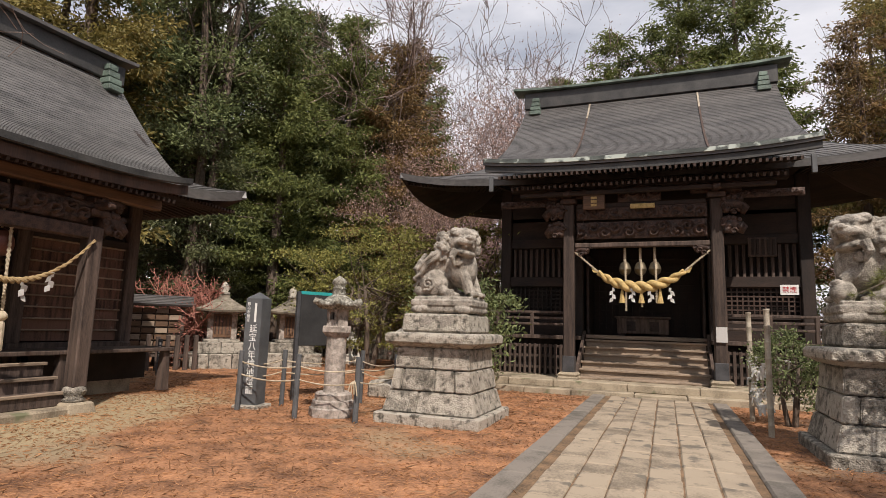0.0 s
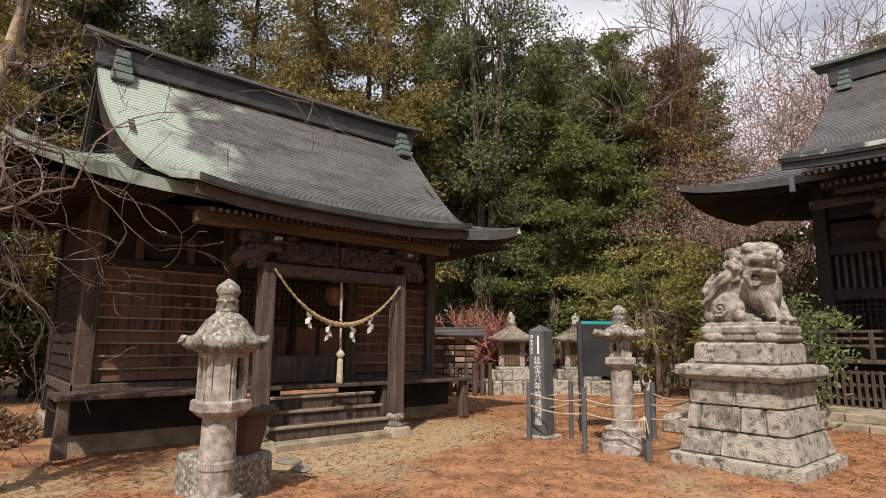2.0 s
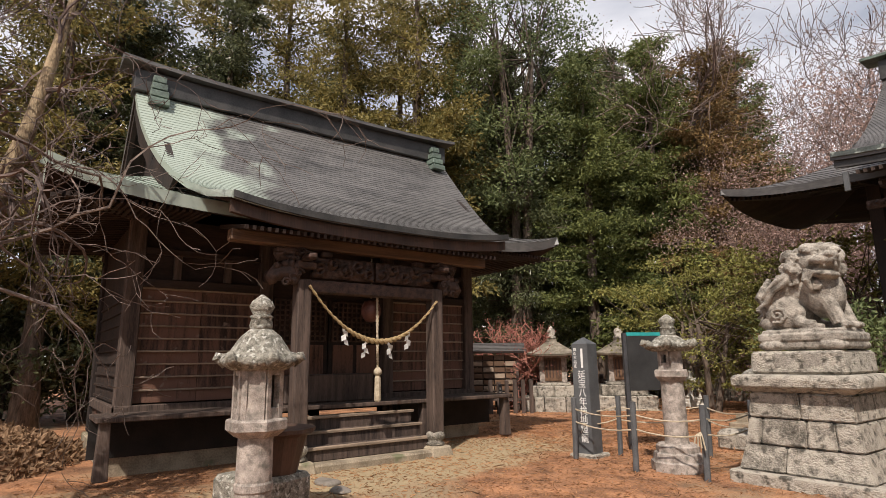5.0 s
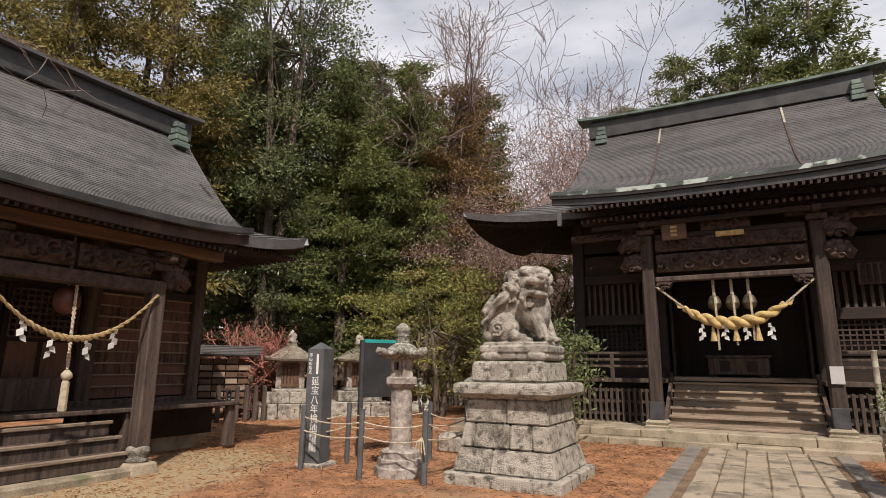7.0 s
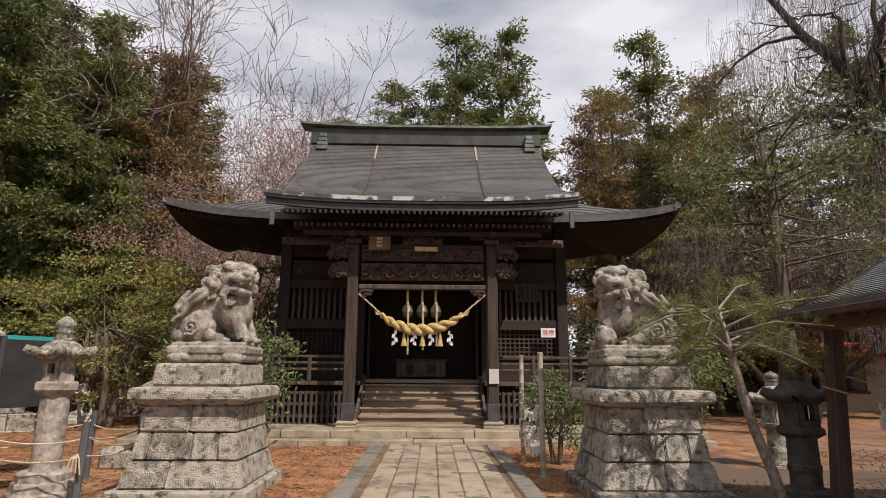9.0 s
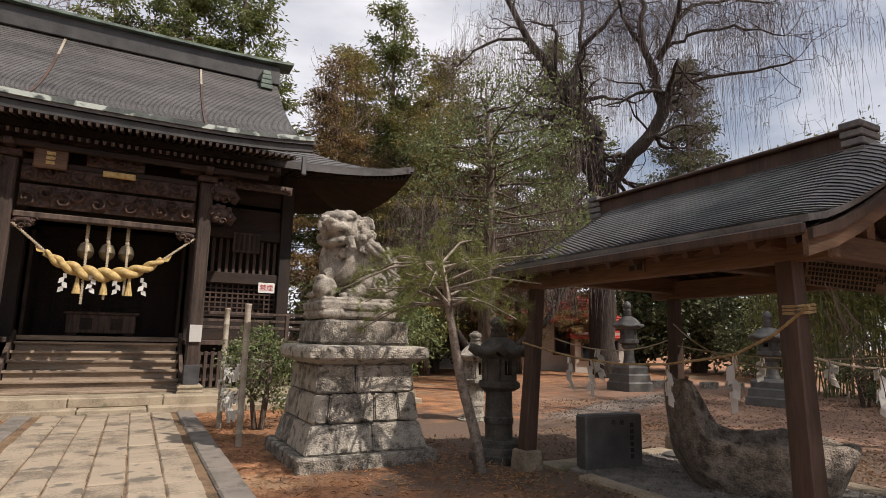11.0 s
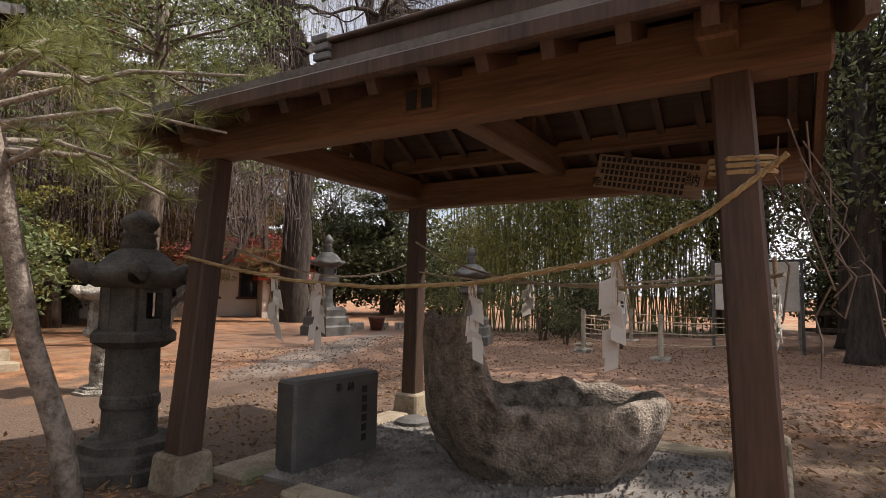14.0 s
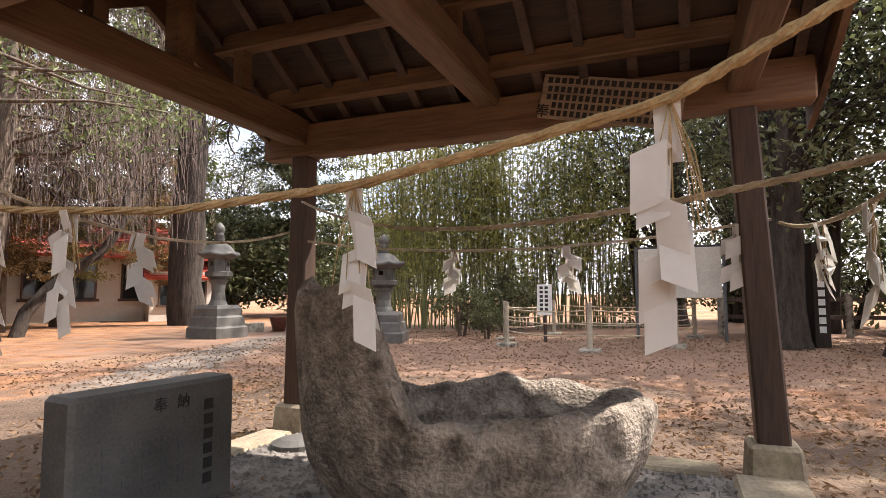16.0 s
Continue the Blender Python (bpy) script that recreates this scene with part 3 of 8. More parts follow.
def relief(parent, name, x0, x1, y, z0, z1, mat, seed=1, deep=0.09, scale=9.0):
    """A carved panel: rows of scrolls and leaf tongues in high relief."""
    rng = random.Random(seed)
    hgt, wid = z1 - z0, x1 - x0
    step = hgt * (0.62 if scale > 6.5 else 0.9)
    eyes = []
    for k in range(max(2, int(wid / step))):
        eyes.append((x0 + (k + 0.5 + rng.uniform(-0.15, 0.15)) * wid / max(2, int(wid / step)), z0 + hgt * (0.5 + (0.16 if k % 2 else -0.16)), step * rng.uniform(0.5, 0.7), rng.choice((-1, 1)), rng.uniform(0, 6.28)))
    bm = bmesh.new()
    nx, nz = min(150, max(10, int(wid / 0.02))), min(40, max(8, int(hgt / 0.02)))
    rows = []
    for j in range(nz + 1):
        row = []
        for i in range(nx + 1):
            u, v = i / nx, j / nz
            x, z = x0 + wid * u, z0 + hgt * v
            h = 0.12
            for ex, ez, er, sg, ph in eyes:
                r = math.hypot(x - ex, z - ez) / er
                if r < 1.25:
                    w = 0.5 + 0.5 * math.cos(sg * math.atan2(z - ez, x - ex) + ph + 8.5 * r)
                    h = max(h, w * min(1.0, (1.25 - r) * 3) * (1.0 - 0.25 * r))
            h += 0.18 * noise.noise(Vector((x * 22, z * 22, seed)))
            rim = min(1.0, 20 * min(u * wid, (1 - u) * wid, v * hgt, (1 - v) * hgt))
            row.append(bm.verts.new((x, y - deep * rim * max(0, h), z)))
        rows.append(row)
    for a, b in zip(rows, rows[1:]):
        for i in range(nx):
            bm.faces.new((a[i], a[i + 1], b[i + 1], b[i]))
    back = [bm.verts.new((x, y + 0.06, z)) for x, z in ((x0, z0), (x1, z0), (x1, z1), (x0, z1))]
    bm.faces.new(back[::-1])
    return part(name, bm, mat, parent, smooth=True)


def bracket(parent, x, y, z, mat, s=1.0, out=0.0):
    """A stepped bearing block with curled arms."""
    bm = bmesh.new()
    box(bm, x - 0.2 * s, y - 0.2 * s, z, x + 0.2 * s, y + 0.2 * s, z + 0.14 * s, 0.02)
    box(bm, x - 0.55 * s, y - 0.09 * s, z + 0.14 * s, x + 0.55 * s, y + 0.09 * s, z + 0.27 * s, 0.03)
    box(bm, x - 0.09 * s, y - 0.5 * s, z + 0.14 * s, x + 0.09 * s, y + 0.3 * s, z + 0.27 * s, 0.03)
    for dx in (-0.45, 0, 0.45):
        box(bm, x + (dx - 0.12) * s, y - 0.12 * s, z + 0.27 * s, x + (dx + 0.12) * s, y + 0.12 * s, z + 0.38 * s, 0.02)
    return part("bracket_set", bm, mat, parent)


def nosing(parent, x, y, z, s, mat, r=0.13, k=1.0):
    """A carved beast-head beam end that curls outward (along x by s)."""
    bm = bmesh.new()
    pts = [(x, y, z), (x + s * 0.14 * k, y, z + 0.03 * k), (x + s * 0.27 * k, y, z + 0.02 * k), (x + s * 0.36 * k, y, z - 0.06 * k), (x + s * 0.33 * k, y, z - 0.14 * k)]
    tube(bm, pts, [r, r * 1.05, r * 0.95, r * 0.7, r * 0.35], 10)
    for dx, dz, q in ((0.2, 0.13, 0.42), (0.3, 0.1, 0.4), (0.12, 0.14, 0.45), (0.3, -0.02, 0.42), (0.05, 0.1, 0.5), (0.08, -0.08, 0.5), (0.17, -0.1, 0.4)):
        bmesh.ops.create_icosphere(bm, subdivisions=2, radius=r * q, matrix=Matrix.Translation((x + s * dx * k, y - 0.55 * r, z + dz * k)))
    for c in range(3):      # scrolled mane behind the jaw
        cx, cz = x + s * (0.02 + 0.09 * c) * k, z + (0.02 - 0.07 * c) * k
        tube(bm, [(cx + 0.07 * k * (1 - q / 9) * math.cos(0.9 * q), y - r * 0.9, cz + 0.07 * k * (1 - q / 9) * math.sin(0.9 * q)) for q in range(8)], 0.02 * k, 5)
    part("carved_beam_end", bm, mat, parent, smooth=True)


def twist_rope(bm, pts, radii, strands=2, turns=10, n=6, k=0.55):
    """A laid rope: strands winding round a line."""
    pts = [Vector(p) for p in pts]
    m = len(pts) * 8
    line = []
    for i in range(m + 1):
        f = i / m * (len(pts) - 1)
        a = min(int(f), len(pts) - 2)
        r = radii if not isinstance(radii, (list, tuple)) else radii[a] + (radii[a + 1] - radii[a]) * (f - a)
        line.append((pts[a].lerp(pts[a + 1], f - a), r))
    for s in range(strands):
        q, rr = [], []
        for i, (p, r) in enumerate(line):
            d = (line[min(i + 1, m)][0] - line[max(i - 1, 0)][0]).normalized()
            sd = d.cross(Vector((0.1, 0.99, 0.1)) if abs(d.y) < 0.9 else Vector((1, 0, 0))).normalized()
            t = d.cross(sd)
            ph = 6.28318 * (s / strands + turns * i / m)
            q.append(p + (math.cos(ph) * sd + math.sin(ph) * t) * r * k)
            rr.append(r * 0.62)
        tube(bm, q, rr, n)
    return bm


def sag(a, b, drop, n=9):
    a, b = Vector(a), Vector(b)
    return [a.lerp(b, i / n) - Vector((0, 0, 4 * drop * (i / n) * (1 - i / n))) for i in range(n + 1)]


def shide(bm, p, h, w, way=(1, 0, 0), seed=0, folds=4):
    """A zigzag paper streamer hanging from p, one folded strip of paper."""
    rng = random.Random(seed)
    x = Vector(way).normalized()
    o = x.cross(Vector((0, 0, 1)))
    p, s = Vector(p), (1 if seed % 2 else -1)
    step, rows, cx = h / folds, [], 0.0
    for k in range(folds):
        wk = w * (0.6 if k == 0 else rng.uniform(0.85, 1.1))
        tilt = (rng.uniform(-0.1, 0.1) - s * 0.1 * (-1) ** k * (k > 0)) * w
        y0, y1 = rng.uniform(-0.35, 0.35) * w, rng.uniform(-0.35, 0.35) * w
        dz = s * 0.2 * w * (-1) ** k * (k > 0)
        rows.append((cx - wk / 2, cx + wk / 2, -step * k + 0.012 * (k > 0), y0, dz))
        rows.append((cx - wk / 2 + tilt, cx + wk / 2 + tilt, -step * (k + 1.0), y1, dz))
        cx += tilt + s * w * (0.5, -0.6, 0.55, -0.6)[k % 4]
    front, back = [], []
    for a, b, z, y, sk in rows:
        front.append([bm.verts.new(p + x * q + o * y + Vector((0, 0, z + dz))) for q, dz in ((a, -sk), (b, sk))])
        back.append([bm.verts.new(p + x * q + o * (y + 0.002) + Vector((0, 0, z + dz))) for q, dz in ((a, -sk), (b, sk))])
    for (f0, f1), (b0, b1) in zip(zip(front, front[1:]), zip(back, back[1:])):
        bm.faces.new((f0[0], f0[1], f1[1], f1[0]))
        bm.faces.new((b0[1], b0[0], b1[0], b1[1]))
        for i in (0, 1):
            bm.faces.new((f0[i], f1[i], b1[i], b0[i]))
    bm.faces.new((front[0][0], front[0][1], back[0][1], back[0][0]))
    bm.faces.new((front[-1][0], front[-1][1], back[-1][1], back[-1][0]))
    return bm


# main hall body, local x from the axis
for x in (-3.85, -1.75, 1.75, 3.85):
    part("wall_post", block(x - 0.15, 17.15, 1.2, x + 0.15, 17.45, 5.6, 0.02), M_WOODD, main)
    part("wall_post", block(x - 0.15, 20.0, 0.26, x + 0.15, 20.3, 5.6, 0.02), M_WOODD, main)
for s in (-1, 1):
    x0, x1 = sorted((s * 1.9, s * 3.7))
    for z0, z1, nm, dy in ((1.3, 1.9, "wall_board", 0.0), (2.68, 2.95, "tie_beam", -0.1), (3.8, 4.05, "tie_beam", -0.1), (4.05, 5.6, "wall_board", 0.0), (1.86, 1.98, "tie_beam", -0.08)):
        part(nm, block(x0, 17.3 + dy, z0, x1, 17.42, z1, 0.01), M_WOODX, main)
    # near-black sheet painted as the dim interior behind the slats
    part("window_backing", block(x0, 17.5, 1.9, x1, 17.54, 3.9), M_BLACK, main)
    slats(main, "window_slat", x0, x1, 17.34, 2.95, 3.8, 11, 0.075, M_POST)
    lattice(main, "window_lattice", x0, x1, 17.36, 1.98, 2.68, 14, 6, 0.035, M_WOODD if s < 0 else M_CPOST)
    part("side_wall", block(s * 3.9 - 0.06, 17.4, 1.25, s * 3.9 + 0.06, 20.1, 5.6), M_WOODX, main)
    # railing of the veranda
    for z in (1.56, 1.72, 1.88):
        part("rail", block(min(s * 1.85, s * 4.75), 16.24, z, max(s * 1.85, s * 4.75), 16.31, z + 0.065, 0.01), M_POST, main)
        part("rail", block(s * 4.72 - 0.035, 16.3, z, s * 4.72 + 0.035, 20.4, z + 0.065, 0.01), M_POST, main)
    for x in (1.9, 2.85, 3.8, 4.72):
        part("rail_post", block(s * x - 0.045, 16.22, 1.3, s * x + 0.045, 16.33, 1.92, 0.01), M_POST, main)
    # picket lattice below the veranda
    slats(main, "picket", min(s * 1.85, s * 4.75), max(s * 1.85, s * 4.75), 16.2, 0.27, 1.06, 21, 0.07, M_POST, 0.03)
    for z in (0.42, 0.72, 0.98):
        part("picket_rail", block(min(s * 1.8, s * 4.8), 16.22, z, max(s * 1.8, s * 4.8), 16.27, z + 0.06), M_POST, main)
    # near-black sheet in place of the shade under the veranda
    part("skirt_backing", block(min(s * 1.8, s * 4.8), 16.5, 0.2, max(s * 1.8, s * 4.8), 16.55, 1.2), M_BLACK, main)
    # porch post with stone foot
    part("porch_post", block(s * 1.7 - 0.135, 15.165, 0.42, s * 1.7 + 0.135, 15.435, 4.62, 0.03), M_POSTD, main, "weathered square porch post")
    bm = lathe(bmesh.new(), [(0.24, 0.24), (0.25, 0.3), (0.22, 0.33), (0.24, 0.38), (0.2, 0.43)], 4, s * 1.7, 15.3, math.pi / 4, True)
    part("post_foot", bm, M_PLAT, main, "pale moulded stone foot")
    part("post_shoe", block(s * 1.7 - 0.145, 15.155, 0.43, s * 1.7 + 0.145, 15.445, 0.82, 0.01), M_METAL, main)
    bracket(main, s * 1.7, 15.3, 4.62, M_CARVE, 1.0)
    nosing(main, s * 1.8, 15.28, 4.42, s, M_CARVE, 0.17, 1.35)
    nosing(main, s * 1.8, 15.28, 3.95, s, M_CARVE, 0.18, 1.2)
    part("link_beam", block(s * 1.7 - 0.1, 15.4, 3.95, s * 1.7 + 0.1, 17.3, 4.2, 0.02), M_WOODX, main)
    part("corner_iron", block(s * 3.5 - 0.05, 14.28, 4.85, s * 3.5 + 0.05, 14.36, 5.25, 0.01), M_GREY, main, "pale metal strap at the eave corner")
# back wall and ceiling coloured near black for the hall's inner shade
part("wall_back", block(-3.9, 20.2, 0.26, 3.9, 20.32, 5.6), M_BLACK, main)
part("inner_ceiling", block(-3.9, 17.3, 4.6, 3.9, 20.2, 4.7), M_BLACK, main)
part("inner_door", block(-1.6, 18.6, 1.3, 1.6, 18.68, 3.9), M_WOODD, main, "dark closed inner doors")
lattice(main, "inner_lattice", -1.5, 1.5, 18.55, 1.5, 3.6, 16, 11, 0.03, M_WOODD)
for s in (-1, 1):
    part("open_door", block(s * 1.5 - 0.04, 17.35, 1.3, s * 1.5 + 0.04, 18.5, 3.6, 0.01), M_WOODX, main)
part("lintel", block(-1.55, 15.2, 3.5, 1.55, 15.4, 3.62, 0.02), M_POST, main)
for s in (-1, 1):
    nosing(main, s * 1.2, 15.3, 3.45, s, M_CARVE, 0.09)
    relief(main, "carved_bracket_arm", min(s * 2.0, s * 3.5), max(s * 2.0, s * 3.5), 15.26, 4.6, 4.78, M_CARVE, 31 + s, 0.08)
relief(main, "carved_frieze", -1.5, 1.5, 15.22, 3.72, 4.14, M_CARVE, 3, 0.13)
relief(main, "carved_rainbow_beam", -1.5, 1.5, 15.2, 4.2, 4.5, M_CARVE, 5, 0.09, 6)
part("porch_beam", block(-1.5, 15.2, 4.5, 1.5, 15.4, 4.62, 0.02), M_WOODX, main)
part("porch_purlin", block(-3.2, 15.18, 5.0, 3.2, 15.42, 5.2, 0.02), M_WOODX, main)
part("porch_purlin", block(-2.9, 14.9, 4.78, 2.9, 15.0, 4.9, 0.02), M_WOODX, main)
relief(main, "frog_leg_strut", -0.5, 0.5, 15.2, 4.62, 5.0, M_CARVE, 8, 0.12, 7)
bm = block(-1.32, 14.98, 4.42, -0.78, 15.04, 4.8, 0.02)
part("name_plaque", bm, M_CEDARX, main, "brown wooden name plaque with gold characters")
for i in range(3):
    part("plaque_character", block(-1.12, 14.965, 4.5 + 0.09 * i, -0.98, 14.978, 4.56 + 0.09 * i), M_STRAW, main)
part("gold_plate", block(-0.2, 15.02, 4.42, 0.36, 15.1, 4.53, 0.01), M_STRAW, main, "dull gold plate")
# rafters under the porch and main eaves
for row, (y0, y1, z0, z1, n, w) in enumerate(((14.28, 15.3, 5.19, 5.42, 52, 0.055), (14.62, 15.9, 4.96, 5.35, 46, 0.055))):
    slot = None
    half = 3.35 - 0.25 * row
    for i in range(n):
        x = -half + 2 * half * (i + 0.5) / n
        if slot is None:
            slot = part("rafter", bar(bmesh.new(), (0, y0, z0), (0, y1, z1), w, 0.075), M_POST, main)
            slot.location.x = x
        else:
            ob = new("rafter", slot.data)
            ob.parent, ob.location = main, (x, 0, 0)
slot = None
for s in (-1, 1):
    for i in range(26):
        x = s * (3.7 + 3.0 * (i + 0.5) / 26)
        if slot is None:
            slot = part("eave_rafter", bar(bmesh.new(), (0, 15.95, 5.42), (0, 17.4, 5.62), 0.055, 0.075), M_WOODX, main)
            slot.location.x = x
        else:
            ob = new("eave_rafter", slot.data)
            ob.parent, ob.location = main, (x, 0, 0.3 * (abs(x) / 6.8) ** 5)
# stair
for i in range(6):
    part("step", block(-1.53, 15.5 + 0.29 * i, 0.26 + 0.18 * i, 1.53, 15.86 + 0.29 * i, 0.26 + 0.18 * i + 0.055, 0.012), M_STEP, main, "worn grey wooden step")
    part("riser", block(-1.5, 15.56 + 0.29 * i, 0.24 + 0.18 * (i - 1) + 0.07, 1.5, 15.6 + 0.29 * i, 0.26 + 0.18 * i), M_STEP, main)
for s in (-1, 1):
    bm = bmesh.new()
    bar(bm, (s * 1.56, 15.5, 0.3), (s * 1.56, 17.2, 1.32), 0.07, 0.3)
    part("stair_string", bm, M_POST, main)
part("floor_deck", block(-4.9, 16.2, 1.2, -1.6, 20.6, 1.3, 0.01), M_POST, main)
part("floor_deck", block(1.6, 16.2, 1.2, 4.9, 20.6, 1.3, 0.01), M_POST, main)
part("floor_deck", block(-1.6, 17.15, 1.24, 1.6, 20.2, 1.34, 0.01), M_STEP, main)
# near-black sheets: shade below the floor and above the opening put in colour
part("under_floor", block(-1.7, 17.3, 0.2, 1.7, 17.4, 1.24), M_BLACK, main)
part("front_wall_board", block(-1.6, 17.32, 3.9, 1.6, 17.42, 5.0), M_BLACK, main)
part("small_board", block(2.55, 17.1, 3.45, 3.2, 17.16, 3.95, 0.01), M_POST, main, "weathered votive board with carved bars")
for i in range(5):
    part("board_bar", block(2.62 + 0.12 * i, 17.06, 3.5, 2.68 + 0.12 * i, 17.1, 3.9), M_WOODX, main)

offertory = thing("offertory_box", "broad dark wooden offertory box with grated top", "box", pose(AX - 0.05, 17.75, 1.34))
part("body", block(-0.68, -0.25, 0.06, 0.68, 0.25, 0.48, 0.02), M_POST, offertory)
part("rim", block(-0.74, -0.3, 0.48, 0.74, 0.3, 0.54, 0.02), M_POST, offertory)
for x in (-0.55, 0.55):
    part("foot", block(x - 0.08, -0.22, 0, x + 0.08, 0.22, 0.06), M_WOODX, offertory)
for x in (-0.3, 0.3):
    relief(offertory, "carved_character", x - 0.12, x + 0.12, -0.252, 0.14, 0.4, M_WOODD, 4, 0.025, 20)

# sacred straw rope, its tassels and papers
shime = thing("sacred_straw_rope", "thick twisted pale straw rope slung between the posts", "rope", pose(AX, 15.2, 0))
core = [(-0.98, 0, 2.88), (-0.7, 0, 2.68), (-0.35, 0, 2.55), (0, 0, 2.52), (0.35, 0, 2.56), (0.7, 0, 2.7), (0.98, 0, 2.9)]
part("thick_rope", twist_rope(bmesh.new(), core, [0.06, 0.1, 0.125, 0.13, 0.125, 0.1, 0.06], 2, 4, 8), M_STRAW, shime, smooth=True)
for s in (-1, 1):
    part("rope_end", twist_rope(bmesh.new(), [(s * 0.95, 0, 2.87), (s * 1.55, 0.05, 3.4)], 0.025, 2, 8), M_ROPE, shime)
    bm = bmesh.new()
    for k in range(14):
        a = random.uniform(-0.6, 0.6)
        bar(bm, (s * 0.95, 0, 2.87), (s * (1.12 + 0.06 * a), 0.1 * a, 2.93 + 0.14 * a), 0.012)
    part("straw_fringe", bm, M_STRAW, shime)
for k, x in enumerate((-0.42, 0.02, 0.44)):
    part("tassel", lathe(bmesh.new(), [(0.02, 2.5), (0.03, 2.42), (0.035, 2.36), (0.075, 2.14)], 8, x), M_STRAW, shime)
for k, x in enumerate((-0.62, -0.2, 0.24, 0.66)):
    part("paper_streamer", shide(bmesh.new(), (x, -0.06, 2.5), 0.34, 0.09, (1, 0, 0), k), M_PAPER, shime)
for k, x in enumerate((-0.36, 0.0, 0.33)):
    bell = thing("shrine_bell", "round bronze bell on a twisted hanging rope", "bell", pose(AX + x, 15.42, 0), group="bells over the offertory box")
    part("bell_body", lathe(bmesh.new(), [(0.03, 3.16), (0.09, 3.13), (0.13, 3.04), (0.138, 2.99), (0.145, 2.98), (0.145, 2.96), (0.138, 2.95), (0.12, 2.88), (0.06, 2.83), (0.02, 2.82)], 16), M_BRONZE, bell, smooth=True)
    part("hanging_rope", twist_rope(bmesh.new(), [(0, 0, 3.15), (0, 0, 3.52)], 0.035, 2, 5), M_ROPE, bell)
    part("pull_rope", twist_rope(bmesh.new(), [(0.02, -0.17, 3.2), (0.03, -0.2, 2.6), (0.03, -0.2, 1.95 + 0.1 * k)], 0.026, 2, 12), M_ROPE, bell)
tagged(part("notice_paper", block(AX + 1.6, 15.115, 1.28, AX + 1.83, 15.124, 1.62), M_PAPER), "sheet of white paper fixed to the porch post", "notice")
sg = thing("no_smoking_sign", "white sign with red characters on the shrine wall", "sign", pose(AX + 3.42, 17.08, 2.48))
part("panel", block(-0.2, -0.02, 0, 0.2, 0.0, 0.25, 0.004), M_WHITE, sg)


def lettering(body, size, m, mat, parent, name="lettering", align="CENTER"):
    cu = bpy.data.curves.new(name, "FONT")
    cu.body, cu.size, cu.extrude, cu.align_x, cu.align_y = body, size, 0.002, align, "CENTER"
    tmp = bpy.data.objects.new(name, cu)
    scene.collection.objects.link(tmp)
    me = bpy.data.meshes.new_from_object(tmp.evaluated_get(bpy.context.evaluated_depsgraph_get()))
    bpy.data.objects.remove(tmp)
    me.materials.clear()
    me.materials.append(mat)
    ob = new(name, me)
    ob.parent, ob.matrix_local = parent, m
    return ob


lettering("禁煙", 0.16, pose(0, -0.024, 0.12, 90, 0, 0), M_RED, sg)

# ---- side shrine body (front towards -y in its own frame) ----
for x in (-3.33, -1.25, 1.25, 3.33):
    for y in (-1.1, 2.3):
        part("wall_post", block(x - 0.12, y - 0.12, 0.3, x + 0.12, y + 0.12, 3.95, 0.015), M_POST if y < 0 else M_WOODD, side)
part("back_wall", block(-3.3, 2.2, 0.4, 3.3, 2.3, 3.95), M_WOODD, side)
for s in (-1, 1):
    part("side_wall", block(s * 3.33 - 0.05, -1.0, 0.5, s * 3.33 + 0.05, 2.2, 3.95), M_WOODX, side)
    for j in range(9):
        part("side_batten", block(s * 3.39 - 0.02, -0.95, 0.98 + 0.2 * j, s * 3.39 + 0.02, 2.15, 1.02 + 0.2 * j), M_WOODX, side)
    for j in range(8):
        part("skirt_board", block(s * 3.36 - 0.03, -0.98 + 0.4 * j, 0.28, s * 3.36 + 0.03, -0.62 + 0.4 * j, 0.8, 0.005), M_CPOST if j % 3 else M_BOARD, side)
    part("sill_beam", block(s * 3.36 - 0.09, -1.25, 0.78, s * 3.36 + 0.09, 2.4, 0.94, 0.01), M_POST, side)
    # lapped boards of the front bays
    x0, x1 = sorted((s * 1.37, s * 3.21))
    nb = 9
    for j in range(nb):
        z0 = 0.98 + j * 0.197
        for k in range(2):
            a, b = x0 + (x1 - x0) * k / 2, x0 + (x1 - x0) * (k + 1) / 2 - 0.006
            bm = block(a, -1.1, z0, b, -1.05, z0 + 0.19, 0.004)
            part("wall_board", bm, M_BOARD, side)
        part("batten", block(x0, -1.145, z0 + 0.178, x1, -1.08, z0 + 0.205, 0.004), M_STEP, side)
    part("tie_beam", block(x0 - 0.1, -1.2, 2.76, x1 + 0.1, -1.04, 2.9, 0.015), M_WOODX, side)
    part("upper_board", block(x0, -1.08, 2.9, x1, -1.02, 3.9), M_WOODX, side)
    for x in (x0 + 0.5, x0 + 1.3):
        part("strut", block(x - 0.06, -1.16, 2.9, x + 0.06, -1.06, 3.35, 0.01), M_POST, side)
    part("upper_tie", block(x0 - 0.1, -1.18, 3.3, x1 + 0.1, -1.04, 3.4, 0.01), M_WOODX, side)
part("sill_beam", block(-3.45, -1.24, 0.8, 3.45, -1.06, 0.96, 0.01), M_POST, side)
part("stone_sill", block(-3.5, -1.3, -0.1, 3.5, 2.5, 0.28, 0.03), M_PLAT, side, "rough stone sill")
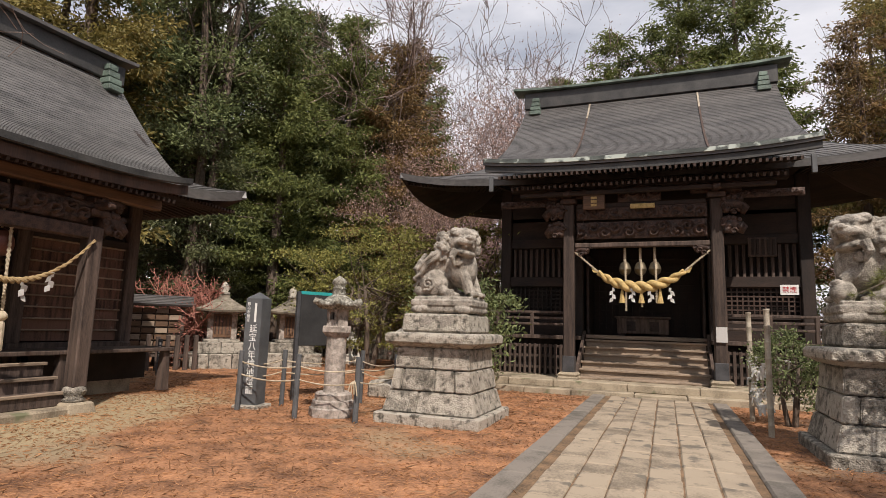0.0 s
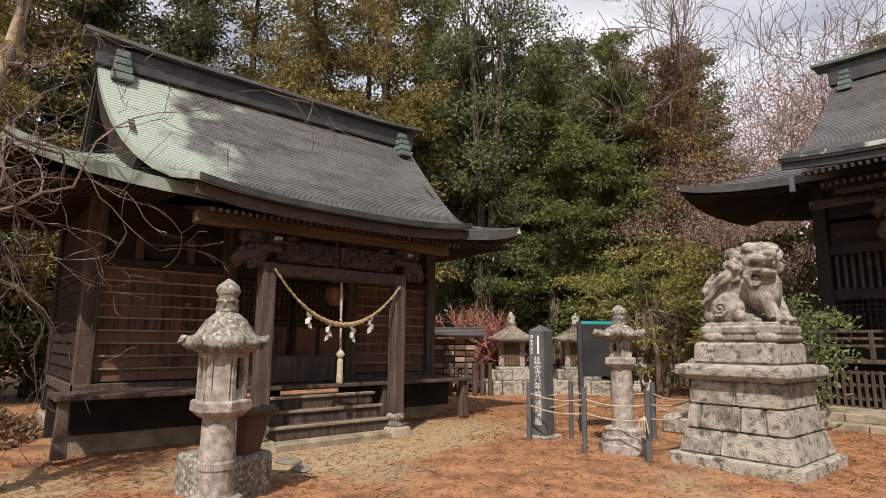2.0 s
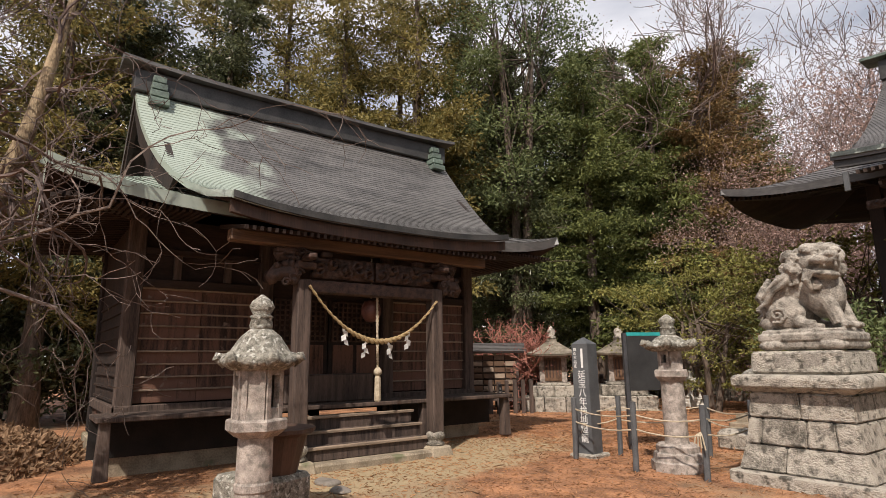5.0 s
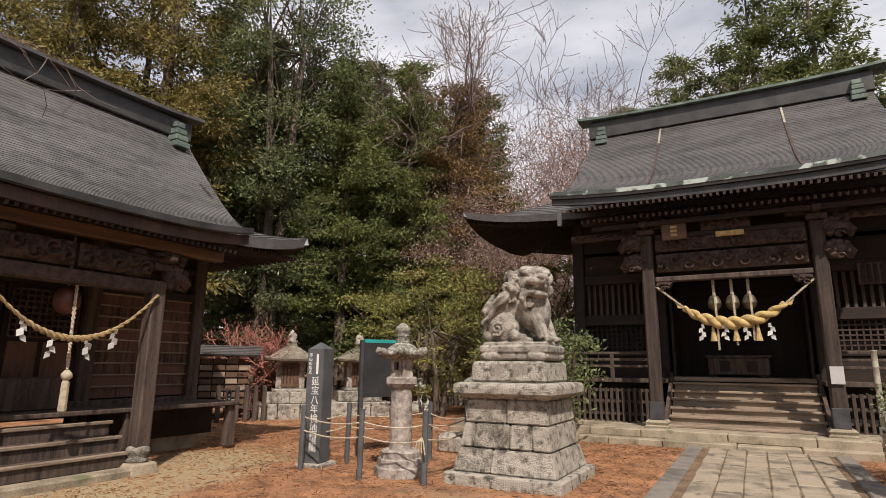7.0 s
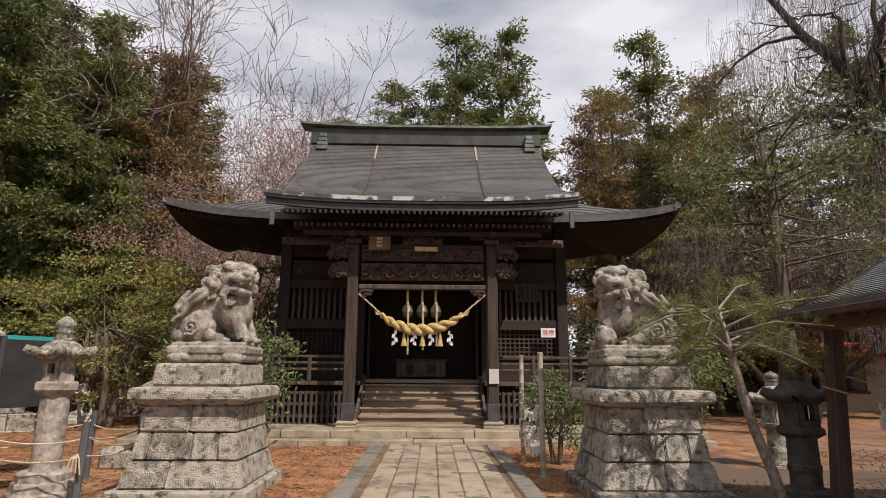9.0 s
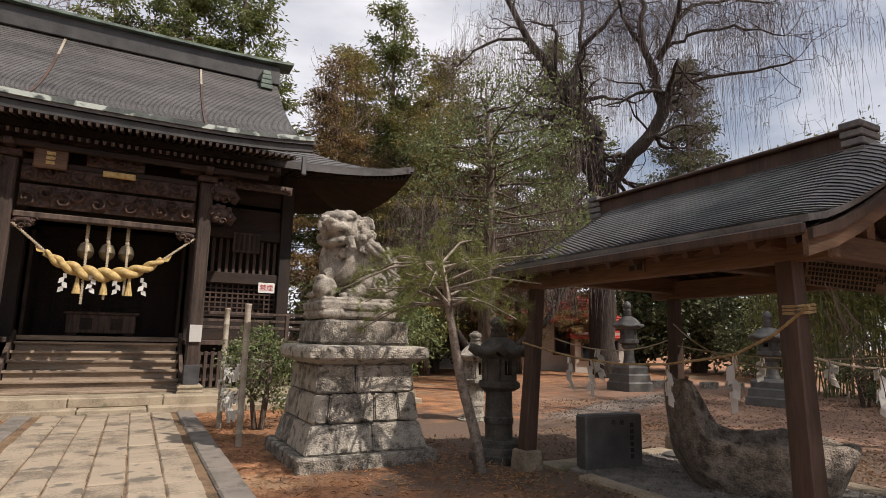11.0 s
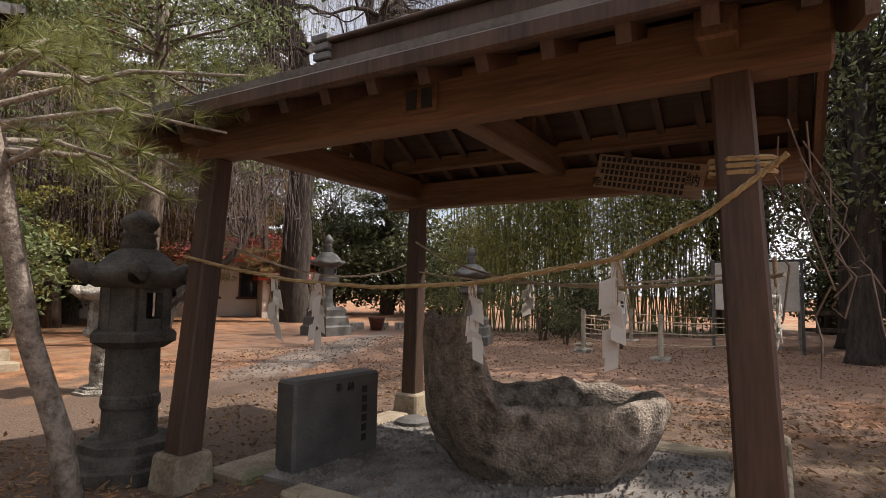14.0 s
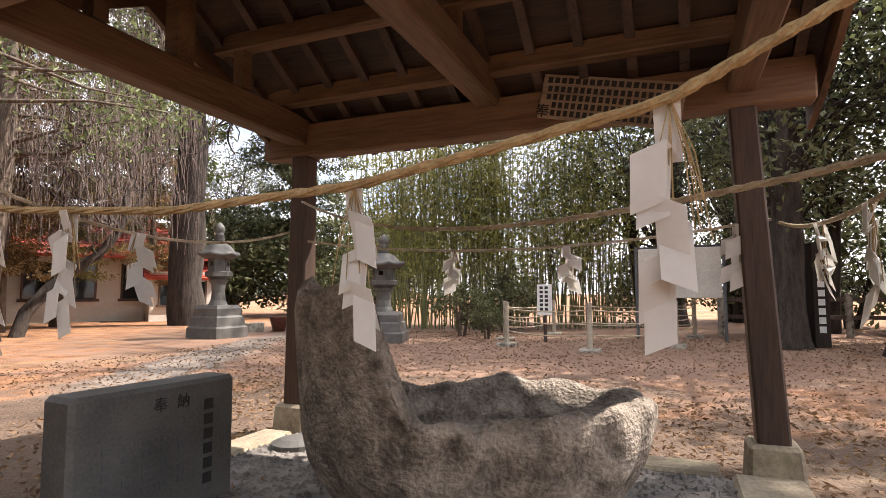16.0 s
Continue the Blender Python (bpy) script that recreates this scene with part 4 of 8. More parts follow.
# doors with lattice upper halves
part("upper_board", block(-1.15, -1.06, 2.75, 1.15, -1.0, 3.9), M_WOODX, side)
for s in (-1, 1):
    d = part("door_leaf", block(min(0.01 * s, 1.12 * s), -1.1, 0.96, max(0.01 * s, 1.12 * s), -1.05, 2.75, 0.006), M_WOODX, side, "panelled door with lattice upper half")
    lattice(d, "door_lattice", min(0.08 * s, 1.06 * s), max(0.08 * s, 1.06 * s), -1.13, 1.95, 2.68, 10, 8, 0.028, M_CARVE)
    for k in range(2):
        part("door_panel", block(min(s * (0.1 + 0.5 * k), s * (0.52 + 0.5 * k)), -1.125, 1.3, max(s * (0.1 + 0.5 * k), s * (0.52 + 0.5 * k)), -1.1, 1.88, 0.006), M_BOARD, d)
part("offertory_front", block(-1.0, -1.6, 0.875, 0.7, -1.2, 1.35, 0.02), M_POST, side, "boarded offertory front")
# porch
for s in (-1, 1):
    part("porch_post", block(s * 1.25 - 0.115, -2.915, 0.36, s * 1.25 + 0.115, -2.685, 2.82, 0.02), M_POST, side, "weathered grey porch post")
    part("post_foot", lathe(bmesh.new(), [(0.12, 0.14), (0.17, 0.18), (0.12, 0.22), (0.15, 0.26), (0.17, 0.31), (0.15, 0.36), (0.12, 0.38)], 12, s * 1.25, -2.8), M_STONE, side, "carved round stone foot", True)
    part("foot_stone", block(s * 1.25 - 0.25, -3.05, -0.08, s * 1.25 + 0.25, -2.55, 0.15, 0.03, taper=0.8), M_PLAT, side)
    bracket(side, s * 1.25, -2.8, 2.98, M_CARVE, 0.8)
    nosing(side, s * 1.34, -2.8, 2.88, s, M_CARVE, 0.15, 1.15)
    nosing(side, s * 1.3, -2.8, 3.22, s, M_CARVE, 0.11, 1.0)
    part("link_beam", block(s * 1.25 - 0.08, -2.7, 2.95, s * 1.25 + 0.08, -1.1, 3.15, 0.02), M_WOODX, side)
part("porch_lintel", block(-1.2, -2.9, 2.62, 1.2, -2.7, 2.82, 0.02), M_CARVE, side)
for k in range(2):
    relief(side, "carved_panel", -1.12 + 1.14 * k, -0.02 + 1.14 * k, -2.84, 2.86, 3.2, M_CARVE, 11 + k, 0.15, 10)
part("porch_purlin", block(-2.4, -2.92, 3.3, 2.4, -2.72, 3.48, 0.02), M_CEDARX, side)
slot = None
for i in range(44):
    x = -2.35 + 4.7 * (i + 0.5) / 44
    if slot is None:
        slot = part("rafter", bar(bmesh.new(), (0, -3.3, 3.43), (0, -2.0, 3.68), 0.045, 0.06), M_WOODX, side)
        slot.location.x = x
    else:
        ob = new("rafter", slot.data)
        ob.parent, ob.location = side, (x, 0, 0)
slot = None
for s in (-1, 1):
    for i in range(22):
        x = s * (2.6 + 1.9 * (i + 0.5) / 22)
        if slot is None:
            slot = part("eave_rafter", bar(bmesh.new(), (0, -2.65, 3.72), (0, -1.05, 3.86), 0.045, 0.06), M_WOODX, side)
            slot.location.x = x
        else:
            ob = new("eave_rafter", slot.data)
            ob.parent, ob.location = side, (x, 0, 0)
    for i in range(30):
        y = -2.55 + 5.1 * (i + 0.5) / 30
        ob = part("gable_rafter", bar(bmesh.new(), (s * 3.3, y, 3.86), (s * 4.55, y, 3.72), 0.045, 0.06), M_WOODX, side)
# veranda benches and steps
for a, b in ((-3.75, -1.45), (1.45, 3.75)):
    part("veranda", block(a, -2.1, 0.8, b, -1.2, 0.87, 0.012), M_POST, side)
    for x in (a + 0.12, b - 0.12):
        part("veranda_leg", block(x - 0.09, -2.06, 0.05, x + 0.09, -1.88, 0.8, 0.01, taper=0.75), M_POST, side)
    # near-black sheet standing for the shade beneath the bench
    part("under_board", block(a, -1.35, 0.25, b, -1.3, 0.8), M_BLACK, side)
part("veranda", block(-1.45, -2.1, 0.8, 1.45, -1.2, 0.87, 0.012), M_POST, side)
for j in range(3):
    part("step", block(-1.1, -2.75 + 0.27 * j, 0.1, 1.15, -2.1, 0.3 + 0.2 * j, 0.012), M_POST, side, "worn wooden step")
    part("step_nosing", block(-1.13, -2.785 + 0.27 * j, 0.265 + 0.2 * j, 1.18, -2.7 + 0.27 * j, 0.312 + 0.2 * j, 0.008), M_STEP, side)
part("door_stone", block(-1.4, -3.0, -0.05, 1.4, -2.2, 0.1, 0.03), M_PLAT, side)
srope = thing("sacred_rope", "thin straw rope slung between the side shrine's posts", "rope", pose(-11.6, 5.78, 0, 0, 0, 90))
rp = sag((-1.2, -2.95, 2.72), (1.2, -2.95, 2.6), 0.78, 12)
part("rope", twist_rope(bmesh.new(), rp, [0.02, 0.02, 0.022, 0.028, 0.036, 0.042, 0.045, 0.042, 0.036, 0.028, 0.022, 0.02, 0.02], 2, 14), M_ROPEB, srope)
for k, i in enumerate((3, 5, 7, 9)):
    part("paper_streamer", shide(bmesh.new(), rp[i], 0.28, 0.075, (1, 0, 0), k + 3), M_PAPER, srope)
sbell = thing("side_shrine_bell", "reddish round bell with a long twisted pull rope", "bell", pose(-11.6, 5.78, 0, 0, 0, 90))
part("bell_body", lathe(bmesh.new(), [(0.03, 2.62), (0.12, 2.57), (0.16, 2.48), (0.17, 2.4), (0.16, 2.33), (0.1, 2.24), (0.03, 2.22)], 16, 0.1, -2.55), M_REDBELL, sbell, smooth=True)
part("hanging_rope", bar(bmesh.new(), (0.1, -2.55, 2.6), (0.1, -2.55, 3.32), 0.02), M_ROPE, sbell)
part("pull_rope", twist_rope(bmesh.new(), [(0.1, -2.75, 2.7), (0.1, -2.78, 1.9), (0.11, -2.78, 1.4)], 0.026, 2, 14), M_ROPE, sbell)
part("rope_knot", lathe(bmesh.new(), [(0.03, 1.47), (0.07, 1.42), (0.075, 1.38), (0.03, 1.33)], 8, 0.11, -2.78), M_ROPE, sbell, smooth=True)
part("rope_tassel", lathe(bmesh.new(), [(0.03, 1.35), (0.05, 1.3), (0.055, 0.95), (0.045, 0.93)], 8, 0.11, -2.78), M_ROPE, sbell)
# ---- stone lion-dogs ----
def frustum_blocks(parent, h0, h1, z0, z1, cuts, mat, name="stone"):
    """One battered course of a square pedestal, cut into stones along x, with a seam in depth."""
    xs = [-1] + list(cuts) + [1]
    for a, b in zip(xs, xs[1:]):
        for c, d in ((-1, 0.1), (0.1, 1)):
            bm = bmesh.new()
            vs = []
            for z, h in ((z0 + 0.006, h0), (z1 - 0.006, h1)):
                for u, v in ((a, c), (b, c), (b, d), (a, d)):
                    g = 0.006
                    x = u * h + (g if u == a and a > -1 else 0) - (g if u == b and b < 1 else 0)
                    vs.append(bm.verts.new((x, v * h, z)))
            fs = [bm.faces.new([vs[i] for i in f]) for f in ((3, 2, 1, 0), (4, 5, 6, 7), (0, 1, 5, 4), (1, 2, 6, 5), (2, 3, 7, 6), (3, 0, 4, 7))]
            bmesh.ops.bevel(bm, geom=bm.edges[:], offset=0.018, segments=2, affect="EDGES")
            part(name, bm, mat, parent)


def lion_pedestal(x, y, seed):
    t = thing("lion_dog_pedestal", "tall lichened stone pedestal of battered block courses", "pedestal", pose(x, y, 0), group="lion-dog pedestals")
    part("plinth", block(-0.84, -0.85, -0.15, 0.84, 0.85, 0.14, 0.02), M_STONE, t, "worn low stone plinth")
    rng = random.Random(seed)
    frustum_blocks(t, 0.75, 0.67, 0.14, 0.46, (rng.uniform(-0.3, 0.1),), M_STONE)
    frustum_blocks(t, 0.665, 0.62, 0.46, 0.79, (-0.72, rng.uniform(-0.15, 0.15), 0.6), M_STONE)
    frustum_blocks(t, 0.615, 0.59, 0.79, 1.12, (rng.uniform(-0.25, 0.1),), M_STONE)
    bm = lathe(bmesh.new(), [(0.6, 1.12), (0.69, 1.17), (0.745, 1.19), (0.75, 1.29), (0.72, 1.335), (0.6, 1.345)], 4, 0, 0, math.pi / 4, True)
    bmesh.ops.bevel(bm, geom=bm.edges[:], offset=0.012, segments=1, affect="EDGES")
    part("cornice", bm, M_STONE, t, "projecting cornice slab")
    bm = block(-0.56, -0.56, 1.345, 0.56, 0.56, 1.64, 0.035, taper=0.97)
    ub = part("upper_block", bm, M_STONE, t)
    for dx in (-0.15, 0.2):
        relief(ub, "carved_character", dx - 0.11, dx + 0.11, -0.552, 1.4, 1.6, M_STATUE, 7 + int(dx * 10), 0.012, 24)
    return t


def lion_dog(x, y, z, s, ball, label):
    """A seated lion-dog in one mesh; s: +1 faces +x, -1 faces -x."""
    bm = bmesh.new()

    def ell(cx, cy, cz, rx, ry, rz, rot=0.0, sub=3):
        m = Matrix.Translation((cx, cy, cz)) @ Matrix.Rotation(rot, 4, "Y") @ Matrix.Diagonal((rx, ry, rz, 1))
        bmesh.ops.create_icosphere(bm, subdivisions=sub, radius=1.0, matrix=m)
    # slab with scrolled feet
    box(bm, -0.52, -0.42, 0.12, 0.52, 0.42, 0.23, 0.02)
    box(bm, -0.48, -0.38, 0.19, 0.48, 0.38, 0.28, 0.02)
    for fx in (-0.36, 0.36):
        for fy in (-0.36, 0.36):
            ell(fx, fy, 0.07, 0.17, 0.1, 0.075)
            ell(fx * 0.75, fy * 1.12, 0.08, 0.05, 0.06, 0.05)
    box(bm, -0.5, -0.4, 0.02, 0.5, 0.4, 0.14, 0.03)
    b = 0.27
    ell(-0.25, 0, b + 0.3, 0.3, 0.27, 0.31)
    tube(bm, [(-0.28, 0, b + 0.35), (-0.1, 0, b + 0.52), (0.1, 0, b + 0.66), (0.2, 0, b + 0.74)], [0.26, 0.25, 0.24, 0.22], 14)
    ell(0.2, -0.02, b + 0.5, 0.25, 0.27, 0.36, -0.12)
    ell(0.02, 0, b + 0.55, 0.28, 0.25, 0.34, 0.5)
    for sy in (-1, 1):
        ell(-0.2, sy * 0.24, b + 0.22, 0.25, 0.12, 0.23)
        tube(bm, [(-0.05, sy * 0.28, b + 0.12), (0.06, sy * 0.29, b + 0.06), (0.16, sy * 0.29, b + 0.05)], [0.09, 0.08, 0.075], 10)
        ell(-0.4, sy * 0.2, b + 0.1, 0.14, 0.12, 0.1)
        for k in range(3):
            ell(0.2, sy * (0.25 + 0.045 * k) - sy * 0.02, b + 0.04, 0.05, 0.028, 0.04, 0, 2)
        raised = ball and sy < 0
        end = (0.4, sy * 0.17, b + (0.26 if raised else 0.07))
        tube(bm, [(0.2, sy * 0.17, b + 0.52), (0.3, sy * 0.18, b + 0.34), end], [0.11, 0.095, 0.085], 10)
        for k in range(4):
            ell(end[0] + 0.075, end[1] + sy * (0.05 * k - 0.075), end[2] - 0.015, 0.055, 0.028, 0.045, 0, 2)
    if ball:
        ell(0.41, -0.18, b + 0.12, 0.15, 0.15, 0.15)
    # head turned a little to the approach
    hx, hy, hz = 0.2, -0.1, b + 0.87

    def face(dx, dy, dz, rx, ry, rz, rot=0.0, sub=3):
        k, c, s_ = 1.32, math.cos(0.8), math.sin(0.8)
        ell(hx + k * (dx * c + dy * s_), hy + k * (-dx * s_ + dy * c), hz + k * dz, rx * k, ry * k, rz * k, rot, sub)
    face(-0.1, 0.03, -0.04, 0.22, 0.24, 0.23)
    face(0.04, 0.0, 0.0, 0.18, 0.19, 0.15)
    face(0.15, 0.0, 0.0, 0.13, 0.165, 0.07)
    face(0.12, 0.0, -0.125, 0.13, 0.15, 0.05, 0.2)
    face(0.05, 0.0, -0.08, 0.1, 0.12, 0.08)
    face(0.26, 0.0, 0.045, 0.045, 0.075, 0.04)
    for sy in (-1, 1):
        face(0.25, sy * 0.055, 0.03, 0.035, 0.035, 0.03)
        face(0.13, sy * 0.095, 0.1, 0.075, 0.065, 0.04)
        face(0.17, sy * 0.09, 0.065, 0.03, 0.034, 0.03)
        face(0.06, sy * 0.1, 0.15, 0.07, 0.06, 0.045)
        face(-0.05, sy * 0.2, 0.06, 0.085, 0.035, 0.06, 0.5)
        for k in range(5):
            face(0.25 - 0.05 * k, sy * (0.05 + 0.025 * k), -0.055, 0.016, 0.018, 0.026, 0, 2)
        tube(bm, [(hx + 0.0, hy + sy * 0.27, hz - 0.12), (hx - 0.04, hy + sy * 0.31, hz - 0.25), (hx + 0.0, hy + sy * 0.27, hz - 0.38)], [0.07, 0.055, 0.02], 8)
    face(0.02, 0.0, 0.12, 0.16, 0.17, 0.08)
    for k in range(7):      # brow curls and cheek scrolls
        face(0.12 - 0.012 * abs(k - 3), -0.15 + 0.05 * k, 0.155 - 0.008 * abs(k - 3), 0.045, 0.034, 0.04, 0, 2)
    for sy in (-1, 1):
        for dz in (0.08, -0.06):
            face(-0.06, sy * 0.225, dz, 0.075, 0.03, 0.075)
            face(-0.06, sy * 0.25, dz, 0.032, 0.03, 0.032, 0, 2)
    rng = random.Random(5)
    for k in range(22):     # long wavy locks from the nape to the haunches
        sy, f = (-1, 1)[k % 2], k / 21
        y0, x0, z0 = sy * (0.05 + 0.26 * ((k // 2) % 4) / 3), 0.06 - 0.16 * f, b + 0.95 - 0.32 * f
        pts = [(x0 - 0.11 * j, y0 * (1 + 0.08 * j) + 0.03 * math.sin(2.2 * j + k), z0 - (0.1 + 0.02 * f) * j + 0.02 * math.cos(2.5 * j + k)) for j in range(5)]
        tube(bm, pts, [0.05, 0.048, 0.042, 0.034, 0.014], 7)
    for k in range(26):     # curls of mane and crest
        a, q = rng.uniform(0.6, 5.7), rng.uniform(-0.5, 1.0)
        r = 0.05 + 0.02 * rng.random()
        ell(hx - 0.24 + 0.13 * math.cos(a), hy + 0.05 + 0.3 * math.sin(a) * (1 - 0.3 * q), hz + 0.24 * q - 0.06, r, r * 0.8, r, 0, 2)
    for k in range(9):      # mane locks down the back
        sy = rng.choice((-1, 1))
        x0, z0 = 0.1 - 0.05 * k, b + 0.82 - 0.045 * k
        tube(bm, [(x0, sy * 0.18, z0), (x0 - 0.09, sy * 0.26, z0 - 0.12), (x0 - 0.12, sy * 0.25, z0 - 0.26)], [0.055, 0.05, 0.015], 8)
    for sy in (-1, 1):      # carved spiral curls on neck, shoulder and haunch
        for cx, cz, cr, cy in ((-0.02, 0.98, 0.085, 0.3), (-0.12, 0.86, 0.09, 0.3), (0.02, 0.8, 0.08, 0.31), (-0.2, 0.72, 0.085, 0.3), (-0.05, 0.68, 0.075, 0.29), (-0.3, 0.58, 0.09, 0.29), (-0.25, 0.26, 0.12, 0.36), (-0.42, 0.36, 0.08, 0.27), (0.24, 0.62, 0.08, 0.3)):
            tube(bm, [(cx + cr * (1 - q / 13) * math.cos(0.95 * q + cx * 9), sy * (cy + 0.02 * q / 13), b + cz - 0.05 + cr * (1 - q / 13) * math.sin(0.95 * q + cx * 9)) for q in range(13)], [0.024 - 0.0006 * q for q in range(13)], 6)
    for k in range(9):      # flame tail
        a = -0.9 + 0.23 * k
        tube(bm, [(-0.42, 0.05 * (k % 3 - 1), b + 0.12 + 0.03 * k), (-0.56, 0.09 * (k % 3 - 1), b + 0.14 + 0.06 * k), (-0.5 + 0.03 * (k % 2), 0.1 * (k % 3 - 1), b + 0.26 + 0.062 * k)], [0.09, 0.085, 0.03], 8)
    me = bpy.data.meshes.new("lion_dog_statue")
    bm.to_mesh(me)
    bm.free()
    me.materials.append(M_STATUE)
    ob = new("lion_dog_statue", me)
    ob.matrix_world = pose(x, y, z) @ Matrix.Diagonal((s, 1, 1.0, 1))
    rm = ob.modifiers.new("melt", "REMESH")
    rm.mode, rm.voxel_size, rm.use_smooth_shade = "VOXEL", 0.0105, True
    sm = ob.modifiers.new("soften", "SMOOTH")
    sm.factor, sm.iterations = 0.3, 1
    return tagged(ob, label, "statue", "lion-dogs")


lion_pedestal(-3.78, 9.6, 1)
lion_pedestal(2.1, 9.6, 2)
lion_dog(-3.72, 9.55, 1.635, 1, False, "weathered grey stone lion-dog seated on its pedestal")
lion_dog(2.05, 9.55, 1.635, -1, True, "weathered grey stone lion-dog with paw on a ball")


# ---- stone lanterns ----
def cap(bm, r, z0, z1, n, curl, top, turn=0.0):
    """A lantern cap: swept roof with n corners that may end in scrolls."""
    rings = []
    rows = ((0.72, z0 - 0.01), (0.96, z0 + 0.03), (1.03, z0 + 0.06), (0.98, z0 + 0.1), (0.8, z0 + (z1 - z0) * 0.42), (0.66, z0 + (z1 - z0) * 0.62), (0.52, z0 + (z1 - z0) * 0.82), (top / r, z1))
    for k, z in rows:
        ring = []
        for i in range(n * 4):
            a = turn + 6.28318 * i / (n * 4)
            c = abs(((i % 4) - 2) / 2)
            ring.append(bm.verts.new((r * k * math.cos(a) * (0.93 + 0.09 * c), r * k * math.sin(a) * (0.93 + 0.09 * c), z + 0.05 * c * c * (k > 0.8))))
        rings.append(ring)
    for a, b in zip(rings, rings[1:]):
        for i in range(len(a)):
            bm.faces.new((a[i], a[(i + 1) % len(a)], b[(i + 1) % len(a)], b[i]))
    bm.faces.new(rings[0][::-1]), bm.faces.new(rings[-1])
    return bm


def lantern(x, y, h, label, style, stone, top, group="stone lanterns", rz=0.0):
    """style: column, octagon base and fire box sizes. h: total height."""
    t = thing("stone_lantern", label, "lantern", pose(x, y, 0, 0, 0, rz), group=group)
    k = h / 2.25
    r = style
    n = r.get("n", 6)
    z_col0, z_col1, z_plat, z_box, z_cap = (k * v for v in r["z"])
    part("base", lathe(bmesh.new(), [(r["base"] * 1.15, -0.1), (r["base"] * 1.15, z_col0 * 0.3), (r["base"] * 1.05, z_col0 * 0.36), (r["base"] * 1.0, z_col0 * 0.62), (r["base"] * 0.9, z_col0 * 0.68), (r["base"] * 0.9, z_col0 * 0.9), (r["base"] * 0.78, z_col0)], r.get("bn", 8), 0, 0, 0.39, True), stone, t)
    if r.get("waist"):
        prof = [(r["col"] * 1.5, z_col0), (r["col"] * 1.15, z_col0 + 0.2 * (z_col1 - z_col0)), (r["col"], z_col0 + 0.5 * (z_col1 - z_col0)), (r["col"] * 1.1, z_col0 + 0.8 * (z_col1 - z_col0)), (r["col"] * 1.6, z_col1)]
    else:
        mid = (z_col0 + z_col1) / 2 - 0.08 * k
        prof = [(r["col"] * 1.06, z_col0), (r["col"], z_col0 + 0.04), (r["col"], mid - 0.05), (r["col"] * (1.07 if r.get("ring") else 1), mid - 0.03), (r["col"] * (1.07 if r.get("ring") else 1), mid + 0.03), (r["col"], mid + 0.05), (r["col"] * 0.97, z_col1)]
    part("column", lathe(bmesh.new(), prof, 20), stone, t, smooth=False)
    part("platform", lathe(bmesh.new(), [(r["col"] * 1.05, z_col1), (r["plat"] * 0.95, z_col1 + 0.35 * (z_plat - z_col1)), (r["plat"], z_col1 + 0.4 * (z_plat - z_col1)), (r["plat"], z_plat - 0.02), (r["plat"] * 0.94, z_plat)], n, 0, 0, 0, True), stone, t)
    # fire box: posts and thin walls with real openings; near-black core painted as inner shade
    fb = r["box"]
    box_core = part("fire_box", lathe(bmesh.new(), [(fb * 0.5, z_plat), (fb * 0.5, z_box)], 8), M_BLACK, t, "fire box with openings round a black core for shade")
    for i in range(n):
        a0, a1 = 6.28318 * i / n, 6.28318 * (i + 1) / n
        p0, p1 = Vector((fb * math.cos(a0), fb * math.sin(a0), 0)), Vector((fb * math.cos(a1), fb * math.sin(a1), 0))
        for u in (0.1, 0.9):
            part("corner_post", bar(bmesh.new(), p0.lerp(p1, u) * 0.97 + Vector((0, 0, z_plat)), p0.lerp(p1, u) * 0.97 + Vector((0, 0, z_box)), fb * 0.24, 0.07, (p0 + p1)), stone, box_core)
        for zz, hh in ((z_plat + 0.05 * k, 0.1 * k), (z_box - 0.04 * k, 0.08 * k)):
            part("rim", bar(bmesh.new(), p0 * 0.94 + Vector((0, 0, zz)), p1 * 0.94 + Vector((0, 0, zz)), 0.07, hh), stone, box_core)
        if i % 2:
            part("wall_panel", bar(bmesh.new(), p0.lerp(p1, 0.5) * 0.93 + Vector((0, 0, z_plat)), p0.lerp(p1, 0.5) * 0.93 + Vector((0, 0, z_box)), fb * 0.9, 0.05, (p0 + p1)), stone, box_core)
    cp = part("cap", cap(bmesh.new(), r["cap"], z_box - 0.02, z_cap, n, False, 0.11), top, t, "lichen-crusted domed cap", True)
    if r.get("curl", True):
        for i in range(n):
            a = 6.28318 * i / n
            q, rr, z0 = Vector((math.cos(a), math.sin(a), 0)), r["cap"], z_box - 0.02
            part("corner_scroll", tube(bmesh.new(), [q * rr * 0.8 + Vector((0, 0, z0 + 0.12)), q * rr * 0.98 + Vector((0, 0, z0 + 0.07)), q * rr * 1.08 + Vector((0, 0, z0 + 0.1)), q * rr * 1.05 + Vector((0, 0, z0 + 0.16))], [0.045, 0.065, 0.06, 0.035], 8), top, cp, smooth=True)
    hh = h - z_cap
    part("finial", lathe(bmesh.new(), [(0.1, z_cap - 0.02), (0.115, z_cap + 0.1 * hh), (0.1, z_cap + 0.3 * hh), (0.12, z_cap + 0.36 * hh), (0.085, z_cap + 0.42 * hh), (0.105, z_cap + 0.52 * hh), (0.125, z_cap + 0.64 * hh), (0.1, z_cap + 0.8 * hh), (0.05, z_cap + 0.92 * hh), (0.01, h)], 14), top, t, "onion-shaped jewel finial", True)
    return t


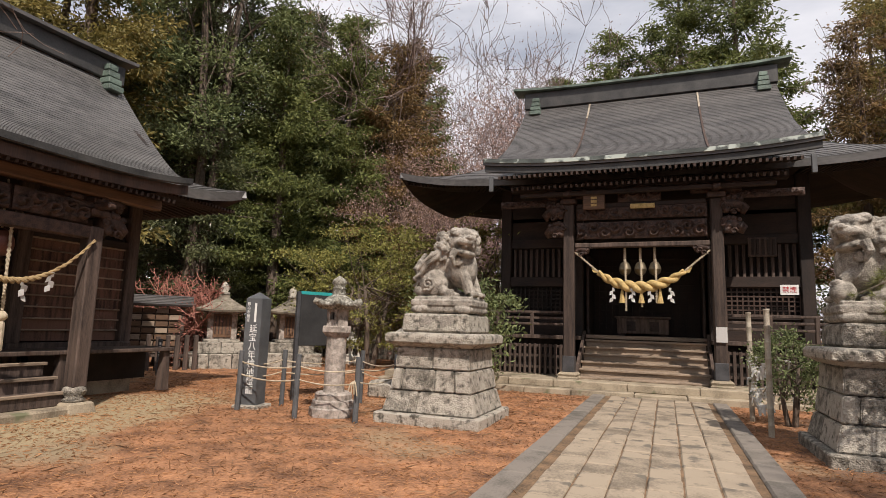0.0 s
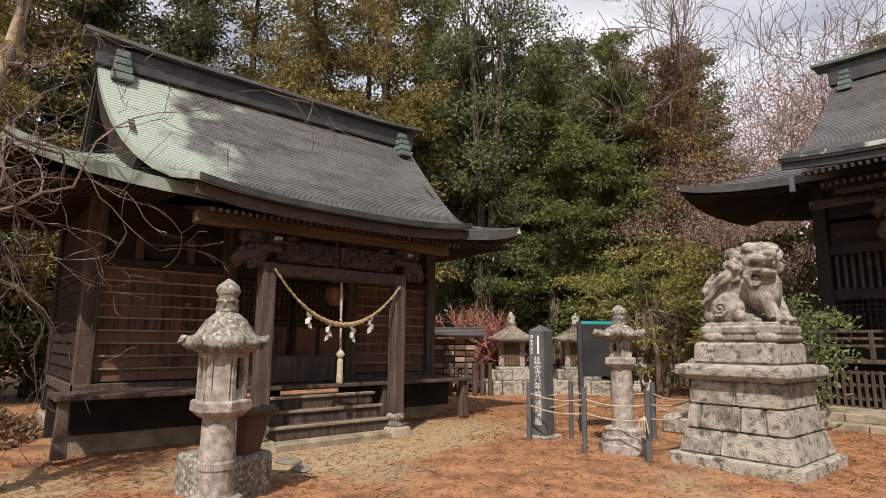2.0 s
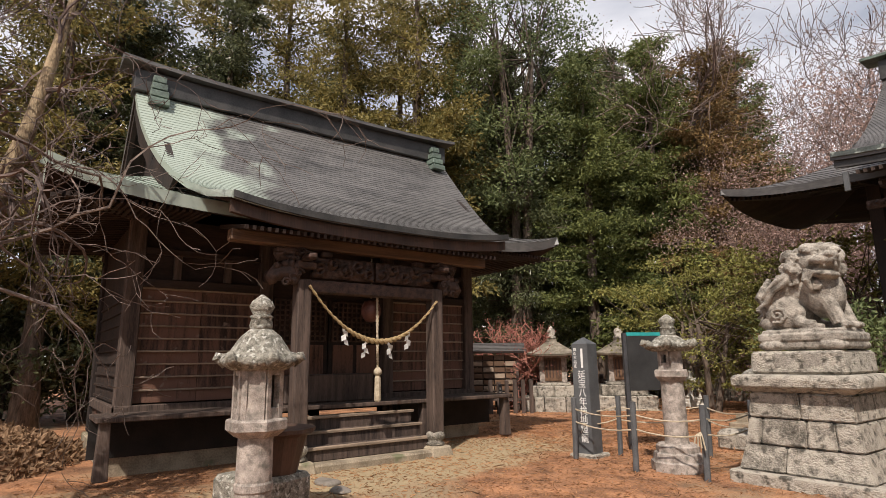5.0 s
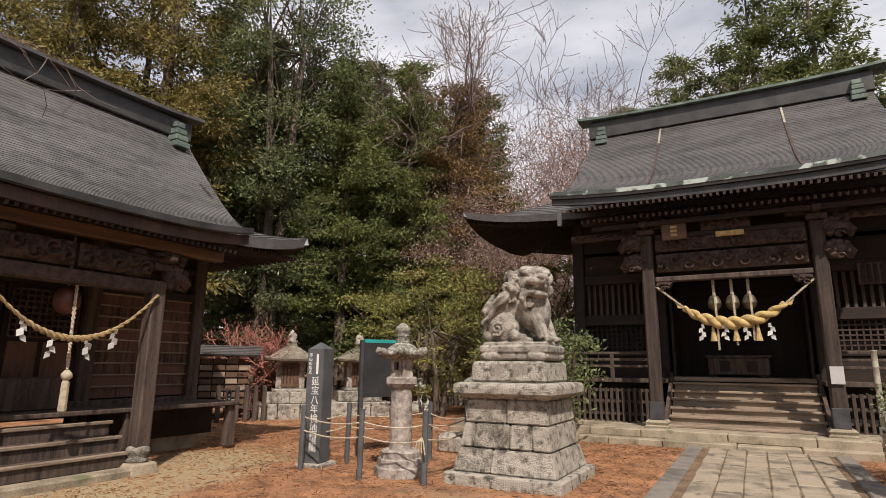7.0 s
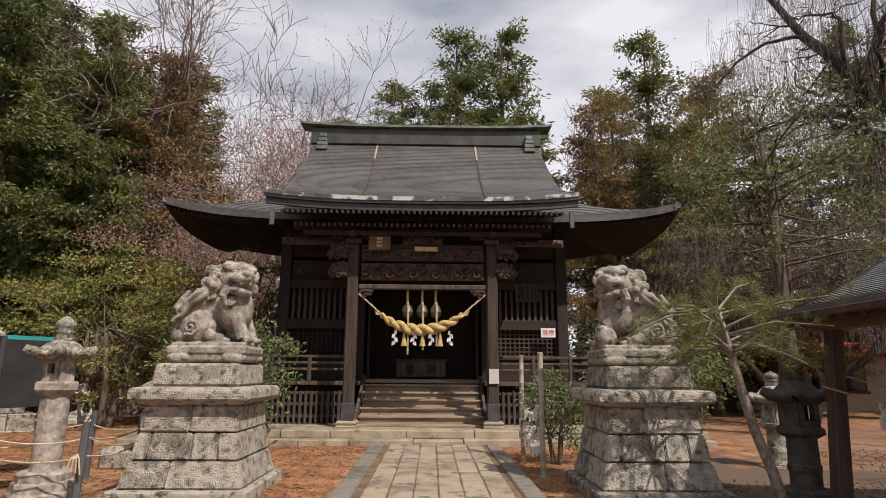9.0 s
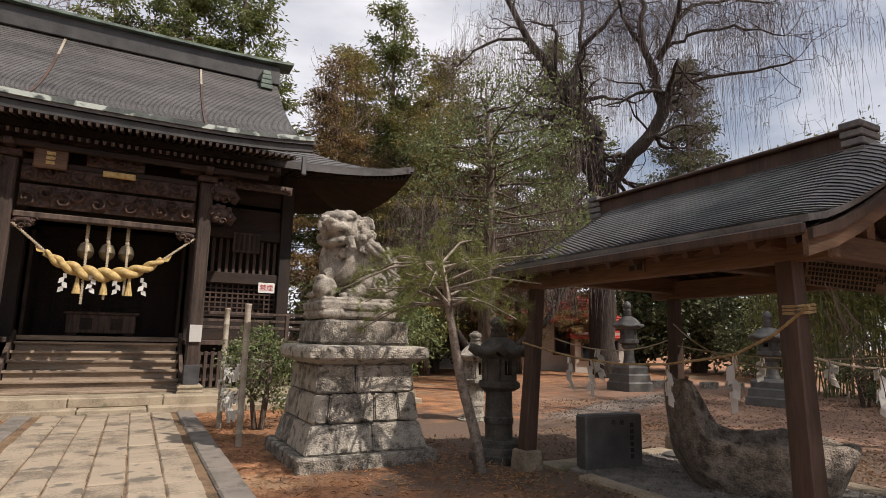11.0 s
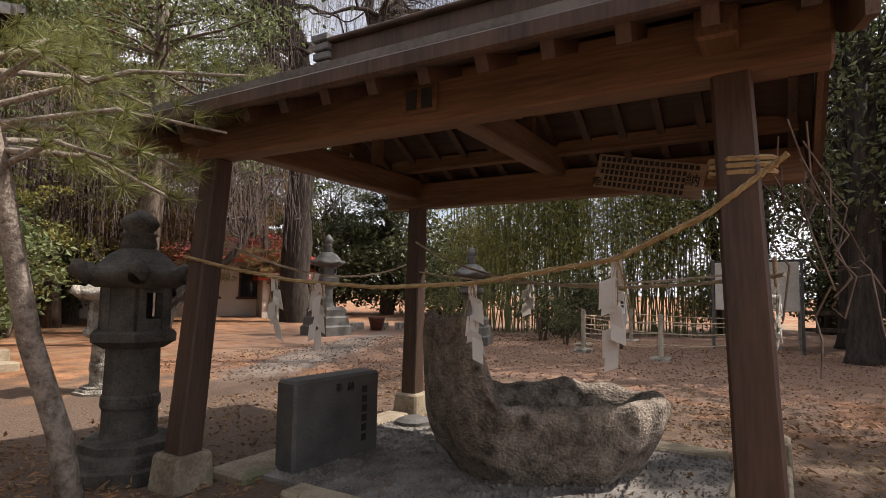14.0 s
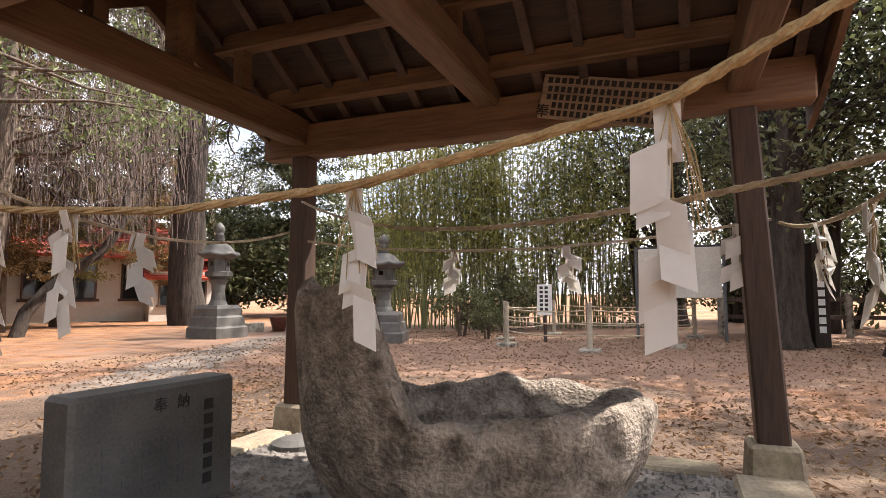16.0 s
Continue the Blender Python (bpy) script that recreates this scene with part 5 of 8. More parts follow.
STYLE_A = dict(z=(0.12, 0.87, 1.04, 1.53, 1.9), base=0.27, col=0.17, plat=0.255, box=0.215, cap=0.37, ring=True)
STYLE_B = dict(z=(0.36, 1.25, 1.42, 1.72, 1.93), base=0.31, col=0.165, plat=0.225, box=0.16, cap=0.37, bn=8)
STYLE_W = dict(z=(0.62, 1.12, 1.28, 1.55, 1.85), base=0.42, col=0.15, plat=0.27, box=0.22, cap=0.46, waist=True, bn=4, curl=False)
lantern(-6.25, 3.05, 2.25, "granite lantern with round column and lichened cap", STYLE_A, M_LANTERN, M_LICHEN)
lantern(-6.35, 0.5, 2.12, "granite lantern with lichened cap and latticed fire box", STYLE_A, M_LANTERN, M_LICHEN, rz=25)
lantern(-5.45, 8.95, 2.22, "slender roped-off stone lantern with scrolled cap", STYLE_B, M_LANTERN, M_LICHEN)
lantern(3.72, 8.62, 1.75, "dark mossy stone lantern beside the pavilion post", dict(STYLE_A, z=(0.3, 1.05, 1.2, 1.6, 1.9), base=0.3, col=0.17, plat=0.25, box=0.21, cap=0.36), M_MOSSY, M_MOSSY)
lantern(13.2, 15.5, 2.75, "tall stone lantern on a stepped square base", STYLE_W, M_SLABDARK, M_SLABDARK, rz=20)
lantern(13.5, 11.2, 2.3, "tall stone lantern on a stepped square base", STYLE_W, M_SLABDARK, M_SLABDARK, rz=40)
lantern(5.2, 11.6, 1.6, "small grey stone lantern behind the lion-dog", STYLE_A, M_STONE, M_STONE)
for x, y, h in ((-11.2, 19.2, 1.15), (-10.7, 19.0, 1.05)):
    lantern(x, y, h, "small white stone lantern in the back yard", dict(STYLE_W, base=0.2, col=0.08, plat=0.15, box=0.11, cap=0.22), M_PLASTER, M_PLASTER)

# stone basin and tub beside the lantern
basin = thing("stone_basin", "square lichened stone basin with a brown tub behind the lantern", "basin", pose(-6.85, 3.35, 0, 0, 0, 20))
part("block", block(-0.4, -0.35, -0.1, 0.4, 0.35, 0.42, 0.05), M_LICHEN, basin)
part("tub", lathe(bmesh.new(), [(0.24, 0.42), (0.34, 0.8), (0.42, 0.84), (0.42, 0.88), (0.3, 0.86)], 14, 0.12, 0.05), M_CPOST, basin, "dark brown flaring tub")

# inscribed marker pillar
pillar = thing("marker_pillar", "grey square marker pillar with white vertical lettering", "sign", pose(-7.0, 8.88, 0, 0, 0, 8))
part("shaft", lathe(bmesh.new(), [(0.15, -0.2), (0.15, 1.82), (0.01, 1.93)], 4, 0, 0, math.pi / 4, True), M_GREY, pillar)
for k, ch in enumerate("延宝八年検地燈籠"):
    lettering(ch, 0.15, pose(0.02, -0.156, 1.3 - 0.145 * k, 90, 0, 0), M_WHITE, pillar, "character")
for k, ch in enumerate("郡山市指定"):
    lettering(ch, 0.062, pose(-0.09, -0.156, 1.72 - 0.068 * k, 90, 0, 0), M_WHITE, pillar, "character")
part("text_bar", block(0.02, -0.157, 1.42, 0.06, -0.153, 1.74), M_WHITE, pillar)
part("foot_stone", block(-0.24, -0.24, -0.08, 0.24, 0.24, 0.05, 0.02), M_STONE, pillar)

# rope barrier round the lantern
RP = ((-6.98, 8.5), (-5.75, 8.35), (-4.78, 8.5), (-4.75, 9.75), (-5.75, 10.35), (-6.75, 9.35))
barrier = thing("rope_barrier", "dark posts with two thin ropes round the lantern", "barrier")
for x, y in RP:
    part("post", tube(bmesh.new(), [(x, y, -0.1), (x + 0.02, y, 0.95)], 0.042, 8), M_GREY, barrier, "dark grey round post")
for (a, b), z, i in [((p, q), z, i) for i, (p, q) in enumerate(zip(RP, RP[1:] + RP[:1])) for z in (0.78, 0.58)]:
    part("rope", tube(bmesh.new(), sag((*a, z), (*b, z - 0.02), 0.06), 0.011, 5), M_ROPE, barrier, "thin pale rope")
knot = bmesh.new()
for k in range(4):
    tube(knot, [(-4.79, 8.45, 0.6), (-4.83 + 0.03 * k, 8.4, 0.56), (-4.86 + 0.05 * k, 8.4, 0.45 - 0.02 * k)], 0.011, 5)
part("rope_knot", knot, M_ROPE, barrier)

# information board seen from behind
board = thing("information_board", "dark back of an information board on two posts", "sign", pose(-6.95, 9.95, 0, 0, 0, 62))
for x in (0.0, 0.8):
    part("post", block(x - 0.04, -0.04, -0.1, x + 0.04, 0.04, 2.02, 0.005), M_METAL, board)
part("panel", block(0.02, -0.06, 1.0, 0.78, -0.03, 2.0, 0.006), M_INK, board)
part("top_strip", block(0.02, -0.064, 1.97, 0.78, -0.026, 2.03), material("teal_strip", (0.02, 0.25, 0.24), (0.03, 0.34, 0.33), 0.5), board, "teal strip along the top edge")

# old stone stump beside the pedestal
stump = thing("stone_stump", "rough old stone post with a boulder cap", "stone", pose(-4.95, 10.9, 0))
part("shaft", block(-0.24, -0.2, -0.1, 0.24, 0.2, 1.12, 0.04, taper=0.9), M_STONE, stump)
bm = bmesh.new()
bmesh.ops.create_icosphere(bm, subdivisions=3, radius=1.0, matrix=Matrix.Translation((0, 0, 1.25)) @ Matrix.Diagonal((0.42, 0.34, 0.15, 1)))
for v in bm.verts:
    v.co += v.normal * 0.05 * noise.noise(v.co * 4)
part("boulder_cap", bm, M_LICHEN, stump, smooth=True)
bench = thing("stone_bench", "low flat stone behind the rope barrier", "stone", pose(-5.6, 11.5, 0))
bm = block(-0.5, -0.3, -0.05, 0.5, 0.3, 0.32, 0.07)
part("slab", bm, M_STONE, bench)


# ---- small stone shrines, rack and fences behind ----
def hokora(x, y, k, rz):
    t = thing("stone_shrine", "small stone shrine with wooden door on block base", "shrine", pose(x, y, 0, 0, 0, rz), group="small stone shrines")
    for i in range(3):
        part("base_stone", block(-0.95 * k + 0.64 * k * i, -0.8 * k, -0.1, -0.33 * k + 0.64 * k * i, 0.8 * k, 0.42, 0.02), M_STONE, t)
    for i in range(2):
        part("base_stone", block(-0.7 * k + 0.71 * k * i, -0.6 * k, 0.42, 0.7 * k * i, 0.6 * k, 0.75, 0.02), M_STONE, t)
    part("sill", block(-0.52 * k, -0.48 * k, 0.75, 0.52 * k, 0.48 * k, 0.84, 0.015), M_STONE, t)
    part("body", block(-0.42 * k, -0.38 * k, 0.84, 0.42 * k, 0.38 * k, 1.68, 0.01), M_LANTERN, t)
    d = part("door", block(-0.26 * k, -0.42 * k, 0.9, 0.26 * k, -0.36 * k, 1.6, 0.01), M_CEDAR, t, "brown wooden door")
    for i in range(5):
        part("door_bar", block(-0.22 * k + 0.1 * k * i, -0.435 * k, 1.0, -0.18 * k + 0.1 * k * i, -0.42 * k, 1.55), M_CPOST, d)
    bm = bmesh.new()
    rings = []
    for r, z in ((0.78, 1.66), (0.8, 1.72), (0.6, 1.83), (0.38, 1.97), (0.16, 2.12), (0.14, 2.2)):
        ring = []
        for i in range(16):
            a = 6.28318 * i / 16 + math.pi / 4
            c = 1 / max(abs(math.cos(a)), abs(math.sin(a)))
            ring.append(bm.verts.new((r * k * c * math.cos(a), r * k * c * math.sin(a), z + 0.05 * (c - 1) * 2 * (r > 0.7))))
        rings.append(ring)
    for a, b in zip(rings, rings[1:]):
        for i in range(16):
            bm.faces.new((a[i], a[(i + 1) % 16], b[(i + 1) % 16], b[i]))
    bm.faces.new(rings[0][::-1]), bm.faces.new(rings[-1])
    part("roof", bm, M_HOKORA, t, "mossy swept stone roof")
    part("finial", lathe(bmesh.new(), [(0.15 * k, 2.2), (0.17 * k, 2.28), (0.1 * k, 2.3), (0.15 * k, 2.42), (0.1 * k, 2.52), (0.01, 2.62)], 12), M_STONE, t, smooth=True)


hokora(-13.3, 14.9, 1.0, 45)
hokora(-12.2, 16.9, 1.0, 45)
hokora(-16.2, 12.6, 0.95, 45)

rack = thing("roofed_rack", "weathered wooden rack with small gable roof", "rack", pose(-14.6, 13.3, 0, 0, 0, 52))
for x in (-0.9, 0.9):
    for y in (-0.2, 0.2):
        part("post", block(x - 0.06, y - 0.06, -0.1, x + 0.06, y + 0.06, 1.75, 0.01), M_POST, rack)
for j in range(7):
    part("shelf", block(-0.9, -0.25, 0.4 + 0.19 * j, 0.9, 0.15, 0.43 + 0.19 * j), M_POST, rack)
    for i in range(5):
        part("votive_board", block(-0.86 + 0.35 * i, -0.3, 0.43 + 0.19 * j, -0.54 + 0.35 * i, -0.27, 0.57 + 0.19 * j), M_CEDARX if (i + j) % 3 else M_STEP, rack)
for s in (-1, 1):
    bm = bmesh.new()
    sheet(bm, lambda u, v, s=s: (-1.2 + 2.4 * u, s * 0.5 * v, 2.1 - 0.28 * v), 4, 6, 0.05)
    part("roof_slope", bm, (M_ROOF, M_WOODX), rack)
part("back_panel", block(-0.88, 0.16, 0.3, 0.88, 0.2, 1.7), M_WOODX, rack)


def picket_fence(name, label, a, b, n, w, h, mat, rail_z, group=""):
    t = thing(name, label, "fence", group=group)
    a, b = Vector((*a, 0)), Vector((*b, 0))
    d = (b - a).normalized()
    rot = math.atan2(d.y, d.x)
    first = None
    rng = random.Random(n)
    for i in range(n):
        p = a.lerp(b, i / (n - 1))
        if first is None:
            first = part("picket", block(-w / 2, -w / 2, -0.1, w / 2, w / 2, h, 0.012, taper=0.94), mat, t)
            ob = first
        else:
            ob = new("picket", first.data)
            ob.parent = t
        ob.location, ob.rotation_euler = p, (0, 0, rot + rng.uniform(-0.05, 0.05))
        ob.scale.z = rng.uniform(0.93, 1.05)
    for z in rail_z:
        part("rail", bar(bmesh.new(), a + Vector((0, 0, z)), b + Vector((0, 0, z)), w * 0.5, w * 0.5), mat, t)


picket_fence("wooden_fence", "rough weathered wooden post fence", (-16.6, 12.9), (-12.6, 17.9), 28, 0.13, 1.1, M_POST, (0.4, 0.85))
picket_fence("wooden_fence", "short rough weathered wooden fence by the rack", (-13.7, 12.6), (-13.0, 13.6), 6, 0.12, 0.95, M_POST, (0.4,))
picket_fence("stone_fence", "row of close-set grey stone fence posts", (-14.5, 22.4), (-5.6, 22.0), 40, 0.16, 1.0, M_STONE, (0.35, 0.8))
sgn = thing("small_marker", "short dark marker post with white characters", "sign", pose(-12.6, 12.0, 0, 0, 0, 45))
part("post", block(-0.05, -0.05, -0.1, 0.05, 0.05, 0.9, 0.01), M_METAL, sgn)
for k in range(4):
    part("text_bar", block(-0.025, -0.055, 0.75 - 0.1 * k, 0.025, -0.051, 0.81 - 0.1 * k), M_WHITE, sgn)

# fortune-paper frame of bamboo poles
frame_b = thing("fortune_paper_rack", "two pale bamboo poles strung with knotted white papers", "rack")
BP = ((0.92, 12.3), (0.96, 10.62), (2.75, 12.35))
for i, (x, y) in enumerate(BP[:2]):
    bm = bmesh.new()
    prof = []
    for k in range(9):
        z = -0.1 + 1.93 * k / 8
        prof += [(0.042, z), (0.046, z + 0.01), (0.046, z + 0.02), (0.041, z + 0.03)]
    lathe(bm, prof, 10, x, y)
    part("bamboo_pole", bm, M_BAMBOO, frame_b, smooth=True)
rng = random.Random(9)
for a, b, z, dr in ((0, 1, 1.15, 0.25), (0, 1, 0.55, 0.18), (0, 2, 1.1, 0.06), (0, 2, 0.5, 0.06), (1, 0, 0.85, 0.3)):
    p = sag((*BP[a], z), (*BP[b], z - 0.05), dr, 14)
    part("string", tube(bmesh.new(), p, 0.008, 4), M_ROPE, frame_b)
    for k in range(1, 14):
        for c in range(2):
            q = p[k] + Vector((rng.uniform(-0.05, 0.05), rng.uniform(-0.05, 0.05), -0.01))
            bm = bmesh.new()
            bar(bm, q + Vector((-0.02, 0, 0.02)), q + Vector((rng.uniform(-0.05, 0.05), rng.uniform(-0.03, 0.03), -rng.uniform(0.06, 0.13))), 0.03, 0.008)
            bar(bm, q + Vector((-0.03, 0, 0.0)), q + Vector((0.03, 0, 0.015)), 0.03, 0.025)
            part("knotted_paper", bm, M_PAPER, frame_b)

# ---- water pavilion ----
pav = thing("water_pavilion", "open timber purification pavilion with plated grey roof", "pavilion")
PX, PY = (3.75, 6.32), (4.93, 8.08)
for x in PX:
    for y in PY:
        sx, sy = (1 if x < 5 else -1), (1 if y < 6 else -1)
        bm = bmesh.new()
        bar(bm, (x, y - 0.03 * (x < 5 and y < 6), 0.18), (x + 0.09 * sx, y + 0.09 * sy - 0.04 * (x < 5 and y < 6), 2.06), 0.165, 0.165, (0, 1, 0))
        for v in bm.verts:
            if v.co.z > 1.5:
                v.co.x, v.co.y = x + 0.09 * sx + (v.co.x - x - 0.09 * sx) * 0.85, y + 0.09 * sy + (v.co.y - y - 0.09 * sy) * 0.85
        bmesh.ops.bevel(bm, geom=bm.edges[:], offset=0.012, segments=1, affect="EDGES")
        ps = part("post", bm, M_CPOST, pav, "dark brown tapering post")
        part("post_foot", block(x - 0.15, y - 0.15, -0.1, x + 0.15, y + 0.15, 0.2, 0.02, taper=0.85), M_PLAT, pav, "pale stone foot")
for x in (3.84, 6.23):
    part("eave_beam", block(x - 0.075, 4.66, 2.05, x + 0.075, 8.32, 2.3, 0.012), M_CEDAR, pav, "long reddish-brown eave beam")
for y in (5.02, 7.99):
    part("cross_beam", block(3.6, y - 0.07, 2.13, 6.47, y + 0.07, 2.34, 0.012), M_CEDARX, pav)
part("tie_beam", block(3.84, 6.42, 2.24, 6.23, 6.58, 2.44, 0.015), M_CEDARX, pav)
for y in (5.02, 6.5, 7.99):
    part("king_post", block(4.97, y - 0.06, 2.34, 5.09, y + 0.06, 3.02, 0.01), M_CEDAR, pav)
    for s in (-1, 1):
        part("strut", bar(bmesh.new(), (5.03 + s * 0.51, y, 2.36), (5.03 + s * 0.51, y, 2.63), 0.08, 0.08), M_CEDARX, pav)
part("ridge_beam", block(4.96, 4.8, 2.9, 5.1, 8.1, 3.03, 0.01), M_CEDAR, pav)
for x, z in ((4.08, 2.43), (4.52, 2.67), (5.54, 2.67), (5.98, 2.43)):
    part("purlin", block(x - 0.05, 4.7, z - 0.06, x + 0.05, 8.2, z + 0.06, 0.01), M_CEDAR, pav)


PY0, PY1, PW = 4.58, 8.3, 1.63       # roof ends along y, half width


def pav_z(v, y):
    k = max(0.0, abs(y - 6.44) - 1.42) / 0.44
    return 3.2 - 0.92 * (1 - (1 - v) ** 1.22) - 0.24 * k * k * (1 - v)


for s in (-1, 1):
    def slope(u, v, s=s):
        y = PY0 + (PY1 - PY0) * u
        return (5.03 + s * PW * v, y, pav_z(v, y))
    # slope faces darker, step faces paler: lit edges and shaded plates by colour
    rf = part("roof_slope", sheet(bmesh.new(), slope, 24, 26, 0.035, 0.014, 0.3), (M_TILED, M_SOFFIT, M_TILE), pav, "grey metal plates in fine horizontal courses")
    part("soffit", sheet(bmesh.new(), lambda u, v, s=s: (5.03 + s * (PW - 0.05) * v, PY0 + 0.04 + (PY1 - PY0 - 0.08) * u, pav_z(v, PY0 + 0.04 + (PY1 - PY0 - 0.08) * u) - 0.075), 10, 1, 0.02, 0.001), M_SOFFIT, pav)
    for j in range(9):      # lapped soffit boards seen between the rafters
        bm = bmesh.new()
        v = 0.08 + 0.1 * j
        for y0, y1 in ((PY0 + 0.1, 5.3), (5.31, 7.4), (7.41, PY1 - 0.1)):
            bar(bm, (5.03 + s * PW * v, y0, pav_z(v, 6.4) - 0.1), (5.03 + s * PW * v, y1, pav_z(v, 6.4) - 0.1), 0.012, 0.02)
        part("batten", bm, M_CPOST, pav)
    part("eave_board", block(5.03 + s * PW - 0.04, PY0 + 0.02, 2.16, 5.03 + s * PW + 0.01, PY1 - 0.02, 2.24, 0.01), M_CPOST, pav)
    for i in range(13):
        y = PY0 + 0.16 + (PY1 - PY0 - 0.32) * i / 12
        bm = bmesh.new()
        pts = [(5.03 + s * (PW - 0.05) * v, y, pav_z(v, y) - 0.13) for v in (0.02, 0.35, 0.7, 0.99)]
        for p, q in zip(pts, pts[1:]):
            bar(bm, p, q, 0.055, 0.07)
        part("rafter", bm, M_CPOST, pav)
    for y, o in ((PY0 + 0.04, -1), (PY1 - 0.04, 1)):      # barge boards in two layers
        for w, dz, dy in ((0.17, 0.12, 0.0), (0.07, 0.06, 0.035)):
            bm, rows = bmesh.new(), []
            for v in (0, 0.15, 0.35, 0.6, 0.8, 1.0):
                x, z = 5.03 + s * (PW + 0.02) * v, pav_z(v, y) - 0.06
                rows.append([bm.verts.new((x, y + o * (dy + d), z - e)) for d, e in ((0, dz - w / 2), (0.035, dz - w / 2), (0.035, dz + w / 2), (0, dz + w / 2))])
            for a, b in zip(rows, rows[1:]):
                for k in range(4):
                    bm.faces.new((a[k], b[k], b[(k + 1) % 4], a[(k + 1) % 4]))
            bm.faces.new(rows[0]), bm.faces.new(rows[-1][::-1])
            part("barge_board", bm, M_CEDARX if w > 0.1 else M_CPOST, pav)
part("ridge", block(4.93, 5.0, 3.1, 5.13, 8.1, 3.29, 0.015), M_CPOST, pav, "boxed dark ridge")
part("ridge_cap", block(4.88, 4.97, 3.29, 5.18, 8.13, 3.325, 0.01), M_CPOST, pav)
for y, o in ((4.98, -1), (8.12, 1)):
    bm = bmesh.new()
    for k in range(4):
        box(bm, 4.9 - 0.012 * k, y - 0.09, 3.08 + 0.075 * k, 5.16 + 0.012 * k, y + 0.09, 3.14 + 0.075 * k, 0.008)
    part("ridge_end_tile", bm, M_TILED, pav, "stepped ridge-end tile")
part("beam_plaque", block(3.745, 6.26, 2.1, 3.762, 6.46, 2.24, 0.003), M_CEDAR, pav, "small carved plaque")
for k in range(2):
    part("plaque_mark", block(3.74, 6.285 + 0.09 * k, 2.12, 3.747, 6.345 + 0.09 * k, 2.22), M_INK, pav)
# donors' board on the far beam
dn = thing("donor_board", "pale wooden donor board with rows of black characters", "sign", pose(6.14, 5.73, 2.17, 0, 12, -90))
part("panel", block(-0.42, -0.012, -0.14, 0.42, 0.0, 0.14, 0.004), M_STEP, dn)
rng = random.Random(4)
for k in range(17):
    n = 4 if k else 2
    for j in range(n):
        part("character_bar", block(-0.38 + 0.04 * k, -0.016, 0.03 - 0.05 * j, -0.355 + 0.04 * k, -0.012, 0.065 - 0.05 * j), M_INK, dn)
for k in range(18):
    part("character_bar", block(-0.39 + 0.043 * k, -0.016, 0.085, -0.36 + 0.043 * k, -0.012, 0.12), M_INK, dn)
lettering("納", 0.11, pose(0.34, -0.016, 0.0, 90, 0, 0), M_INK, dn, "character")
lettering("奉", 0.09, pose(-0.39, -0.017, -0.1, 90, 0, 0), M_INK, dn, "character")

# ropes and paper streamers round the pavilion
def pav_rope(name, label, pts, r, mat, papers, seed, way, h=0.36, w=0.13, strands=3):
    t = thing(name, label, "rope")
    part("rope", twist_rope(bmesh.new(), pts, r, strands, int(14 * len(pts)), 5), mat, t)
    n = len(pts) - 1
    for k, f in enumerate(papers):
        a = min(int(f * n), n - 1)
        p = pts[a].lerp(pts[a + 1], f * n - a)
        hh = h * (1.2 if k == 0 else 0.95)
        for side_ in (0, 1):
            part("paper_streamer", shide(bmesh.new(), p + Vector(way) * 0.012 * side_, hh * (1 - 0.12 * side_), w * (1.05 if k == 0 else 0.95), way, seed + k + 2 * side_, 4), M_PAPER, t, "folded white paper streamer")
        bm = bmesh.new()
        rg = random.Random(seed * 7 + k)
        for q in range(9):
            x = Vector(way) * rg.uniform(-0.04, 0.04)
            tube(bm, [p, p + x - Vector((0, 0, 0.1)), p + x * 1.6 - Vector((0, 0, rg.uniform(0.12, 0.26)))], 0.0014, 3)
        part("straw_tuft", bm, M_ROPEB, t)
    return t


A1, A2 = Vector((3.74, 4.81, 1.72)), Vector((3.72, 8.12, 1.42))
west = [A1, Vector((3.74, 5.07, 1.52)), Vector((3.75, 5.41, 1.36)), Vector((3.76, 6.05, 1.26)), Vector((3.76, 6.6, 1.235)), Vector((3.75, 7.2, 1.27)), Vector((3.74, 7.7, 1.34)), A2]
pav_rope("brown_rope", "brown straw rope with paper streamers along the pavilion", west, 0.0115, M_ROPEB, (0.282, 0.43, 0.66, 0.75), 11, (0, 1, 0), 0.37, 0.056)
pav_rope("white_rope", "thin white rope round the pavilion posts", sag((3.86, 4.83, 1.3), (6.2, 8.0, 1.72), 0.2, 10), 0.009, M_ROPE, (), 21, (0, 1, 0))
pav_rope("white_rope", "thin white rope along the far side", sag((6.22, 4.9, 1.42), (6.22, 8.0, 1.42), 0.12, 10), 0.009, M_ROPE, (0.05, 0.36, 0.6), 31, (0, 1, 0), 0.3, 0.08)
pav_rope("white_rope", "thin white rope on the shaded end", sag((3.86, 4.86, 1.36), (6.22, 4.86, 1.4), 0.1, 10), 0.009, M_ROPE, (0.35, 0.6), 41, (1, 0, 0), 0.3, 0.085)
pav_rope("white_rope", "thin white rope on the lantern end", sag((3.78, 8.12, 1.62), (6.25, 8.1, 1.5), 0.22, 10), 0.009, M_ROPE, (0.45,), 51, (1, 0, 0), 0.32, 0.09)
loop = thing("rope_loops", "loose rope loops and dry vine tied round the post", "rope")
for k in range(3):
    part("loop", tube(bmesh.new(), [(3.86 + 0.115 * math.cos(a * 0.7), 4.96 + 0.115 * math.sin(a * 0.7), 1.68 + 0.025 * k + 0.01 * math.sin(a)) for a in range(10)], 0.011, 5), M_ROPEB, loop)
rng = random.Random(12)
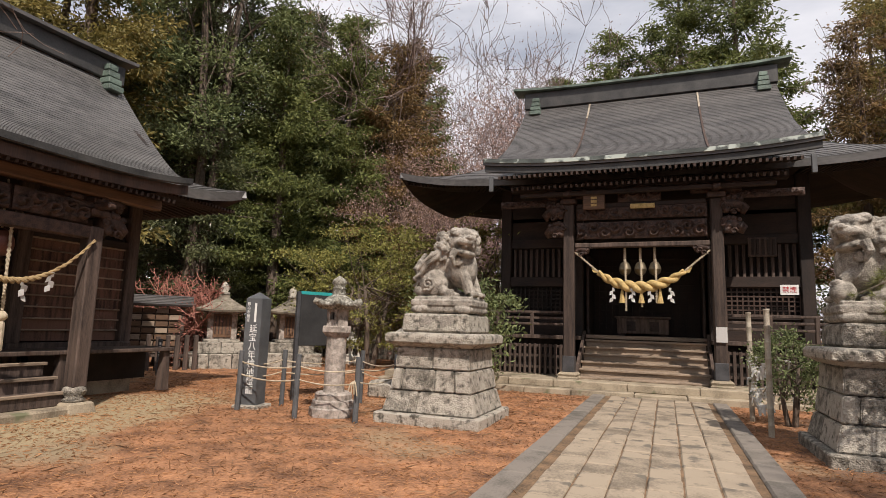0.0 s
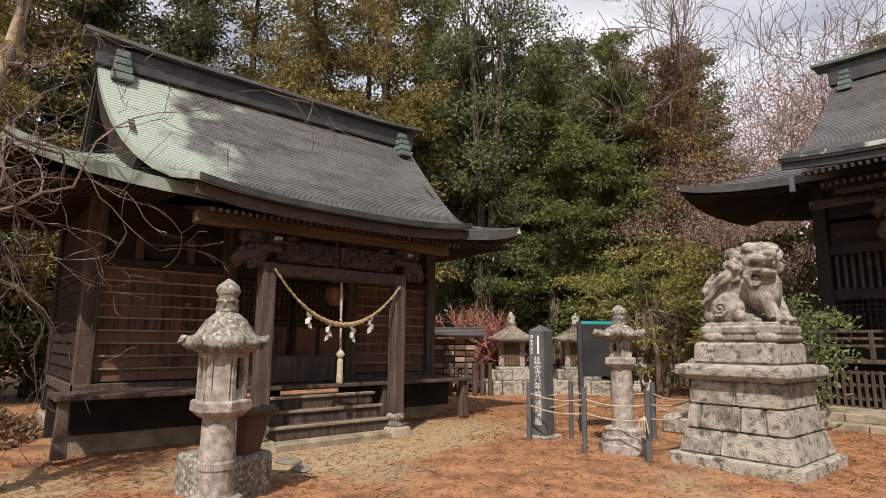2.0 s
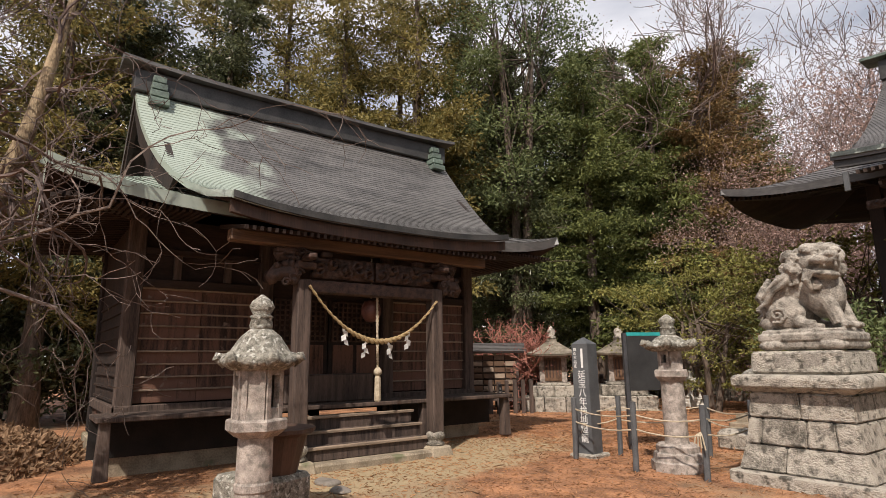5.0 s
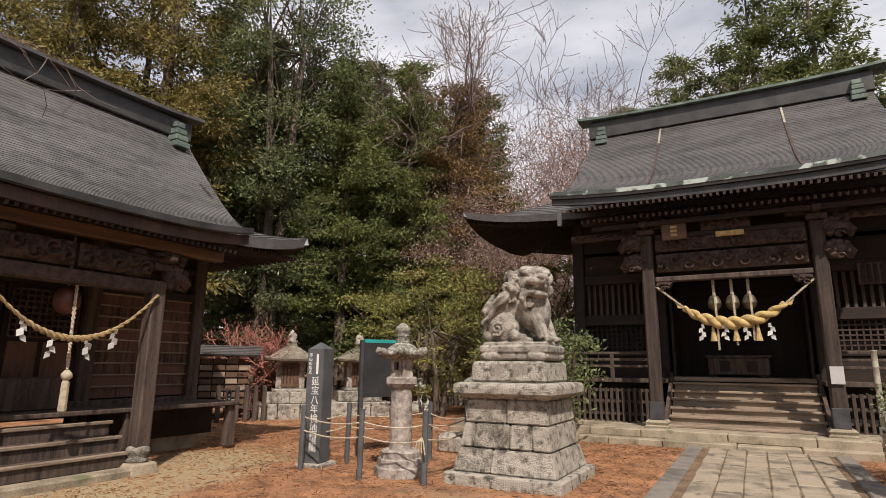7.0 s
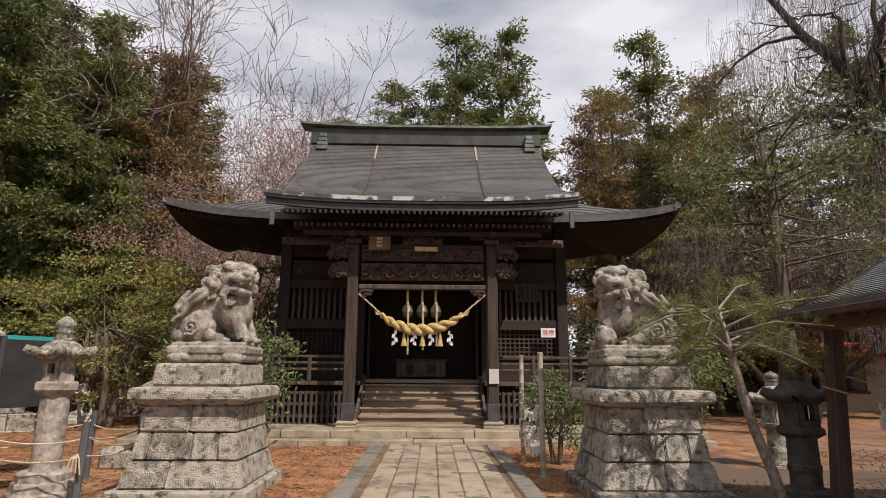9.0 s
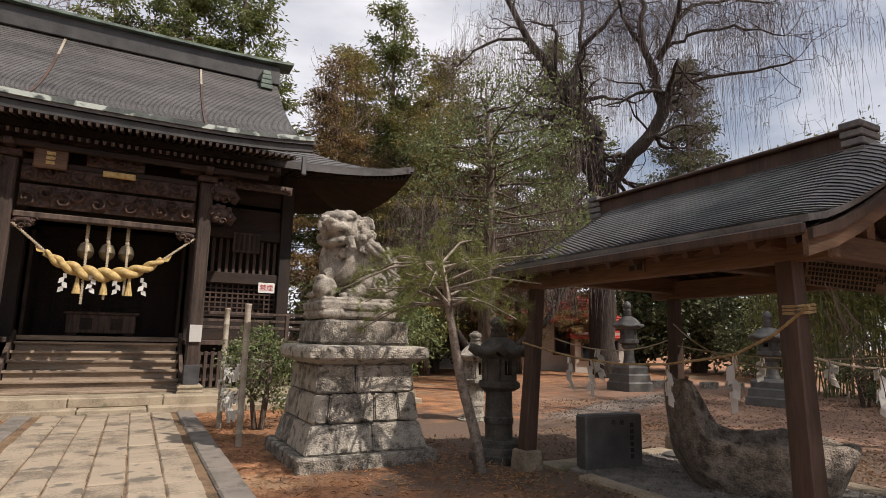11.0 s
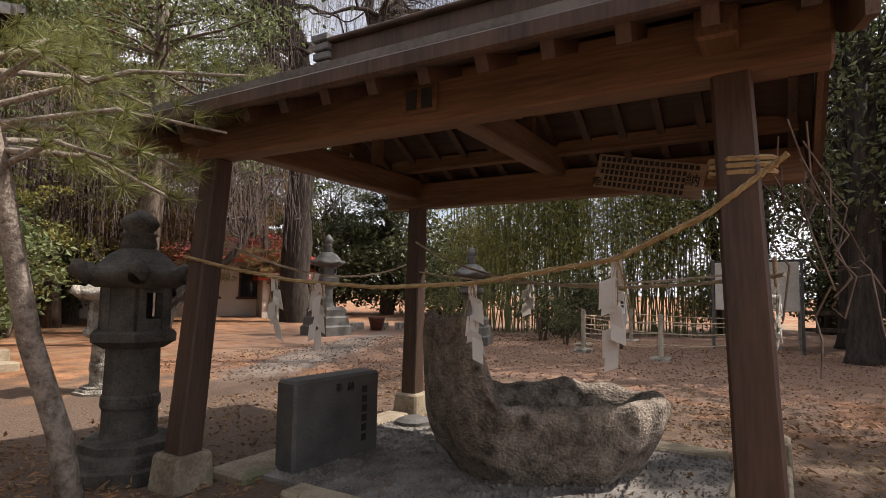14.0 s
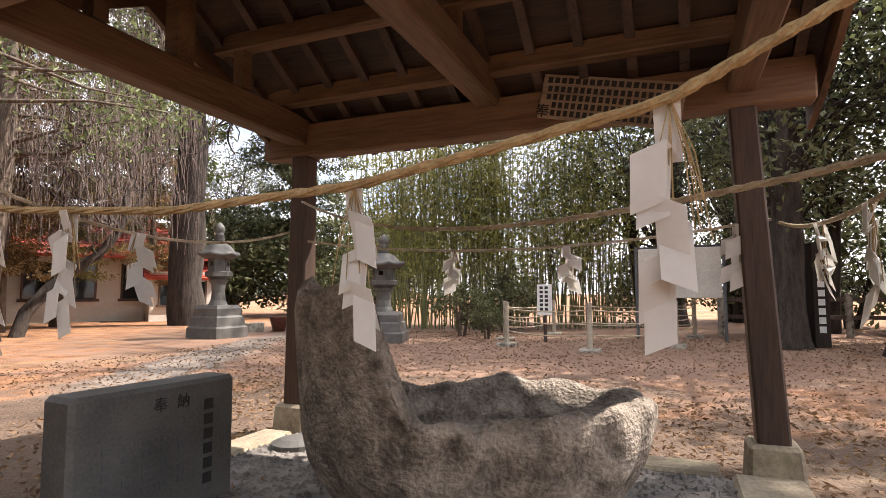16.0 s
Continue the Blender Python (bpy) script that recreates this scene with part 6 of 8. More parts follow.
for k in range(9):
    p = Vector((3.9 + rng.uniform(0, 0.1), 4.8 + rng.uniform(-0.06, 0.04), 1.9 - 0.03 * k))
    pts = [p]
    for j in range(7):
        p = p + Vector((rng.uniform(-0.08, 0.1), rng.uniform(-0.09, 0.06), rng.uniform(-0.24, 0.1)))
        pts.append(p)
    part("dry_vine", tube(bmesh.new(), pts, 0.004, 4), M_TWIG, loop)

# stone water trough, a hollowed natural boulder with a raised horn
def trough_r(a):
    return 0.5 + 0.3 * math.cos(a) ** 2 + 0.05 * noise.noise(Vector((math.cos(a) * 1.6, math.sin(a) * 1.6, 3)))


bm = bmesh.new()
rows, n = [], 64
prof = ((0.62, -0.1), (0.74, 0.05), (0.88, 0.2), (0.98, 0.36), (1.0, 0.47), (0.98, 0.55), (0.86, 0.555), (0.78, 0.47), (0.6, 0.36), (0.3, 0.32), (0.02, 0.31))
for j, (k, z) in enumerate(prof):
    ring = []
    for i in range(n):
        a = 6.28318 * i / n
        r = trough_r(a) * k
        wob = 1 + 0.12 * noise.noise(Vector((math.cos(a) * 2.3, math.sin(a) * 2.3, z * 4))) + 0.16 * abs(noise.noise(Vector((math.cos(a) * 4, math.sin(a) * 4, z * 5 + 7)))) + 0.05 * noise.noise(Vector((math.cos(a) * 9, math.sin(a) * 9, z * 12)))
        zz = z + (0.05 * noise.noise(Vector((math.cos(a) * 2.5, math.sin(a) * 2.5, 9))) + 0.07 * noise.noise(Vector((math.cos(a) * 4, math.sin(a) * 4, 2))) + 0.03 * noise.noise(Vector((math.cos(a) * 12, math.sin(a) * 12, 5)))) * (z > 0.4)
        horn = min(1.0, max(0.0, (math.cos(a - math.pi) - 0.66) / 0.17))
        if z > 0.4 and j < 8:
            zz += 0.56 * horn * (0.75, 1.0, 1.0, 0.35)[j - 4]
            wob += 0.03 * horn
        ring.append(bm.verts.new((r * wob * math.cos(a), r * wob * math.sin(a), zz)))
    rows.append(ring)
for a, b in zip(rows, rows[1:]):
    for i in range(n):
        bm.faces.new((a[i], a[(i + 1) % n], b[(i + 1) % n], b[i]))
bm.faces.new(rows[0][::-1]), bm.faces.new(rows[-1])
trough = part("stone_trough", bm, M_GRANITE, None)
trough.matrix_world = pose(5.28, 6.26, 0, 0, 0, -54) @ Matrix.Diagonal((1.04, 1.0, 0.97, 1))
sd = trough.modifiers.new("round", "SUBSURF")
sd.levels = sd.render_levels = 1
tagged(trough, "rough hollowed boulder water trough with a raised end", "trough")

slab = thing("inscribed_slab", "dark upright stone slab with carved dedication", "stone", pose(4.63, 7.66, 0, 0, 0, -5))
bm = block(-0.41, -0.1, -0.1, 0.41, 0.1, 0.61, 0.02)
part("slab", bm, M_SLABDARK, slab)
lettering("奉", 0.07, pose(-0.02, -0.104, 0.52, 90, 0, 0), M_INK, slab, "character")
lettering("納", 0.07, pose(0.1, -0.104, 0.52, 90, 0, 0), M_INK, slab, "character")
for k in range(6):
    part("text_bar", block(0.22, -0.104, 0.46 - 0.07 * k, 0.27, -0.1, 0.51 - 0.07 * k), M_INK, slab)
for c in range(5):
    for k in range(5):
        part("text_bar", block(-0.28 + 0.09 * c, -0.103, 0.36 - 0.05 * k, -0.25 + 0.09 * c, -0.1, 0.39 - 0.05 * k), M_GREY, slab)
lidst = tagged(part("drain_lid", lathe(bmesh.new(), [(0.16, 0.0), (0.16, 0.05), (0.1, 0.075), (0.03, 0.08)], 16, 5.85, 7.75), M_SLABDARK), "low round grey lid on the gravel", "lid")

# border stones and gravel under the pavilion
gb = thing("gravel_bed", "grey gravel and dry leaves under the trough", "gravel", kind="stuff")
part("bed", block(4.1, 5.1, -0.05, 6.15, 7.95, 0.02), M_GRAVEL, gb)
rng = random.Random(3)
vs, fs = [], []
for k in range(2600):
    x, y, r = rng.uniform(4.1, 6.15), rng.uniform(5.1, 7.95), rng.uniform(0.012, 0.03)
    z = 0.02
    o = len(vs)
    for dx, dy, dz in ((1, 0, 0), (0, 1, 0), (-1, 0, 0), (0, -1, 0), (0, 0, 0.7)):
        vs.append((x + r * dx * rng.uniform(0.7, 1.3), y + r * dy * rng.uniform(0.7, 1.3), z + r * dz))
    fs += [(o, o + 1, o + 4), (o + 1, o + 2, o + 4), (o + 2, o + 3, o + 4), (o + 3, o, o + 4)]
add_gravel = new("pebbles", bpy.data.meshes.new("pebbles"))
add_gravel.data.from_pydata(vs, [], fs)
add_gravel.data.materials.append(M_GRAVEL)
add_gravel.parent = gb
add_gravel["kind"] = "stuff"
kerb = thing("border_stones", "worn flat border stones round the gravel bed", "kerb", kind="structure")
for x0, y0, x1, y1 in ((3.9, 5.2, 4.1, 6.3), (3.9, 6.35, 4.1, 7.4), (3.95, 7.75, 4.9, 8.1), (4.95, 7.95, 6.1, 8.2), (6.15, 5.2, 6.4, 6.6), (6.15, 6.65, 6.4, 7.8), (4.2, 4.85, 5.2, 5.1), (5.25, 4.8, 6.2, 5.15)):
    part("stone", block(x0, y0, -0.05, x1, y1, 0.045, 0.02), M_PLAT, kerb)
# ---- plants ----
def mesh_from(name, verts, faces, mat, smooth=False):
    me = bpy.data.meshes.new(name)
    me.from_pydata(verts, [], faces)
    me.materials.append(mat)
    if smooth:
        for p in me.polygons:
            p.use_smooth = True
    return me


def leaves(rng, centres, ways, length, width, droop=0.0, jitter=0.6):
    """One rhombic, slightly folded leaf spray at each centre."""
    n = len(centres)
    w = ways + rng.normal(0, jitter, (n, 3))
    w[:, 2] -= droop
    w /= np.linalg.norm(w, axis=1)[:, None] + 1e-9
    s = np.cross(w, rng.normal(0, 1, (n, 3)))
    s /= np.linalg.norm(s, axis=1)[:, None] + 1e-9
    ln = length * rng.uniform(0.6, 1.3, n)[:, None]
    wd = width * rng.uniform(0.6, 1.3, n)[:, None]
    a, b = centres, centres + w * ln
    m = centres + w * ln * 0.45
    nn = np.cross(w, s) * wd * 0.25
    v = np.stack([a, m + s * wd / 2 + nn, b, m - s * wd / 2 + nn], 1).reshape(-1, 3)
    f = np.arange(4 * n).reshape(-1, 4)
    return v, f


def leaf_mesh(name, groups, mat):
    vs, fs, k = [], [], 0
    for v, f in groups:
        vs.append(v), fs.append(f + k)
        k += len(v)
    return mesh_from(name, np.concatenate(vs).tolist(), np.concatenate(fs).tolist(), mat)


def add_mesh(name, me, parent, label=""):
    ob = new(name, me)
    ob.parent = parent
    if label:
        ob["label"] = label
    return ob


def conifer(seed, h, r, z0, leaf, label, dense=1.0, bark=None, clump=0.42, m=None, lean=0.0, gap=0.25):
    """A cedar: tapered trunk, drooping limbs with clumped sprays, uneven outline."""
    rng = np.random.default_rng(seed)
    t = thing("conifer_tree", label, "tree", m, kind="")
    bm = bmesh.new()
    tr = 0.016 * h + 0.06
    pts = [(lean * z * z / h + 0.05 * math.sin(z), 0.04 * math.cos(z * 0.7), z) for z in np.linspace(-0.2, h * 0.97, 9)]
    tube(bm, pts, [tr * (1.25 if i == 0 else 1) * (1 - 0.93 * i / 8) for i in range(9)], 8)
    limbs, cen, way = [], [], []
    z = z0
    while z < h:
        k = (z - z0) / (h - z0)
        rad = r * (1 - k) ** 0.58 * (0.35 + 0.65 * min(1, k * 5 + 0.3))
        for _ in range(int(4 + 4 * rng.random())):
            if rng.random() < gap:
                continue
            az = rng.uniform(0, 6.283)
            ln = rad * rng.uniform(0.55, 1.2) + 0.25
            d = np.array([math.cos(az), math.sin(az), 0])
            base = np.array([lean * z * z / h, 0, z])
            tip = base + d * ln + np.array([0, 0, -0.12 * ln * (1 - k) + 0.3 * k])
            limbs.append((base, tip, ln))
            nc = max(2, int(ln / clump * 1.1))
            for c in range(nc):
                f = (c + 0.8) / nc
                p = base + (tip - base) * f + rng.normal(0, 0.16, 3) * (0.5 + ln * 0.12)
                ns = int(62 * dense * rng.uniform(0.6, 1.3))
                off = rng.normal(0, 1, (ns, 3)) * np.array([clump, clump, clump * 0.5]) * 0.5
                cen.append(p + off)
                way.append(off / (np.linalg.norm(off, axis=1)[:, None] + 0.2) + d * 0.5)
        z += 0.42 + 0.3 * rng.random() + 0.012 * h
    for b, tp, ln in limbs[::2]:
        tube(bm, [b, (b + tp) / 2 + np.array([0, 0, 0.08]), tp], [0.02 + 0.012 * ln, 0.015 + 0.006 * ln, 0.008], 4, False)
    part("trunk", bm, bark or M_BARK, t, smooth=True)
    add_mesh("crown", leaf_mesh("crown", [leaves(rng, np.concatenate(cen), np.concatenate(way), 0.22, 0.085, 0.35)], leaf), t)
    return t


def broadleaf(seed, h, r, z0, leaf, label, n_clump=120, per=60, size=0.17, trunks=2, bark=None, m=None, name="broadleaf_tree", flat=0.6, spread=0.85, tr=None, tight=0.15):
    """A round-leaved evergreen: forked trunk, limbs to every clump, gaps between the clumps."""
    rng = np.random.default_rng(seed)
    t = thing(name, label, "tree" if h > 5 else "shrub", m)
    bm = bmesh.new()
    tr = tr or 0.02 * h + 0.02
    forks = []
    for k in range(trunks):
        az = 6.283 * k / trunks + rng.uniform(0, 1)
        top = np.array([math.cos(az) * r * 0.3, math.sin(az) * r * 0.3, z0 + (h - z0) * 0.55])
        base = np.array([math.cos(az) * tr, math.sin(az) * tr, -0.15])
        mid = (base + top) / 2 + rng.normal(0, 0.12, 3) * h * 0.12
        mid[2] = (base[2] + top[2]) / 2
        tube(bm, [base, base * 0.75 + mid * 0.25, mid, top], [tr * 1.2, tr, tr * 0.75, tr * 0.4], 7)
        forks += [mid, top, (mid + top) / 2]
    cen, way = [], []
    for c in range(n_clump):
        d = rng.normal(0, 1, 3)
        d /= np.linalg.norm(d)
        zc = z0 + (h - z0) * 0.55
        p = np.array([d[0] * r, d[1] * r, d[2] * (h - z0) * 0.5]) * rng.uniform(0.35, 1.0) ** 0.5 * rng.uniform(0.75, 1.12) * spread + np.array([0, 0, zc])
        f = forks[int(rng.integers(len(forks)))]
        if c % 2 == 0:
            tube(bm, [f, (f + p) / 2 + rng.normal(0, 0.1, 3), p], [tr * 0.25, tr * 0.14, 0.006], 4, False)
        cs = r * tight * rng.uniform(0.6, 1.4)
        off = rng.normal(0, 1, (per, 3)) * np.array([cs, cs, cs * flat])
        cen.append(p + off)
        way.append(off / (np.linalg.norm(off, axis=1)[:, None] + 0.1) + np.array([0, 0, 0.2]))
    part("trunk", bm, bark or M_BARK, t, smooth=True)
    add_mesh("crown", leaf_mesh("crown", [leaves(rng, np.concatenate(cen), np.concatenate(way), size, size * 0.5, 0.1)], leaf), t)
    return t


def branches(rng, bm, p, d, length, rad, depth, out, bend=0.35, split=3, up=0.1, kink=0.18, minr=0.006, taper=0.62):
    """Grows one limb and its offspring; twig tips go to out."""
    n = 5 if depth > 1 else 3
    pts, q, w = [p], p.copy(), d.copy()
    for i in range(n):
        w = w + rng.normal(0, kink, 3) + np.array([0, 0, up * 0.3])
        w /= np.linalg.norm(w)
        q = q + w * length / n
        pts.append(q.copy())
    rr = [max(minr, rad * (1 - 0.45 * i / n)) for i in range(n + 1)]
    tube(bm if not isinstance(bm, list) else bm[rad < 0.045], pts, rr, 7 if rad > 0.06 else (5 if rad > 0.02 else 3), False)
    if depth == 0:
        out.append((pts[-1], w))
        return
    for k in range(split + int(rng.random() * 2)):
        i = int(rng.integers(1, n + 1)) if k else n
        nd = w + rng.normal(0, bend, 3)
        nd[2] += up
        nd /= np.linalg.norm(nd)
        if k == 0:
            nd = w + rng.normal(0, bend * 0.35, 3)
            nd /= np.linalg.norm(nd)
        branches(rng, bm, np.array(pts[i]), nd, length * rng.uniform(0.55, 0.85), rr[i] * (0.97 if k == 0 else taper), depth - 1, out, bend, split, up, kink, minr, taper)


def bare_tree(seed, h, rad, label, m=None, depth=5, split=2, bend=0.5, bark=None, name="bare_tree", up=0.15, trunks=1, buds=None, bud_n=0, bud_size=0.06, lean=(0, 0), bud_off=0.25, first=0.33, spread=0.5, minr=0.006, kink=0.18):
    rng = np.random.default_rng(seed)
    t = thing(name, label, "tree" if h > 3 else "shrub", m)
    bm, out = [bmesh.new(), bmesh.new()], []
    for k in range(trunks):
        d = np.array([lean[0] + (rng.normal(0, spread * 0.4) if trunks > 1 else 0), lean[1] + (rng.normal(0, spread * 0.4) if trunks > 1 else 0), 1.0])
        d /= np.linalg.norm(d)
        branches(rng, bm, np.array([0.12 * k * (1 if h > 3 else 0.4), 0.0, -0.1]), d, h * first, rad, depth, out, bend, split, up, kink, minr)
    part("trunk", bm[0], bark or M_TWIG, t, smooth=True)
    part("twig_spray", bm[1], bark or M_TWIG, t)["kind"] = "stuff"
    if buds is not None:
        tips = np.array([p for p, _ in out])
        c = np.repeat(tips, bud_n, 0) + rng.normal(0, bud_off, (len(tips) * bud_n, 3))
        add_mesh("bud_haze", leaf_mesh("bud_haze", [leaves(rng, c, rng.normal(0, 1, c.shape), bud_size, bud_size * 0.6)], buds), t)
    return t


def weeping_tree(seed, h, label, m, strands=1500, stems=((-0.3, 0.2), (0.15, -0.1)), low=3.6, rad=0.2):
    """A bare weeping cherry: dark crooked limbs and curtains of hanging twigs."""
    rng = np.random.default_rng(seed)
    t = thing("weeping_cherry_tree", label, "tree", m)
    bm, out = bmesh.new(), []
    for k, (dx, dy) in enumerate(stems):
        base = np.array([dx * 1.2, dy * 1.2, -0.1])
        p, w, pts = base.copy(), np.array([dx * 0.4, dy * 0.4, 1.0]), []
        for j in range(7):           # crooked stem
            pts.append(p.copy())
            w = w + rng.normal(0, 0.22, 3) * np.array([1, 1, 0.3])
            w /= np.linalg.norm(w)
            p = p + w * h * 0.075
        tube(bm, pts, [rad * (1.25 - 0.1 * j) for j in range(7)], 10, False)
        for q in range(4):
            az = 6.283 * (q + rng.random() * 0.6) / 4
            d = np.array([math.cos(az) * 0.75, math.sin(az) * 0.75, 0.75 if q else 1.3])
            branches(rng, bm, pts[-1] if q < 2 else pts[-2], d / np.linalg.norm(d), h * 0.24, rad * (0.62 - 0.06 * q), 4, out, 0.7, 2, 0.16, 0.28, 0.009, 0.66)
    part("trunk", bm, M_BARKD, t, smooth=True)
    tips = [p for p, _ in out]
    bm = bmesh.new()
    for k in range(strands):
        p = tips[int(rng.integers(len(tips)))] + rng.normal(0, 0.3, 3)
        az, ln = rng.uniform(0, 6.283), rng.uniform(0.8, 3.0)
        o = np.array([math.cos(az), math.sin(az), 0]) * rng.uniform(0.2, 0.9)
        pts = [p, p + o * 0.6 + np.array([0, 0, 0.12]), p + o + np.array([0, 0, -ln * 0.4]), p + o * 1.15 + rng.normal(0, 0.08, 3) + np.array([0, 0, -ln])]
        if pts[-1][2] < low:
            continue
        tube(bm, pts, [0.011, 0.009, 0.007, 0.005], 3, False)
    ob = part("twig_curtain", bm, M_TWIGC, t)
    ob["kind"] = "stuff"
    return t


def scaled(x, y, k, rz=0.0, kx=None):
    return pose(x, y, 0, 0, 0, rz) @ Matrix.Diagonal((kx or k, kx or k, k, 1))


# cedars round the precinct
c_olive = conifer(11, 20, 4.0, 3.5, L_OLIVE, "tall Japanese cedar with drooping olive-brown foliage", 1.1, m=pose(-21.0, 11.2, 0), clump=0.5, gap=0.1)
c_green = conifer(12, 17, 3.1, 2.2, L_CEDAR, "slender dark green cedar with bare lower trunk", 1.2, m=pose(-14.3, 23.6, 0), gap=0.1)
c_brown = conifer(13, 16, 3.0, 3.0, L_BROWN, "cedar tinged rusty brown in late winter", 1.0, m=pose(-12.4, 25.6, 0))
c_dark = conifer(14, 18, 3.3, 1.6, L_DARK, "dense dark cedar at the wood's edge", 1.1, m=pose(-19.0, 21.0, 0), gap=0.1)
for src, spots in ((c_olive, ((-24.5, 6.6, 0.92, 40), (-23.5, 15.5, 1.05, 100), (8.6, 29.0, 0.82, 20), (11.5, 25.5, 0.75, 190), (9.4, 33.5, 0.95, 80), (-27, 1.0, 0.95, 200), (14.5, 29.5, 0.9, 300), (-26, 10.5, 1.15, 330))),
                   (c_green, ((-16.5, 21.2, 0.95, 70), (-2.8, 34.5, 1.17, 30), (0.6, 33.5, 1.33, 150), (3.4, 33.3, 1.36, 260), (-6.2, 35.5, 1.05, 10), (-1.0, 36.5, 1.2, 200), (11.2, 30.6, 1.22, 100), (5.4, 37, 1.12, 40), (-13.0, 29.0, 1.0, 310), (20.5, 27.0, 1.15, 20))),
                   (c_brown, ((-15.5, 27.0, 1.0, 90), (7.0, 27.0, 0.9, 200), (-19.5, 25.0, 1.15, 30), (14.0, 25.8, 0.8, 60))),
                   (c_dark, ((-17.0, 24.6, 0.95, 50), (-22.0, 19.0, 1.1, 140), (-25.0, 24.0, 1.2, 260), (-20.0, 28.0, 1.1, 20), (-15.0, 32.0, 1.0, 90), (-23.0, -2.5, 1.0, 10), (-20.5, 2.8, 0.9, 210), (-26.0, -6.0, 1.15, 70), (-21.5, 6.6, 0.95, 290), (-19.5, -6.5, 0.95, 40), (-30, 15, 1.2, 10), (25.5, 22.5, 0.95, 120), (-17.8, 17.6, 0.85, 190)))):
    for x, y, k, rz in spots:
        copy_thing(src, scaled(x, y, k, rz))

# the tall broad-leaved evergreen, and another beside the hall
broadleaf(21, 22.5, 3.5, 5.5, L_BROAD, "tall broad-leaved evergreen with forked pale trunk", 115, 230, 0.17, 3, m=pose(-17.6, 17.6, 0), spread=1.0, tr=0.24, tight=0.125)
for x, y, k, rz in ((-15.2, 19.6, 0.9, 15), (-13.2, 21.4, 0.88, 140)):
    copy_thing(c_green, scaled(x, y, k, rz))
copy_thing(c_brown, scaled(-11.6, 22.6, 0.9, 70))
copy_thing(c_olive, scaled(-20.2, 14.4, 1.1, 70))
copy_thing(c_olive, scaled(-22.6, 3.6, 0.85, 160))
# unseen cedar added to the south-east to shade the pavilion ground
copy_thing(c_olive, scaled(10.5, -3.5, 0.9, 140))
copy_thing(c_olive, scaled(-18.2, -2.6, 0.9, 20))
copy_thing(c_olive, scaled(-18.6, 1.4, 0.8, 260))
copy_thing(c_olive, scaled(-16.4, -6.2, 0.95, 120))

# loose yellow-green shrubs and small trees beside the main hall
sh = broadleaf(23, 4.3, 2.2, 0.6, L_YELLOW, "loose yellow-green evergreen shrub", 75, 80, 0.12, 3, m=pose(-9.6, 17.6, 0), name="evergreen_shrub", spread=1.3, tight=0.1, flat=0.3)
for x, y, k, rz in ((-7.7, 19.0, 0.95, 80), (-11.6, 19.6, 1.05, 150), (-6.6, 20.4, 1.2, 220), (7.6, 20.5, 0.9, 40)):
    copy_thing(sh, scaled(x, y, k, rz))
sh2 = broadleaf(24, 2.7, 1.0, 0.3, L_BROAD, "leafy green shrub beside the shrine veranda", 60, 40, 0.12, 3, m=pose(-4.7, 14.0, 0), name="green_shrub", spread=1.0)
for x, y, k, rz in ((-6.0, 15.6, 1.1, 70), (4.4, 14.2, 0.85, 200), (5.3, 15.2, 1.0, 120), (1.45, 11.9, 0.6, 20)):
    copy_thing(sh2, scaled(x, y, k, rz))

# bare trees
bt = bare_tree(31, 25, 0.34, "tall leafless tree with pale pinkish twigs", pose(-9.0, 30.6, 0), 6, 3, 0.66, M_TWIGP, up=0.16, first=0.31, minr=0.013, buds=L_PINK, bud_n=3, bud_size=0.09, bud_off=0.3, kink=0.2)
copy_thing(bt, scaled(-12.6, 29.0, 0.95, 120))
copy_thing(bt, scaled(-10.8, 31.2, 1.05, 230))
copy_thing(bt, scaled(6.4, 31.0, 0.8, 200))
pk = bare_tree(32, 15, 0.24, "leafless tree hazed with pink-brown buds", pose(-9.8, 25.2, 0), 5, 3, 0.6, M_TWIGP, up=0.12, buds=L_PINK, bud_n=34, bud_size=0.11, first=0.33, bud_off=0.42, minr=0.012)
for x, y, k, rz in ((-11.8, 25.0, 0.85, 100), (-7.8, 24.6, 0.8, 200), (8.2, 25.5, 0.7, 30), (-11.0, 27.4, 1.2, 60), (-8.4, 27.8, 1.1, 150)):
    copy_thing(pk, scaled(x, y, k, rz))
rs = bare_tree(33, 3.7, 0.06, "bare shrub with reddish twigs", pose(-15.1, 14.6, 0), 5, 2, 0.6, M_TWIGR, name="bare_shrub", trunks=8, up=0.1, spread=0.9, first=0.3, minr=0.012, buds=L_REDBUD, bud_n=5, bud_size=0.06, bud_off=0.12)
